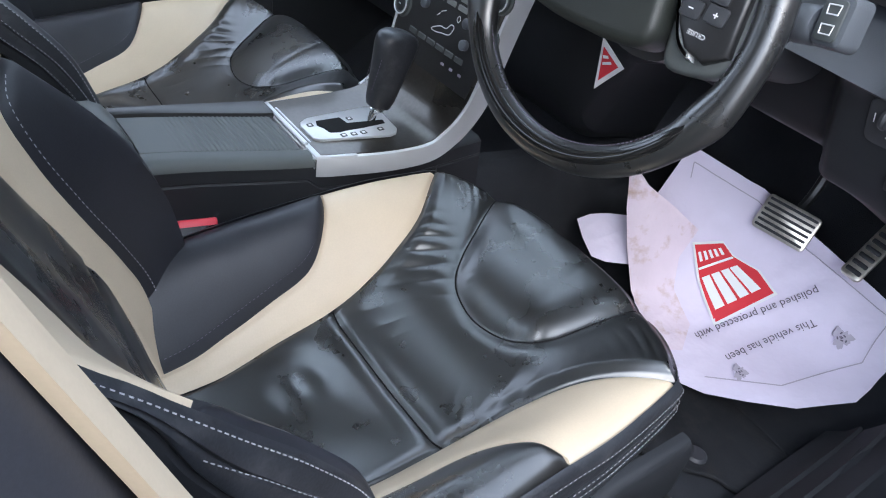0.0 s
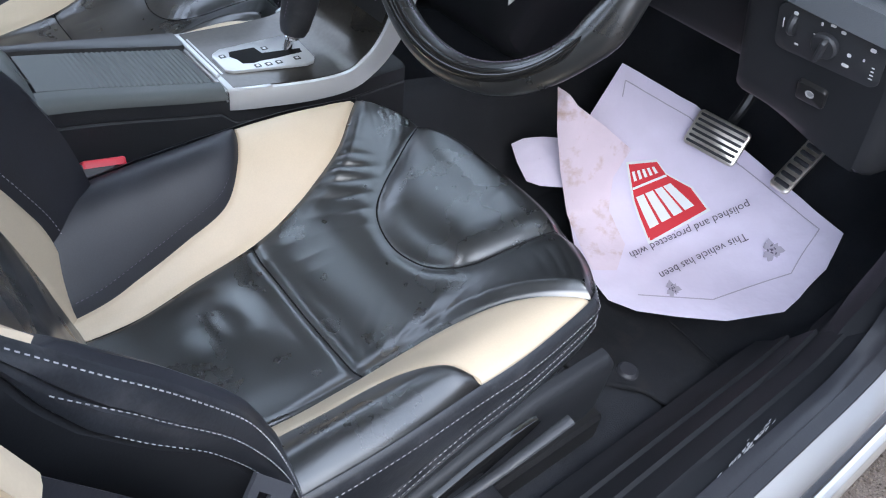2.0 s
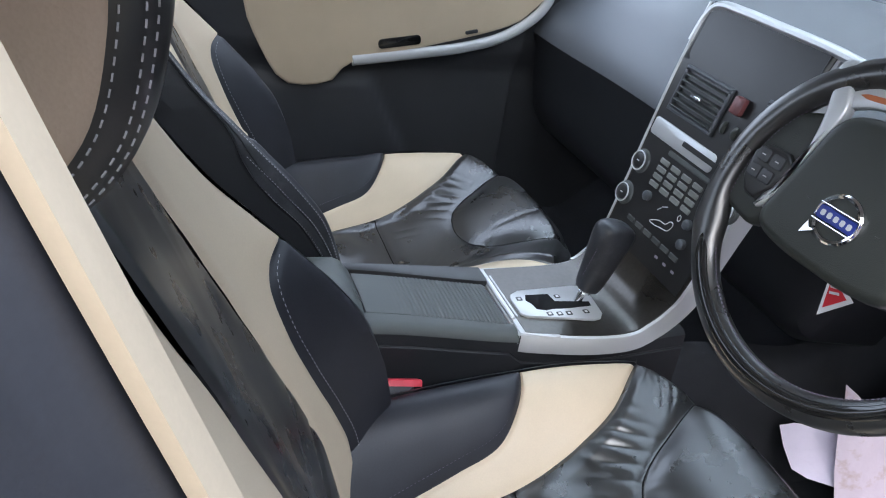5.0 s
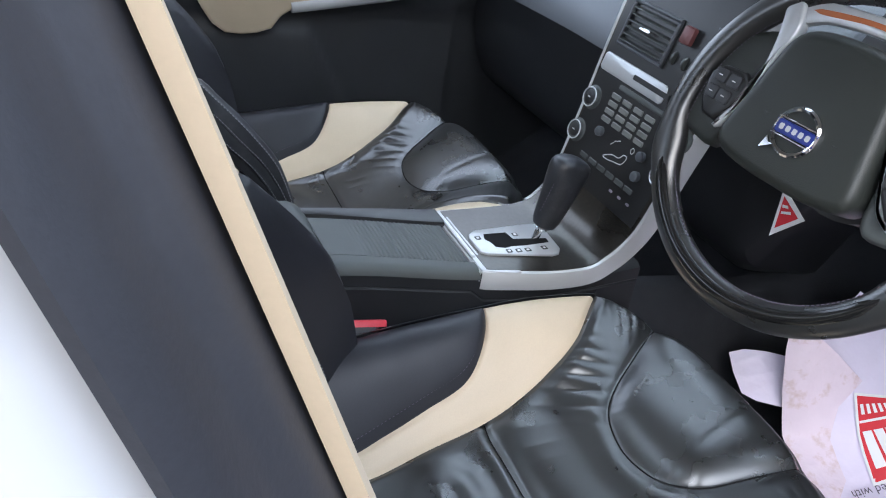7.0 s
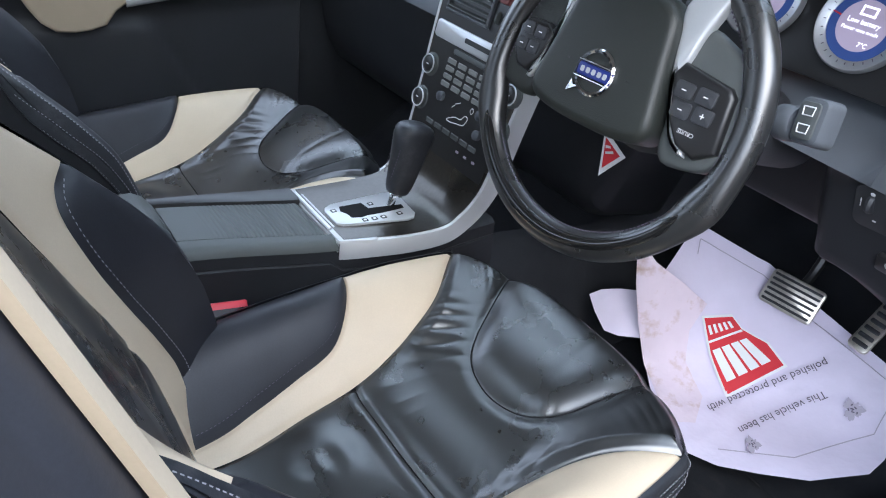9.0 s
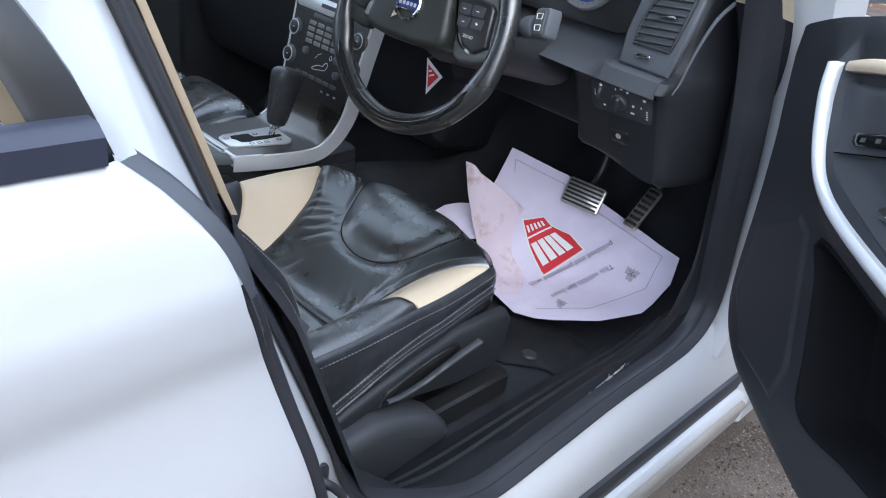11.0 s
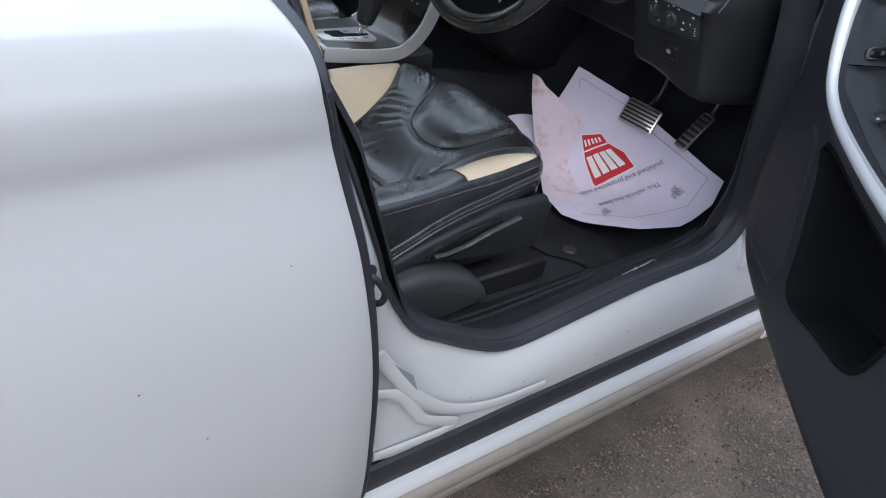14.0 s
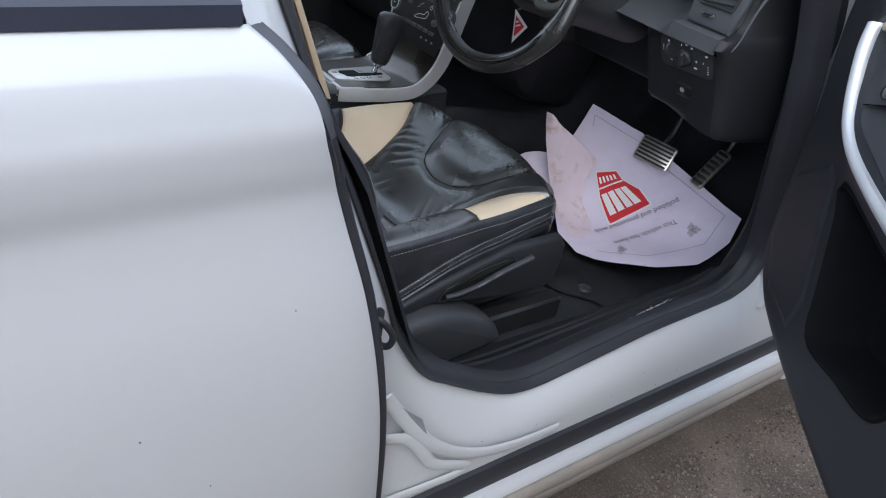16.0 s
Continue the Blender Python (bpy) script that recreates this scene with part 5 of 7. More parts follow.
bridge = [(-0.083, -0.178), (0.094, -0.178), (0.104, -0.150), (0.110, -0.130), (0.110, -0.119), (0.094, -0.119), (0.064, -0.123), (0.056, -0.150), (-0.004, -0.150), (-0.010, -0.136), (-0.036, -0.131), (-0.062, -0.127), (-0.080, -0.127)]
part("silver_bridge", moved(slab(bridge, 0.0055, 0.0018, 2), Matrix.Translation((0, 0, 0.6995))), SILVER, surround, "satin silver cross piece")
part("bridge_ridge", block((-0.070, -0.1795, 0.703), (0.060, -0.1715, 0.7085), 0.002), SILVER, surround, "raised silver ridge")
part("bridge_ridge", block((-0.058, -0.1690, 0.703), (0.056, -0.1655, 0.7068), 0.001), SILVER, surround, "raised silver ridge")
part("silver_lip", block((-0.083, -0.182, 0.676), (0.094, -0.1775, 0.7035), 0.002), SILVER, surround)
# gear gate
gate = thing("gear_gate", "silver automatic gear gate with a zigzag slot drawn as a thin plate in shade black", "gear selector", at=(CX, -0.09, 0.69))
GATE_Z = 0.7052
outline_gate = [(0.002, -0.156), (-0.006, -0.142), (-0.008, -0.045), (-0.005, -0.027), (0.006, -0.021), (0.070, -0.027), (0.081, -0.035), (0.084, -0.048), (0.060, -0.152), (0.052, -0.161), (0.012, -0.161)]
part("gate_plate", moved(slab(outline_gate, 0.0045, 0.0018), Matrix.Translation((0, 0, GATE_Z))), SILVER, gate, "satin silver gate plate")
# no opening is cut: the slot's inner shade is this near-black plate
part("gate_slot", moved(slab([(0.009, -0.134), (0.011, -0.095), (0.031, -0.092), (0.036, -0.060), (0.040, -0.035), (0.051, -0.037), (0.052, -0.078), (0.050, -0.104), (0.052, -0.116), (0.047, -0.131), (0.033, -0.133), (0.022, -0.139)], 0.0008, 0, 0), Matrix.Translation((0, 0, GATE_Z + 0.0043))), SLOT_SHADE, gate, "zigzag slot drawn as a thin plate in shade black")
for x, y in ((0.017, -0.148), (0.019, -0.082), (0.061, -0.115), (0.063, -0.099), (0.064, -0.083), (0.064, -0.053)):
    part("position_mark", moved(slab(rounded(0.0095, 0.0095, 0.001, 1), 0.0005, 0, 0), Matrix.Translation((x, y, GATE_Z + 0.0044))), PLASTIC_SMOOTH, gate, "black square position mark")
    part("mark_letter", moved(slab(rounded(0.0045, 0.0045, 0.0008, 1), 0.0004, 0, 0), Matrix.Translation((x, y, GATE_Z + 0.0049))), WHITE_INK, gate)
shifter = thing("gear_lever", "black leather gear knob on a chrome stem", "gear selector", at=(0.035, -0.045, 0.71))
part("stem", tube([(0.034, -0.054, 0.705), (0.034, -0.047, 0.725), (0.034, -0.040, 0.745)], 0.0066, 12), CHROME, shifter, "chrome stem")


def knob():
    axis0, axis1 = Vector((0.034, -0.043, 0.729)), Vector((0.030, -0.010, 0.846))
    rows = []
    for t, a, b in ((0, 0.010, 0.010), (0.03, 0.0165, 0.017), (0.12, 0.019, 0.021), (0.3, 0.0205, 0.024), (0.5, 0.022, 0.027), (0.7, 0.0238, 0.0305), (0.82, 0.0245, 0.0325), (0.90, 0.0242, 0.032), (0.95, 0.0225, 0.0295), (0.985, 0.0185, 0.024), (1.0, 0.010, 0.013), (1.003, 0.003, 0.004)):
        c = axis0.lerp(axis1, t)
        row = []
        for k in range(32):
            q = 2 * math.pi * k / 32
            cq, sq = math.cos(q), math.sin(q)
            box = (abs(cq) ** 2.6 + abs(sq) ** 2.6) ** (-1 / 2.6)
            row.append(c + Vector((a * box * cq, b * box * sq - 0.005 * t * t * sq * sq, -0.22 * b * box * sq)))
        rows.append(row)
    return rings(rows, True, True)


part("knob", knob(), LEATHER_WORN, shifter, "black leather knob")
for sx in (-0.013, 0.013):
    part("knob_seam", stitches([(0.032 + sx * (0.75 + 0.25 * t), -0.0475 + 0.036 * t - 0.0205 - 0.0095 * t, 0.735 + 0.105 * t + 0.0045) for t in np.linspace(0.25, 0.95, 14)], 0.003, 0.002, 0.0006), INK, shifter, "dark stitched seam")
part("knob_collar", moved(lathe([(0.0095, 0.0), (0.0115, 0.002), (0.0115, 0.006), (0.009, 0.009)], 20), Matrix.Translation((0.034, -0.0435, 0.724))), CHROME, shifter, "chrome collar")

# ---- centre stack controls ----
stack = thing("centre_stack", "black centre stack with silver knobs, radio keys and climate controls", "car controls", at=(CX, 0.07, 0.75))
T_OF = [(0.745, 0.5), (0.79, 0.6), (0.89, 0.7), (0.97, 0.8), (1.06, 0.9), (1.15, 1.0)]


def spot(x, z, w=0.0015):
    """A pose on the stack's face: x across, y up the face, z out of it."""
    t = lerp_table(z, T_OF)
    p, q = flow(x, t, w), flow(x, t + 0.01, w)
    return frame_of(p, (1, 0, 0), q - p)


part("panel", face(lambda t: -half_width(t) + 0.010, lambda t: half_width(t) - 0.012, 0.565, 1.0, 0.0035, 40, 10, 0.003), PLASTIC_SMOOTH, stack, "black control panel")


def stack_knob(x, z, r=0.0175):
    part("knob", moved(lathe([(r + 0.003, 0.0), (r + 0.003, 0.003), (r, 0.005), (r, 0.009), (r - 0.002, 0.0105), (r - 0.005, 0.0105), (r - 0.006, 0.0085)]), spot(x, z, 0.0035)), GREY_PLASTIC, stack, "ringed rotary knob")
    part("knob_ring", moved(tube([((r - 0.002) * math.cos(a), (r - 0.002) * math.sin(a), 0.0105) for a in (2 * math.pi * k / 36 for k in range(36))], 0.0012, 6, True), spot(x, z, 0.0035)), SILVER, stack, "thin silver knob ring")
    part("knob_face", moved(lathe([(r - 0.0055, 0.006), (r - 0.0055, 0.0102), (r - 0.008, 0.0112), (0.001, 0.0112)]), spot(x, z, 0.0035)), PLASTIC_SMOOTH, stack, "black knob face")
    part("knob_mark", moved(slab([(-0.003, -0.0008), (0.003, -0.0008), (0.003, 0.0008), (-0.003, 0.0008)], 0.0004, 0, 0), spot(x, z, 0.0149)), WHITE_INK, stack)


for x, z in ((-0.078, 0.897), (-0.079, 0.838), (0.131, 0.918), (0.131, 0.860)):
    stack_knob(x, z)
# disc slot
part("disc_frame", moved(slab(rounded(0.160, 0.030, 0.008), 0.005, 0.0025), spot(-0.014, 0.957, 0.0035)), SILVER, stack, "silver disc slot frame")
part("disc_slot", moved(slab(rounded(0.085, 0.008, 0.002), 0.0008, 0, 0), spot(CX + 0.008, 0.958, 0.0088)), PLASTIC_SMOOTH, stack, "dark disc slot")
part("key_bar", moved(slab(rounded(0.12, 0.009, 0.003), 0.004, 0.0015), spot(CX + 0.004, 0.934, 0.0035)), GREY_PLASTIC, stack, "narrow key bar")
for r in range(4):
    for c in range(4):
        part("radio_key", moved(slab(rounded(0.0225, 0.0085, 0.002, 2), 0.005, 0.0012, 1), spot(CX - 0.052 + 0.0288 * c, 0.918 - 0.0125 * r, 0.0035)), KEY_PLASTIC, stack, "grey radio key")
part("climate_panel", moved(slab(rounded(0.135, 0.052, 0.006), 0.002, 0.001), spot(CX + 0.006, 0.846, 0.0035)), GLOSS, stack, "gloss black climate panel")
for x, z in ((-0.050, 0.860), (0.056, 0.866), (0.064, 0.836)):
    part("climate_knob", moved(lathe([(0.008, 0), (0.008, 0.008), (0.006, 0.0095), (0.001, 0.0095)], 16), spot(CX + x, z, 0.0055)), DASH, stack, "small dark knob")
figure = [(-0.03, -0.012), (-0.012, -0.002), (0.004, 0.0), (0.012, 0.009), (0.02, 0.007), (0.014, -0.006), (-0.004, -0.010), (-0.018, -0.013)]
part("airflow_symbol", moved(tube([tuple(p) for p in smooth_line([(a, b, 0) for a, b in figure], 40, True)], 0.0009, 5, True), spot(CX + 0.008, 0.842, 0.0062)), WHITE_INK, stack, "white airflow symbol")
for arrow in (tube([(-0.02, 0.012, 0), (-0.008, 0.018, 0)], 0.0008, 5), tube([(-0.026, 0.004, 0), (-0.02, 0.010, 0)], 0.0008, 5), tube([tuple(p) for p in smooth_line([(0.024 + 0.004 * math.cos(a), 0.016 + 0.005 * math.sin(a), 0) for a in (0, 1.57, 3.14, 4.71)], 14, True)], 0.0008, 5, True)):
    part("airflow_mark", moved(arrow, spot(CX + 0.008, 0.848, 0.0062)), WHITE_INK, stack)
for c in range(6):
    part("climate_key", moved(slab(rounded(0.0205, 0.0085, 0.002, 2), 0.0045, 0.0012, 1), spot(CX - 0.062 + 0.0245 * c, 0.812, 0.0035)), GREY_PLASTIC, stack, "dark climate key")
for c in range(3):
    part("switch_icon", moved(slab(rounded(0.008, 0.004, 0.001, 1), 0.0003, 0, 0), spot(CX + 0.03 + 0.022 * c, 0.795, 0.007)), PALE_INK, stack)
part("lower_chrome_line", moved(slab(rounded(0.17, 0.0022, 0.0008, 1), 0.0012, 0.0003, 1), spot(CX + 0.0, 0.776, 0.0045)), CHROME, stack, "thin chrome line")


# vents with slats
def air_vent(x, z, w, h, place, name="air_vent", label="black air vent with horizontal slats"):
    v = thing(name, label, "air vent", "air vents", at=place @ Vector((0, 0, 0)))
    part("vent_frame", moved(join(*[slab(b, 0.010, 0.002, 1) for b in ([(-w / 2 - 0.006, -h / 2 - 0.006), (w / 2 + 0.006, -h / 2 - 0.006), (w / 2 + 0.006, -h / 2), (-w / 2 - 0.006, -h / 2)], [(-w / 2 - 0.006, h / 2), (w / 2 + 0.006, h / 2), (w / 2 + 0.006, h / 2 + 0.006), (-w / 2 - 0.006, h / 2 + 0.006)], [(-w / 2 - 0.006, -h / 2), (-w / 2, -h / 2), (-w / 2, h / 2), (-w / 2 - 0.006, h / 2)], [(w / 2, -h / 2), (w / 2 + 0.006, -h / 2), (w / 2 + 0.006, h / 2), (w / 2, h / 2)])]), place), DASH, v, "dark vent frame")
    # flat black sheet behind the slats in place of a shaded duct
    part("vent_back", moved(slab([(-w / 2, -h / 2), (w / 2, -h / 2), (w / 2, h / 2), (-w / 2, h / 2)], 0.001, 0, 0), place), GLOSS, v, "near-black sheet standing for the shaded depth of the vent")
    n = max(4, round(h / 0.0105))
    for k in range(n):
        y = -h / 2 + h * (k + 0.5) / n
        part("slat", moved(block((-w / 2, -0.0011, -0.004), (w / 2, 0.0011, 0.008), 0.0008), place @ Matrix.Translation((0, y, 0.003)) @ pose(0, 0, 0, 20, 0, 0)), GREY_PLASTIC, v)
    part("vent_tab", moved(block((-0.012, -0.0025, 0.0), (0.012, 0.0025, 0.014), 0.0015), place @ Matrix.Translation((0.0, 0, 0.003))), CHROME, v, "chrome vent tab")
    return v


def tilt_frame(p, up=(0, 0.23, 0.97), across=(1, 0, 0)):
    return frame_of(p, across, up)


air_vent(0, 0, 0.100, 0.062, tilt_frame((-0.022, 0.112, 1.025)))
air_vent(0, 0, 0.085, 0.062, tilt_frame((0.150, 0.116, 1.036)))
hazard = thing("hazard_switch", "dark hazard switch and thumb wheels between the vents", "car controls", at=(0.06, 0.11, 1.02))
part("hazard_button", moved(slab(rounded(0.022, 0.026, 0.004), 0.008, 0.002), tilt_frame((0.060, 0.110, 1.047))), material("dull_red_button", (0.16, 0.05, 0.05), 0.4), hazard, "dull red hazard button")
for x in (0.048, 0.072):
    part("thumb_wheel", moved(lathe([(0.009, -0.003), (0.0105, -0.0015), (0.0105, 0.0015), (0.009, 0.003)], 20), Matrix.Translation((x, 0.108, 1.010)) @ pose(0, 0, 0, 0, 90, 0)), GREY_PLASTIC, hazard, "dark ridged thumb wheel")
arch = smooth_line([flow(CX - 0.1335, 0.93, 0.0), flow(CX - 0.131, 0.97, 0.0), flow(CX - 0.112, 1.0, 0.002), flow(CX - 0.06, 1.012, 0.004), flow(CX + 0.02, 1.018, 0.004), flow(CX + 0.12, 1.016, 0.004), flow(CX + 0.19, 1.0, 0.004)], 50)
part("silver_arch", tube(arch, 0.0075, 10, flat=1.3, up=(0, -1, 0.2)), SILVER, stack, "satin silver arch over the vents")
part("hood_recess", thick([[flow(CX + x * 0.125, t, 0.004 - 0.030 * math.sin(math.pi * (t - 0.90) / 0.11) * (1 - abs(x) ** 4)) for x in np.linspace(-1, 1, 17)] for t in np.linspace(0.905, 1.008, 14)], 0.004), PLASTIC, stack, "black hooded recess above the vents")

# ---- dashboard ----
dash = thing("dashboard", "charcoal soft-touch dashboard with hooded instrument binnacle", "dashboard", at=(0, 0.3, 0.8))


def dash_row(x):
    """The dash's section (y, z) from under the knee edge to the windscreen, at x."""
    drv = step(0.12, 0.20, x)
    pas = 1 - drv
    drop = 0.012 * step(0.3, 0.75, abs(x))
    p = [(0.50, 0.80), (0.31, 0.826), (0.287, 0.845), (0.268, 0.88), (0.246, 0.93), (0.226, 0.974), (0.212, 0.986), (0.207, 1.002), (0.216, 1.015), (0.262, 1.034), (0.285, 1.13), (0.34, 1.185), (0.60, 1.19), (0.95, 1.12)]
    if x > 0.55:
        low = 0.022 * step(0.58, 0.725, x)
        p = [(a, b - low * step(0.90, 0.83, b)) for a, b in p]
    q = [(0.50, 0.60), (0.33, 0.64), (0.27, 0.70), (0.245, 0.78), (0.235, 0.84), (0.22, 0.89), (0.21, 0.92), (0.215, 0.945), (0.24, 0.975), (0.28, 1.01), (0.33, 1.05), (0.42, 1.09), (0.62, 1.13), (0.95, 1.10)]
    return [(x, a * drv + c * pas, (b * drv + d * pas) - drop * (0.3 if i < 6 else 1)) for i, ((a, b), (c, d)) in enumerate(zip(p, q))]


def dash_skin(lower):
    xs = list(np.linspace(-0.80, -0.10, 22)) + list(np.linspace(-0.08, 0.2, 10)) + list(np.linspace(0.22, 0.48, 12)) + list(np.linspace(0.495, 0.565, 12)) + list(np.linspace(0.58, 0.725, 10))
    rows = []
    for x in xs:
        x = float(x)
        line = dash_row(x)
        pts = smooth_line(line[:7], 24) if lower else smooth_line(line[6:], 30)
        if 0.16 < x < 0.62:
            for p in pts:
                if 0.99 < p.z < 1.2 and p.y < 0.40:
                    k = step(0.16, 0.22, x) * step(0.62, 0.585, x)
                    p.y += 0.10 * k * step(0.985, 1.02, p.z) * step(1.2, 1.16, p.z)
        if lower and x > 0.17:
            # open space round the steering column
            for p in pts:
                p.y += 0.085 * step(0.56, 0.50, x) * step(0.185, 0.24, x)
        if -0.12 < x < 0.17:
            for p in pts:
                p.y += 0.03
        rows.append(pts)
    return rings(rows)


part("dash_pad", dash_skin(False), DASH, dash, "charcoal textured dash pad")
part("knee_panel", dash_skin(True), MATTE, dash, "black lower dash panel")
part("dash_end", rings([[(0.725, p[1], p[2]), (0.734, p[1] + 0.003, p[2]), (0.740, p[1] + 0.012, p[2]), (0.744, p[1] + 0.035, p[2]), (0.750, p[1] + 0.09, p[2]), (0.765, p[1] + 0.20, p[2]), (0.79, p[1] + 0.4, p[2])] for p in smooth_line(dash_row(0.725), 60)]), MATTE, dash, "black dash end")
part("dash_edge", tube(smooth_line([(0.742, 0.236, 0.985), (0.747, 0.243, 1.005), (0.751, 0.250, 1.043), (0.757, 0.260, 1.080), (0.763, 0.276, 1.112), (0.772, 0.298, 1.136)], 24), lambda t: 0.0016 + 0.0022 * t, 8), DASH, dash, "charcoal edge of the dash end")
# binnacle hood and instruments
part("binnacle_hood", thick([[(0.415 + 0.20 * s, y, 1.21 - 0.06 * s * s * s * s + 0.01 * k) for s in np.linspace(-1, 1, 17)] for k, y in enumerate((0.225, 0.26, 0.32, 0.40))], 0.012), DASH, dash, "charcoal binnacle hood")
cluster = thing("instrument_cluster", "instrument cluster with blue-lit dials and silver rings", "dials", at=(0.41, 0.34, 1.05))
DIAL_UP = (0, 0.30, 0.954)
part("cluster_panel", moved(slab(rounded(0.38, 0.155, 0.03), 0.004, 0.002), tilt_frame((0.405, 0.338, 1.11), DIAL_UP)), PLASTIC_SMOOTH, cluster, "dark instrument panel")
for x, z, r in ((0.478, 1.112, 0.058), (0.335, 1.112, 0.058)):
    F = tilt_frame((x, 0.332, z), DIAL_UP)
    part("dial_ring", moved(lathe([(r, 0), (r, 0.009), (r - 0.002, 0.012), (r - 0.005, 0.011), (r - 0.014, 0.0065), (r - 0.0145, 0.004)], 48), F), DIAL_SILVER, cluster, "silver dial ring")
    part("dial", moved(slab(disc(r - 0.0142, 40), 0.0050, 0, 0), F), BLUE_DIAL, cluster, "blue dial face")
    part("display", moved(slab(disc(r * 0.55, 36), 0.0012, 0, 0), F @ Matrix.Translation((0, 0, 0.0052))), DIAL_FACE, cluster, "lit round display")
    for k in range(24):
        a = radians(-60 + 300 * k / 23)
        part("tick", moved(slab([(-0.0005, r * 0.80), (0.0005, r * 0.80), (0.0005, r * 0.87), (-0.0005, r * 0.87)], 0.0006, 0, 0), F @ Matrix.Translation((0, 0, 0.0088)) @ pose(0, 0, 0, 0, 0, math.degrees(a) + 90)), INK, cluster)
    part("needle", moved(slab([(-0.0012, r * 0.56), (0.0012, r * 0.56), (0.0005, r * 0.8), (-0.0005, r * 0.8)], 0.001, 0, 0), F @ Matrix.Translation((0, 0, 0.0058)) @ pose(0, 0, 0, 0, 0, 80)), RED, cluster, "red needle")
F = tilt_frame((0.478, 0.332, 1.112), DIAL_UP)
letters("Low battery", 0.0088, F @ Matrix.Translation((0, 0.004, 0.0068)), DIAL_TEXT, cluster)
letters("Power save mode", 0.0068, F @ Matrix.Translation((0, -0.006, 0.0068)), DIAL_TEXT, cluster)
letters("7°C", 0.008, F @ Matrix.Translation((0.012, -0.022, 0.0068)), DIAL_TEXT, cluster)
part("battery_symbol", moved(join(slab([(-0.010, -0.006), (0.010, -0.006), (0.010, -0.004), (-0.010, -0.004)], 0.0003, 0, 0), slab([(-0.010, -0.006), (-0.008, -0.006), (-0.008, 0.006), (-0.010, 0.006)], 0.0003, 0, 0), slab([(0.008, -0.006), (0.010, -0.006), (0.010, 0.006), (0.008, 0.006)], 0.0003, 0, 0), slab([(-0.010, 0.004), (0.010, 0.004), (0.010, 0.006), (-0.010, 0.006)], 0.0003, 0, 0)), F @ Matrix.Translation((0.0, 0.018, 0.0068))), DIAL_TEXT, cluster)
part("warning_lamp", moved(slab(rounded(0.008, 0.011, 0.001), 0.0006, 0, 0), tilt_frame((0.402, 0.329, 1.063), DIAL_UP)), AMBER, cluster, "amber warning light")
# outer vent: a leaning opening with slats
outer_vent = thing("air_vent", "tall black outer air vent with slats and a chrome wheel", "air vent", "air vents", at=(0.70, 0.235, 1.1))


def vent_point(x, z, w=0.0):
    """A place on the vent's leaning face."""
    return Vector((x, 0.236 + 0.13 * (z - 1.1) - w, z))


def vent_left(z):
    return lerp_table(z, [(1.05, 0.654), (1.078, 0.657), (1.116, 0.668), (1.14, 0.690), (1.158, 0.716)])


def vent_right(z):
    return lerp_table(z, [(1.05, 0.722), (1.10, 0.732), (1.158, 0.741)])


housing = [(0.634, 1.012), (0.728, 1.010), (0.746, 1.09), (0.757, 1.180), (0.715, 1.176), (0.668, 1.150), (0.640, 1.115), (0.632, 1.06)]
VF = frame_of(vent_point(0, 1.1), (1, 0, 0), (0, 0.13, 0.99))
part("vent_surround", moved(slab([(a, (b - 1.1) * 1.008) for a, b in housing], 0.010, 0.006, 3), VF @ Matrix.Translation((0, 0, -0.012))), DASH, outer_vent, "charcoal vent surround")
hole = [(vent_left(z), z) for z in np.linspace(1.050, 1.158, 12)] + [(vent_right(z), z) for z in np.linspace(1.158, 1.050, 12)]
# black sheet painted in for the shade behind the slats
part("vent_back", moved(slab([(a, (b - 1.1) * 1.008) for a, b in hole], 0.001, 0, 0), VF @ Matrix.Translation((0, 0, -0.0036))), GLOSS, outer_vent, "near-black sheet standing for the shaded depth of the vent")
part("vent_rim", tube([vent_point(a, b, 0.001) for a, b in hole], 0.0032, 8, True), PLASTIC, outer_vent, "black vent rim")
for k in range(9):
    z = 1.056 + 0.0118 * k
    x0, x1 = vent_left(z), vent_right(z)
    part("slat", moved(block(((x0 - x1) / 2, -0.0010, -0.005), ((x1 - x0) / 2, 0.0010, 0.007), 0.0008), frame_of(vent_point((x0 + x1) / 2, z, 0.0), (1, 0, 0.10), (0, 0.4, 0.9))), GREY_PLASTIC, outer_vent)
part("vent_tab", moved(block((-0.015, -0.002, 0.0), (0.015, 0.002, 0.010), 0.0015), frame_of(vent_point(0.702, 1.100, 0.002), (1, 0, 0.10), (0, 0.2, 0.97))), CHROME, outer_vent, "chrome vent tab")
part("vent_wheel", moved(slab(rounded(0.028, 0.008, 0.0035), 0.006, 0.003), frame_of(vent_point(0.680, 1.033, 0.0), (1, 0, 0.04), (0, 0.13, 0.99))), CHROME, outer_vent, "chrome vent wheel")

# light switch panel
lights = thing("light_switch", "black light switch panel with rotary dial and white symbols", "car controls", at=(0.665, 0.2, 0.90))
LS = frame_of((0.655, 0.2365, 0.946), (1, 0.0, 0.04), (0, -0.44, 1)) @ Matrix.Scale(0.80, 4)
part("switch_panel", moved(slab(rounded(0.155, 0.078, 0.015), 0.006, 0.002), LS @ Matrix.Translation((0, 0, -0.0045))), PLASTIC, lights, "black switch panel")
part("rotary_dial", moved(lathe([(0.019, 0), (0.019, 0.006), (0.016, 0.009), (0.002, 0.009)]), LS @ Matrix.Translation((0.0, 0.004, 0.006))), PLASTIC, lights, "black rotary dial")
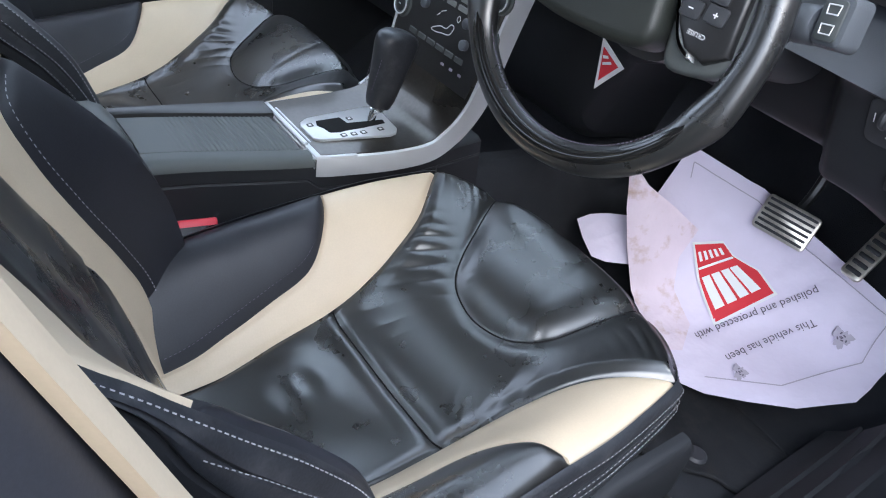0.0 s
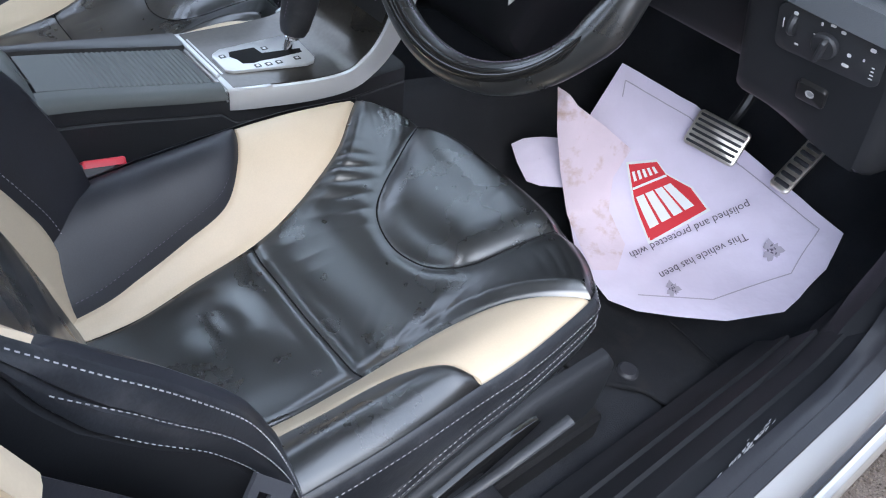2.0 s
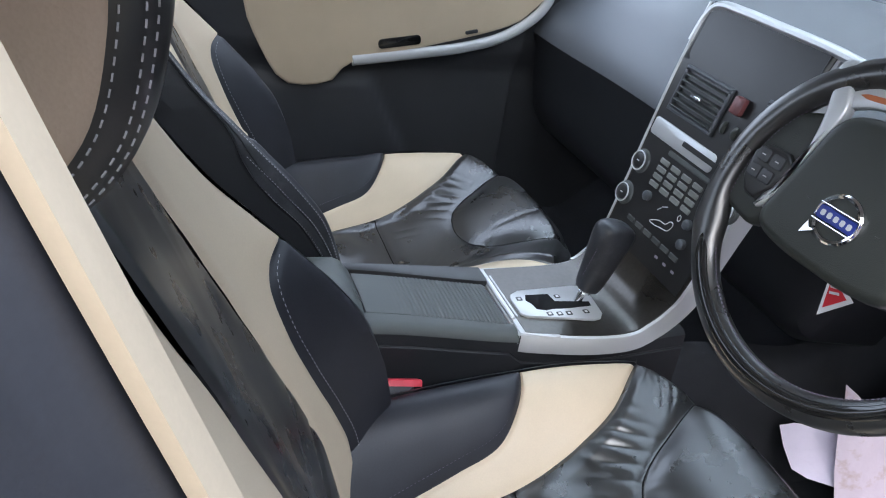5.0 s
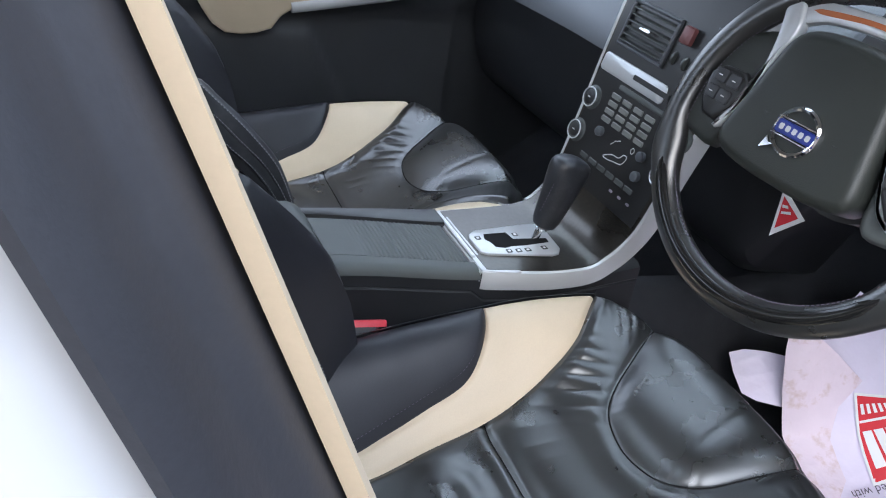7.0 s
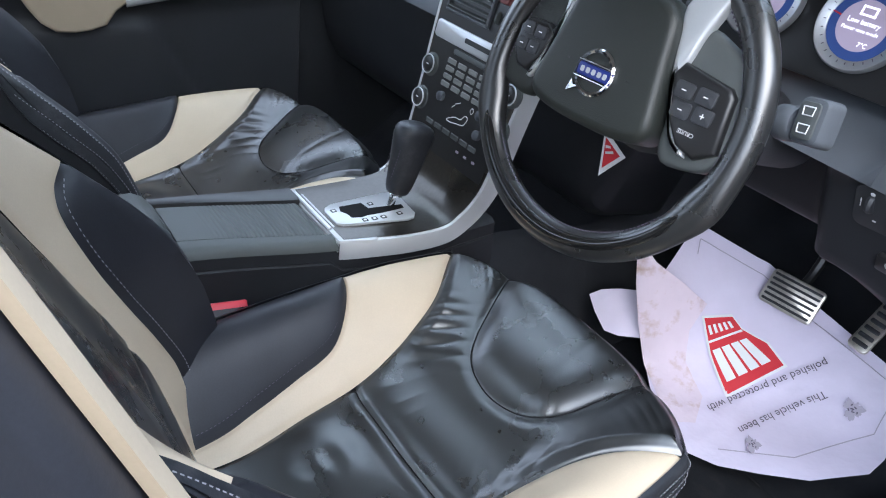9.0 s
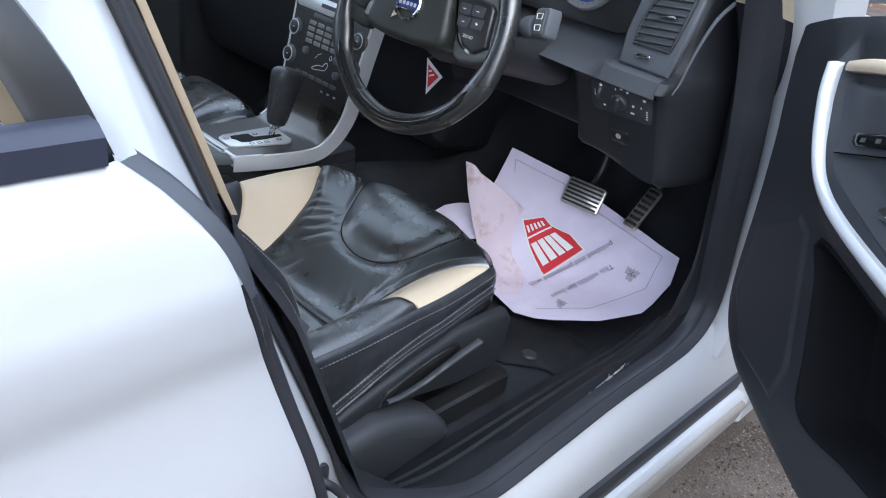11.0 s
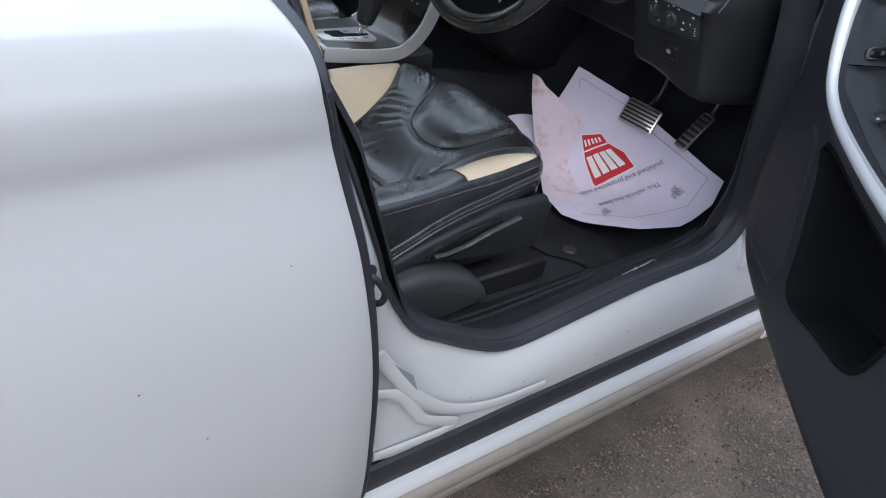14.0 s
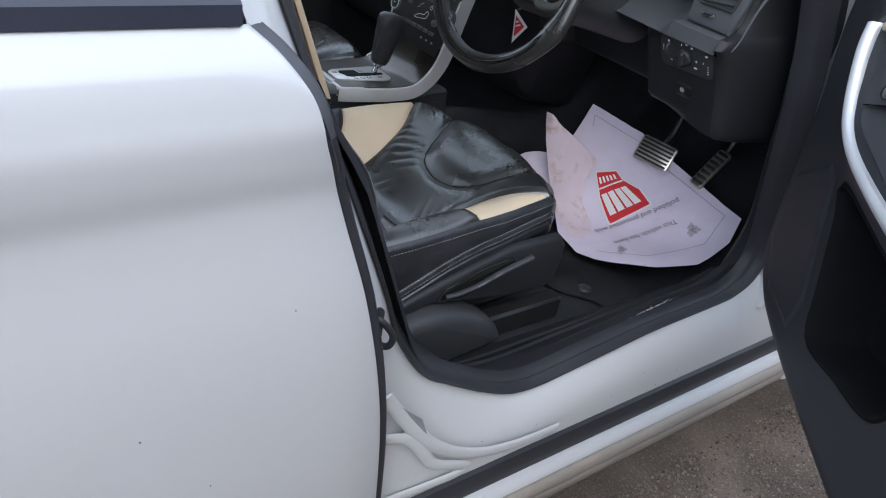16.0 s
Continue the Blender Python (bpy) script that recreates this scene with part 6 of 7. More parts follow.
part("dial_grip", moved(slab(rounded(0.008, 0.034, 0.003), 0.012, 0.003), LS @ Matrix.Translation((0.001, 0.004, 0.014)) @ pose(0, 0, 0, 0, 0, -12)), PLASTIC, lights)
part("dimmer", moved(lathe([(0.016, -0.005), (0.018, 0), (0.016, 0.005)], 20), LS @ Matrix.Translation((-0.052, 0.008, -0.004)) @ pose(0, 0, 0, 0, 90, 0)), PLASTIC, lights)
for x, y, w, h in ((-0.066, 0.008, 0.0015, 0.016), (-0.050, 0.030, 0.007, 0.006), (-0.042, -0.018, 0.006, 0.003), (-0.012, 0.030, 0.003, 0.006), (0.003, 0.034, 0.008, 0.004), (0.018, 0.030, 0.007, 0.005), (-0.020, 0.010, 0.003, 0.002), (-0.018, -0.010, 0.005, 0.004), (0.032, 0.000, 0.006, 0.006), (0.030, -0.018, 0.010, 0.005), (0.060, 0.022, 0.008, 0.006), (0.052, 0.002, 0.003, 0.005), (0.066, -0.004, 0.004, 0.002), (0.066, -0.010, 0.004, 0.002), (0.066, -0.016, 0.005, 0.002), (0.066, -0.022, 0.006, 0.002)):
    part("symbol", moved(slab(rounded(w, h, min(w, h) * 0.4, 2), 0.0004, 0, 0), LS @ Matrix.Translation((x, y, 0.0034))), WHITE_INK, lights)
PB = frame_of((0.653, 0.268, 0.880), (1, 0.02, 0), (0, -0.50, 1))
park = thing("parking_brake_switch", "black parking brake switch with a pale symbol", "car controls", at=(0.662, 0.245, 0.87))
part("brake_housing", moved(slab(rounded(0.075, 0.045, 0.012), 0.006, 0.003), PB @ Matrix.Translation((0, 0, -0.006))), PLASTIC, park)
part("brake_key", moved(slab(rounded(0.036, 0.028, 0.005), 0.008, 0.003), PB), PLASTIC_SMOOTH, park)
part("brake_symbol", moved(lathe([(0.0055, 0), (0.0055, 0.0004), (0.0040, 0.0004), (0.0040, 0.0)], 16), PB @ Matrix.Translation((0.0, 0.003, 0.0084))), DIM_INK, park)

# column shroud, stalk
column = thing("steering_column", "black steering column shroud with wiper stalk", "steering column", at=(0.41, 0.1, 0.9))
part("shroud", rings([[(0.408 + r * math.cos(a), y, z + 0.75 * r * math.sin(a)) for a in (2 * math.pi * k / 24 for k in range(24))] for y, z, r in ((0.02, 1.02, 0.04), (0.035, 1.015, 0.068), (0.10, 1.0, 0.070), (0.22, 0.975, 0.072), (0.33, 0.95, 0.075))], True, True), PLASTIC, column, "black column shroud")
part("stalk_arm", tube(smooth_line([(0.46, 0.075, 1.035), (0.52, 0.065, 1.045), (0.57, 0.055, 1.06)], 14), lambda t: 0.010 + 0.004 * t, 12), PLASTIC, column, "black stalk arm")
part("stalk_collar", moved(lathe([(0.016, -0.012), (0.018, -0.009), (0.018, 0.009), (0.016, 0.012)], 24), Matrix.Translation((0.575, 0.053, 1.062)) @ pose(0, 0, 0, 0, 75, -10)), DASH, column, "ridged stalk collar")
part("stalk_end", moved(slab(rounded(0.036, 0.046, 0.008), 0.024, 0.006), frame_of((0.608, 0.058, 1.072), (0.93, -0.25, 0.2), (-0.1, 0.25, 0.97))), DASH, column, "stalk end paddle")
part("stalk_face", moved(slab(rounded(0.024, 0.036, 0.005), 0.002, 0.001), frame_of((0.608, 0.058, 1.072), (0.93, -0.25, 0.2), (-0.1, 0.25, 0.97)) @ Matrix.Translation((0, 0, 0.0242))), GREY_PLASTIC, column, "grey paddle face")
for y in (-0.008, 0.009):
    part("wiper_symbol", moved(tube([(-0.006, y - 0.004, 0), (0.006, y - 0.004, 0), (0.007, y + 0.004, 0), (-0.007, y + 0.004, 0)], 0.0008, 5, True), frame_of((0.608, 0.058, 1.072), (0.93, -0.25, 0.2), (-0.1, 0.25, 0.97)) @ Matrix.Translation((0, 0, 0.0266))), WHITE_INK, column)

# ---- steering wheel ----
WH = frame_of((0.402, -0.021, 1.036), (1, 0.0667, 0), (-0.0197, 0.295, 0.955))
wheel = thing("steering_wheel", "black leather steering wheel with silver spokes and round emblem", "steering wheel", at=WH @ Vector((0, 0, 0)))
R = 0.172


def rim():
    n, sides = 96, 16
    rows = []
    for k in range(n + 1):
        a = 2 * math.pi * k / n
        dents = 0.0
        for c in (202, 338):
            d = (math.degrees(a) - c + 180) % 360 - 180
            dents += math.exp(-((d / 9.0) ** 2))
        r1 = 0.0170 + 0.0050 * dents
        row = []
        for s in range(sides):
            q = 2 * math.pi * s / sides
            rr = R + r1 * math.cos(q)
            row.append((rr * math.cos(a), rr * math.sin(a), 0.0155 * math.sin(q)))
        rows.append(row)
    return moved(rings(rows, True), WH)


part("rim", rim(), LEATHER, wheel, "black leather rim")
part("rim_trim", moved(tube([((R - 0.003) * math.cos(a), (R - 0.003) * math.sin(a), 0.0092) for a in np.linspace(radians(205), radians(335), 60)], lambda t: 0.0088 * min(1.0, 0.55 + 6 * min(t, 1 - t)), 10, up=(0, 0, 1)), WH), GLOSS, wheel, "gloss black lower rim inlay")
part("rim_seam", stitches([WH @ Vector(((R - 0.0172) * math.cos(a), (R - 0.0172) * math.sin(a), 0.004)) for a in np.linspace(0, 2 * math.pi, 120)], 0.003, 0.002, 0.0006), INK, wheel)
HC = -0.008
# the wheel stands turned half round
pad_half = [(0.0, 0.118), (0.045, 0.113), (0.066, 0.095), (0.076, 0.05), (0.086, 0.0), (0.088, -0.018), (0.076, -0.034), (0.04, -0.041), (0.0, -0.042)]
hub_out = smooth_line([(HC + a, b, 0) for a, b in pad_half] + [(HC - a, b, 0) for a, b in pad_half[-2:0:-1]], 72, True)
part("hub", moved(slab(hub_out, 0.046, 0.013, 5), WH @ Matrix.Translation((0, 0, -0.02))), HUB_PLASTIC, wheel, "charcoal airbag cover")
for sx in (-1, 1):
    part("hub_line", moved(tube([(HC + sx * 0.040, 0.021, 0), (HC + sx * 0.066, 0.022, -0.004)], 0.0011, 6), WH @ Matrix.Translation((0, 0, 0.026))), PLASTIC_SMOOTH, wheel)
    bar = [(0.060, 0.112), (0.072, 0.062), (0.077, 0.045), (0.092, 0.006), (0.106, -0.017), (0.126, -0.027), (0.129, -0.022), (0.111, -0.012), (0.098, 0.010), (0.084, 0.045), (0.090, 0.063), (0.094, 0.09), (0.104, 0.125), (0.112, 0.150), (0.088, 0.160), (0.074, 0.130)]
    if sx < 0:
        bar = [(0.070, 0.105), (0.080, 0.05), (0.088, 0.0), (0.100, -0.018), (0.108, -0.018), (0.094, 0.01), (0.087, 0.05), (0.090, 0.09), (0.100, 0.125), (0.108, 0.150), (0.088, 0.160), (0.078, 0.130)]
    part("spoke_trim", moved(slab([(HC + sx * p[0], p[1]) for p in smooth_line([(a, b, 0) for a, b in bar], 60, True)], 0.014, 0.005, 3), WH @ Matrix.Translation((0, 0, -0.002))), SILVER, wheel, "satin silver spoke frame")
    spoke = [(0.080, 0.098), (0.125, 0.090), (0.165, 0.070), (0.168, 0.02), (0.160, -0.025), (0.125, -0.040), (0.095, -0.035), (0.085, 0.03)]
    part("spoke", moved(slab([(HC + sx * p[0], p[1]) for p in smooth_line([(a, b, 0) for a, b in spoke], 44, True)], 0.020, 0.008, 3), WH @ Matrix.Translation((0, 0, -0.016))), GREY_PLASTIC if sx > 0 else HUB_PLASTIC, wheel, "grey spoke cover")
    pod = [(0.080, 0.047), (0.088, 0.062), (0.146, 0.054), (0.154, 0.046), (0.161, -0.010), (0.140, -0.024), (0.116, -0.018), (0.098, 0.002)] if sx > 0 else [(0.086, 0.036), (0.100, 0.047), (0.128, 0.046), (0.141, 0.034), (0.138, 0.004), (0.126, -0.012), (0.108, -0.014), (0.094, 0.006)]
    part("button_pod", moved(slab([(HC + sx * a, b) for a, b in pod], 0.014, 0.005, 3), WH @ Matrix.Translation((0, 0, 0.0))), PLASTIC_SMOOTH, wheel, "black button pod")
    for bx, by in ((0.102, 0.036), (0.128, 0.037), (0.107, 0.017), (0.133, 0.019)) if sx > 0 else ((0.104, 0.033), (0.124, 0.034), (0.108, 0.014), (0.126, 0.014)):
        key = part("wheel_key", moved(slab(rounded(0.022 if sx > 0 else 0.017, 0.017 if sx > 0 else 0.015, 0.003), 0.003, 0.001), WH @ Matrix.Translation((HC + sx * bx, by, 0.0135))), PLASTIC, wheel, "black wheel key")
        part("key_symbol", moved(slab(rounded(0.0055, 0.0012, 0.0004, 1), 0.0003, 0, 0), WH @ Matrix.Translation((HC + sx * bx, by, 0.0168))), WHITE_INK, key)
        if sx > 0 and bx > 0.130:
            part("key_symbol", moved(slab(rounded(0.0012, 0.0055, 0.0004, 1), 0.0003, 0, 0), WH @ Matrix.Translation((HC + bx, by, 0.0166))), WHITE_INK, key)
letters("CRUISE", 0.0062, WH @ Matrix.Translation((HC + 0.123, -0.002, 0.0144)) @ pose(0, 0, 0, 0, 0, 180), WHITE_INK, wheel)
part("top_frame", moved(slab([p[:2] for p in smooth_line([(HC - 0.082, 0.112, 0), (HC - 0.05, 0.123, 0), (HC, 0.127, 0), (HC + 0.05, 0.123, 0), (HC + 0.082, 0.112, 0), (HC + 0.092, 0.135, 0), (HC + 0.06, 0.143, 0), (HC, 0.146, 0), (HC - 0.06, 0.143, 0), (HC - 0.092, 0.135, 0)], 50, True)], 0.010, 0.004), WH @ Matrix.Translation((0, 0, -0.004))), SILVER, wheel, "satin silver cross frame")
# thin orange strip that paints the needle's reflection on the silver
part("orange_reflection", moved(slab([p[:2] for p in smooth_line([(HC - 0.062, 0.1285, 0), (HC, 0.1345, 0), (HC + 0.050, 0.130, 0), (HC + 0.051, 0.1345, 0), (HC, 0.1395, 0), (HC - 0.063, 0.1335, 0)], 30, True)], 0.0006, 0.0001, 1), WH @ Matrix.Translation((0, 0, 0.0062))), ORANGE, wheel, "orange reflection painted as a strip on the frame")
EM = WH @ Matrix.Translation((-0.007, 0.0165, 0.0262)) @ pose(0, 0, 0, 0, 0, 180)
part("emblem_ring", moved(rings([[(r * math.cos(2 * math.pi * k / 44), r * math.sin(2 * math.pi * k / 44), z) for k in range(44)] for r, z in ((0.0262, 0), (0.0262, 0.004), (0.024, 0.006), (0.0215, 0.005), (0.021, 0.0))], True), EM), CHROME, wheel, "chrome emblem ring")
part("emblem_arrow", moved(slab([(0.012, 0.018), (0.030, 0.030), (0.027, 0.014), (0.022, 0.020)], 0.003, 0.0005, 1), EM), CHROME, wheel)
part("emblem_bar", moved(slab(rounded(0.050, 0.014, 0.001, 1), 0.0055, 0.001), EM), BLUE, wheel, "dark blue emblem bar")
for dy in (-0.009, 0.009):
    part("emblem_bar_edge", moved(slab(rounded(0.050, 0.0016, 0.0006, 1), 0.0058, 0.0004, 1), EM @ Matrix.Translation((0, dy, 0))), CHROME, wheel)
for k in range(5):
    part("emblem_mark", moved(slab(rounded(0.0052, 0.0062, 0.0012, 1), 0.0004, 0, 0), EM @ Matrix.Translation((-0.016 + 0.008 * k, 0, 0.0055))), DIM_INK, wheel)

# hanging triangular tag under the column
tag = thing("warning_tag", "white and red triangular card hanging under the column", "card tag", at=(0.315, 0.11, 0.87))
TG = frame_of((0.319, 0.110, 0.903), (1, 0, 0), (0, 0, 1))
part("card", moved(slab([(-0.010, -0.038), (0.028, 0.007), (-0.018, 0.031)], 0.001, 0.0003, 1), TG), WHITE_INK, tag, "white card")
part("red_field", moved(slab([(-0.0065, -0.024), (0.019, 0.005), (-0.012, 0.020)], 0.0005, 0, 0), TG @ Matrix.Translation((0, 0, 0.0012))), RED, tag, "red triangle")
part("white_bar", moved(slab([(-0.006, -0.002), (0.008, 0.004), (0.006, 0.007), (-0.007, 0.001)], 0.0003, 0, 0), TG @ Matrix.Translation((0, 0, 0.0019))), WHITE_INK, tag)
part("white_bar", moved(slab([(-0.008, 0.006), (0.001, 0.009), (-0.001, 0.012), (-0.009, 0.010)], 0.0003, 0, 0), TG @ Matrix.Translation((0, 0, 0.0019))), WHITE_INK, tag)
part("hook", tube([(0.303, 0.111, 0.930), (0.335, 0.13, 0.965)], 0.002, 8), PLASTIC, tag)

# ---- pedals ----
def pedal(name, label, corners, bars, along):
    """A steel-faced pedal over its four corners a, b, c, d, with rubber bars."""
    a, b, c, d = [Vector(p) for p in corners]
    ob = thing(name, label, "pedal", "pedals", at=(a + c) / 2)
    M = frame_of((a + b + c + d) / 4, b - a, d - a)
    w, h = ((b - a).length + (c - d).length) / 2, ((d - a).length + (c - b).length) / 2
    part("pad", moved(slab(rounded(w, h, 0.008), 0.008, 0.003), M @ Matrix.Translation((0, 0, -0.009))), STEEL, ob, "brushed steel pad")
    for k in range(bars):
        if along:
            y = -h / 2 + h * (k + 0.8) / (bars + 0.6)
            part("rubber_bar", moved(slab(rounded(w * 0.90, h / bars * 0.44, 0.002, 2), 0.004, 0.0015), M @ Matrix.Translation((0, y, -0.001))), RUBBER, ob)
        else:
            y = -h / 2 + h * (k + 0.8) / (bars + 0.6)
            part("rubber_bar", moved(slab(rounded(w * 0.74, h / bars * 0.46, 0.002, 2), 0.004, 0.0015), M @ Matrix.Translation((0, y, -0.001))), RUBBER, ob)
    arm = M @ Vector((0, 0, -0.012))
    part("pedal_arm", tube(smooth_line([arm, arm + Vector((0, 0.05, 0.05)), arm + Vector((0.0, 0.08, 0.18))], 12), 0.009, 8), PLASTIC_SMOOTH, ob, "black pedal arm")
    return ob


pedal("brake_pedal", "steel brake pedal with black rubber bars above the paper", [(0.405, 0.520, 0.586), (0.487, 0.540, 0.580), (0.500, 0.545, 0.646), (0.392, 0.546, 0.640)], 6, True)
pedal("accelerator_pedal", "narrow steel accelerator pedal with black rubber bars", [(0.548, 0.552, 0.585), (0.583, 0.553, 0.582), (0.600, 0.632, 0.662), (0.564, 0.634, 0.664)], 7, False)

# ---- paper mat ----
PO = Vector((0.349, 0.462, 0.520))
PN = Vector((0.4095, -0.6162, 0.6727))
PX = Vector((0.760, 0.560, 0.0504)).normalized()
PAPER_M = frame_of(PO, PX, PN.cross(PX))


def swell(x, k=0.02):
    """A soft ramp: 0 below zero, x above it."""
    return math.log1p(math.exp(max(-40.0, min(40.0, x / k)))) * k


def paper_lift(u, v):
    """The paper's large shape over its plane: it hangs steeply, then turns level on the mat."""
    return -0.015 + 1.15 * swell(-(v + 0.138)) + 0.2 * swell(u - 0.12) + 0.4 * swell(v - 0.03)


def on_sheet(u, v, lift=0.0):
    w = 0.005 * noise.noise((u * 8, v * 8, 0.3)) + 0.002 * noise.noise((u * 24, v * 24, 5.3)) + 0.004 * (1 - 2 * abs(noise.noise((u * 9 + v * 6, v * 4 - u * 3, 2.1)))) + 0.002 * (1 - 2 * abs(noise.noise((u * 17 - v * 11, v * 15, 6.1))))
    return PAPER_M @ Vector((u, v, paper_lift(u, v) + w - 0.002 + lift))


def sheet(outline, n=46, rnds=0.0, lift=0.0, rise=None):
    """A thin wrinkled sheet that fills an outline in the plane of the paper."""
    pts = [Vector(p) for p in outline]
    mid = sum(pts, Vector((0, 0))) / len(pts)
    ring = smooth_line([(p.x, p.y, 0) for p in pts], n * 3, True) if rnds else [Vector((a.x + (b.x - a.x) * t, a.y + (b.y - a.y) * t, 0)) for a, b in zip(pts, pts[1:] + pts[:1]) for t in (k / 12 for k in range(12))]
    rows = []
    for t in [1 - k / 26 for k in range(26)] + [0.004]:
        row = [(mid.x + (p.x - mid.x) * t, mid.y + (p.y - mid.y) * t) for p in ring]
        rows.append([on_sheet(a, b, lift + (rise(a, b) if rise else 0.0)) for a, b in row])
    return rings(rows, True)


MAIN = [Vector(p) for p in ((-0.054, 0.167), (0.087, 0.123), (0.195, 0.06), (0.366, -0.047), (0.352, -0.112), (0.310, -0.172), (0.285, -0.200), (0.195, -0.236), (0.120, -0.247), (0.055, -0.253), (0.007, -0.246), (-0.053, -0.192), (-0.087, -0.107), (-0.114, -0.033), (-0.103, 0.037))]
mat_paper = thing("paper_floor_mat", "crumpled lilac-white protective paper mat with red logo, soiled with brown stains", "paper mat", at=(0.45, 0.42, 0.36))
part("sheet", sheet(MAIN), PAPER, mat_paper, "lilac-white paper sheet")
FOLD = [Vector(p) for p in ((-0.151, 0.078), (-0.112, 0.052), (-0.055, 0.040), (-0.005, 0.024), (-0.024, -0.030), (-0.017, -0.085), (0.023, -0.141), (0.015, -0.192), (-0.028, -0.202), (-0.089, -0.110), (-0.117, -0.044), (-0.137, 0.014))]
part("soiled_fold", sheet(FOLD, lift=0.005, rise=lambda u, v: 0.165 * max(0.0, 1 - math.hypot(u + 0.13, v - 0.055) / 0.17) ** 1.2), PAPER_DIRTY, mat_paper, "pinkish fold with brown stains")
FLAP = [Vector(p) for p in ((-0.217, -0.005), (-0.196, 0.008), (-0.161, 0.016), (-0.127, 0.022), (-0.116, -0.015), (-0.098, -0.065), (-0.147, -0.071), (-0.174, -0.067), (-0.199, -0.036))]
part("side_flap", sheet(FLAP, lift=0.016, rise=lambda u, v: 0.010 * math.sin(32 * (u + 0.5 * v))), PAPER, mat_paper, "turned-up paper flap")


def decal(name, outline, mat, lift, label="", owner=None):
    """Print on the paper: follows its wrinkles."""
    pts = [Vector(p) for p in outline]
    ring = [Vector((a.x + (b.x - a.x) * t, a.y + (b.y - a.y) * t)) for a, b in zip(pts, pts[1:] + pts[:1]) for t in (k / 10 for k in range(10))]
    mid = sum(pts, Vector((0, 0))) / len(pts)
    rows = [[on_sheet(mid.x + (p.x - mid.x) * t, mid.y + (p.y - mid.y) * t, lift) for p in ring] for t in (1, 0.75, 0.5, 0.25, 0.004)]
    return part(name, rings(rows, True), mat, owner or mat_paper, label)


LA, LT, LM, LN, LB, LC, LD = [Vector(p) for p in ((-0.007, 0.005), (0.044, 0.021), (0.066, 0.001), (0.117, -0.014), (0.155, -0.049), (0.064, -0.133), (0.020, -0.061))]
logo = [LA, LT, LM, LN, LB, LC, LD]
cen = (LA + LB + LC + LT) / 4
decal("logo_border", logo, WHITE_INK, 0.0072, "white logo border")
decal("red_logo", [p + (cen - p) * 0.075 for p in logo], RED, 0.0082, "red printed logo shape")


def along(u, v):
    """A point of the logo: u from the short side to the long one, v across."""
    a, b = (LA.lerp(LD, u / 0.5) if u < 0.5 else LD.lerp(LC, (u - 0.5) / 0.5)), (LT.lerp(LM, u / 0.32) if u < 0.32 else LM.lerp(LB, (u - 0.32) / 0.68))
    return a.lerp(b, v)


# plain white blocks in place of the brand lettering
for v0 in (0.09, 0.30, 0.51, 0.71):
    decal("logo_block", [along(0.47, v0), along(0.47, v0 + 0.17), along(0.85, v0 + 0.18), along(0.85, v0 + 0.02)], WHITE_INK, 0.0092)
decal("logo_line", [along(0.34, 0.06), along(0.34, 0.94), along(0.37, 0.94), along(0.37, 0.06)], WHITE_INK, 0.0092)
for k in range(5):
    decal("logo_block", [along(0.14, 0.12 + 0.15 * k), along(0.14, 0.20 + 0.15 * k), along(0.27, 0.21 + 0.15 * k), along(0.27, 0.13 + 0.15 * k)], WHITE_INK, 0.0092)


def sheet_text(text, size, start, end, lift=0.0085, mat=INK):
    """One line of print from start to end (points of the sheet)."""
    a, b = Vector(start), Vector(end)
    d = (b - a).normalized()
    mid = (a + b) / 2
    M = PAPER_M @ Matrix.Translation((mid.x, mid.y, 0)) @ Matrix.Rotation(math.atan2(d.y, d.x), 4, "Z")
    ob = letters(text, size, M, mat, mat_paper, "printed_line")
    inv = PAPER_M.inverted()
    spans = [((inv @ v.co).xy - mid).dot(d) for v in ob.data.vertices]
    grow = (b - a).length / (max(spans) - min(spans))
    for v in ob.data.vertices:
        q = inv @ v.co
        f = mid + (q.xy - mid) * grow
        v.co = PAPER_M @ Vector((f.x, f.y, 0))
    for v in ob.data.vertices:
        q = inv @ v.co
        v.co = on_sheet(q.x, q.y, lift)


sheet_text("This vehicle has been", 0.0215, (0.220, -0.082), (0.088, -0.185))
sheet_text("polished and protected with", 0.0215, (0.214, -0.026), (0.035, -0.160))
# faint lines of small print and two crests, drawn as plain shapes
for place, r in (((0.263, -0.099), 0.019), ((0.109, -0.203), 0.014)):
    c = Vector(place)
    decal("crest", [c + Vector((math.cos(a), math.sin(a) * 1.15)) * r * (0.74 + 0.16 * math.sin(3 * a + 1) + 0.10 * math.sin(7 * a) + 0.08 * math.sin(13 * a)) for a in (2 * math.pi * k / 40 for k in range(40))], PALE_INK, 0.0085, "grey printed crest")
    for k in range(7):
        q = c + Vector((math.cos(k * 2.4), math.sin(k * 2.4))) * r * 0.13 * k ** 0.7
        decal("crest_mark", [q + Vector((math.cos(a), math.sin(a))) * r * (0.10 + 0.05 * math.sin(2 * a + k)) for a in (2 * math.pi * m / 8 for m in range(8))], INK, 0.0092)


def printed_border(pts):
    P = [Vector(p) for p in pts]
    for a, b in zip(P, P[1:]):
        o = Vector((-(b - a).y, (b - a).x)).normalized() * 0.0009
        decal("printed_border", [a - o, b - o, b + o, a + o], PALE_INK, 0.0084)


printed_border([(-0.040, 0.113), (-0.042, 0.139), (0.080, 0.100), (0.327, -0.048), (0.296, -0.132), (0.173, -0.206), (0.054, -0.226)])

# ---- floor mat ----
floor_mat = thing("floor_mat", "black carpet floor mat with a bound edge under the paper", "floor mat", at=(0.5, 0.2, 0.38))
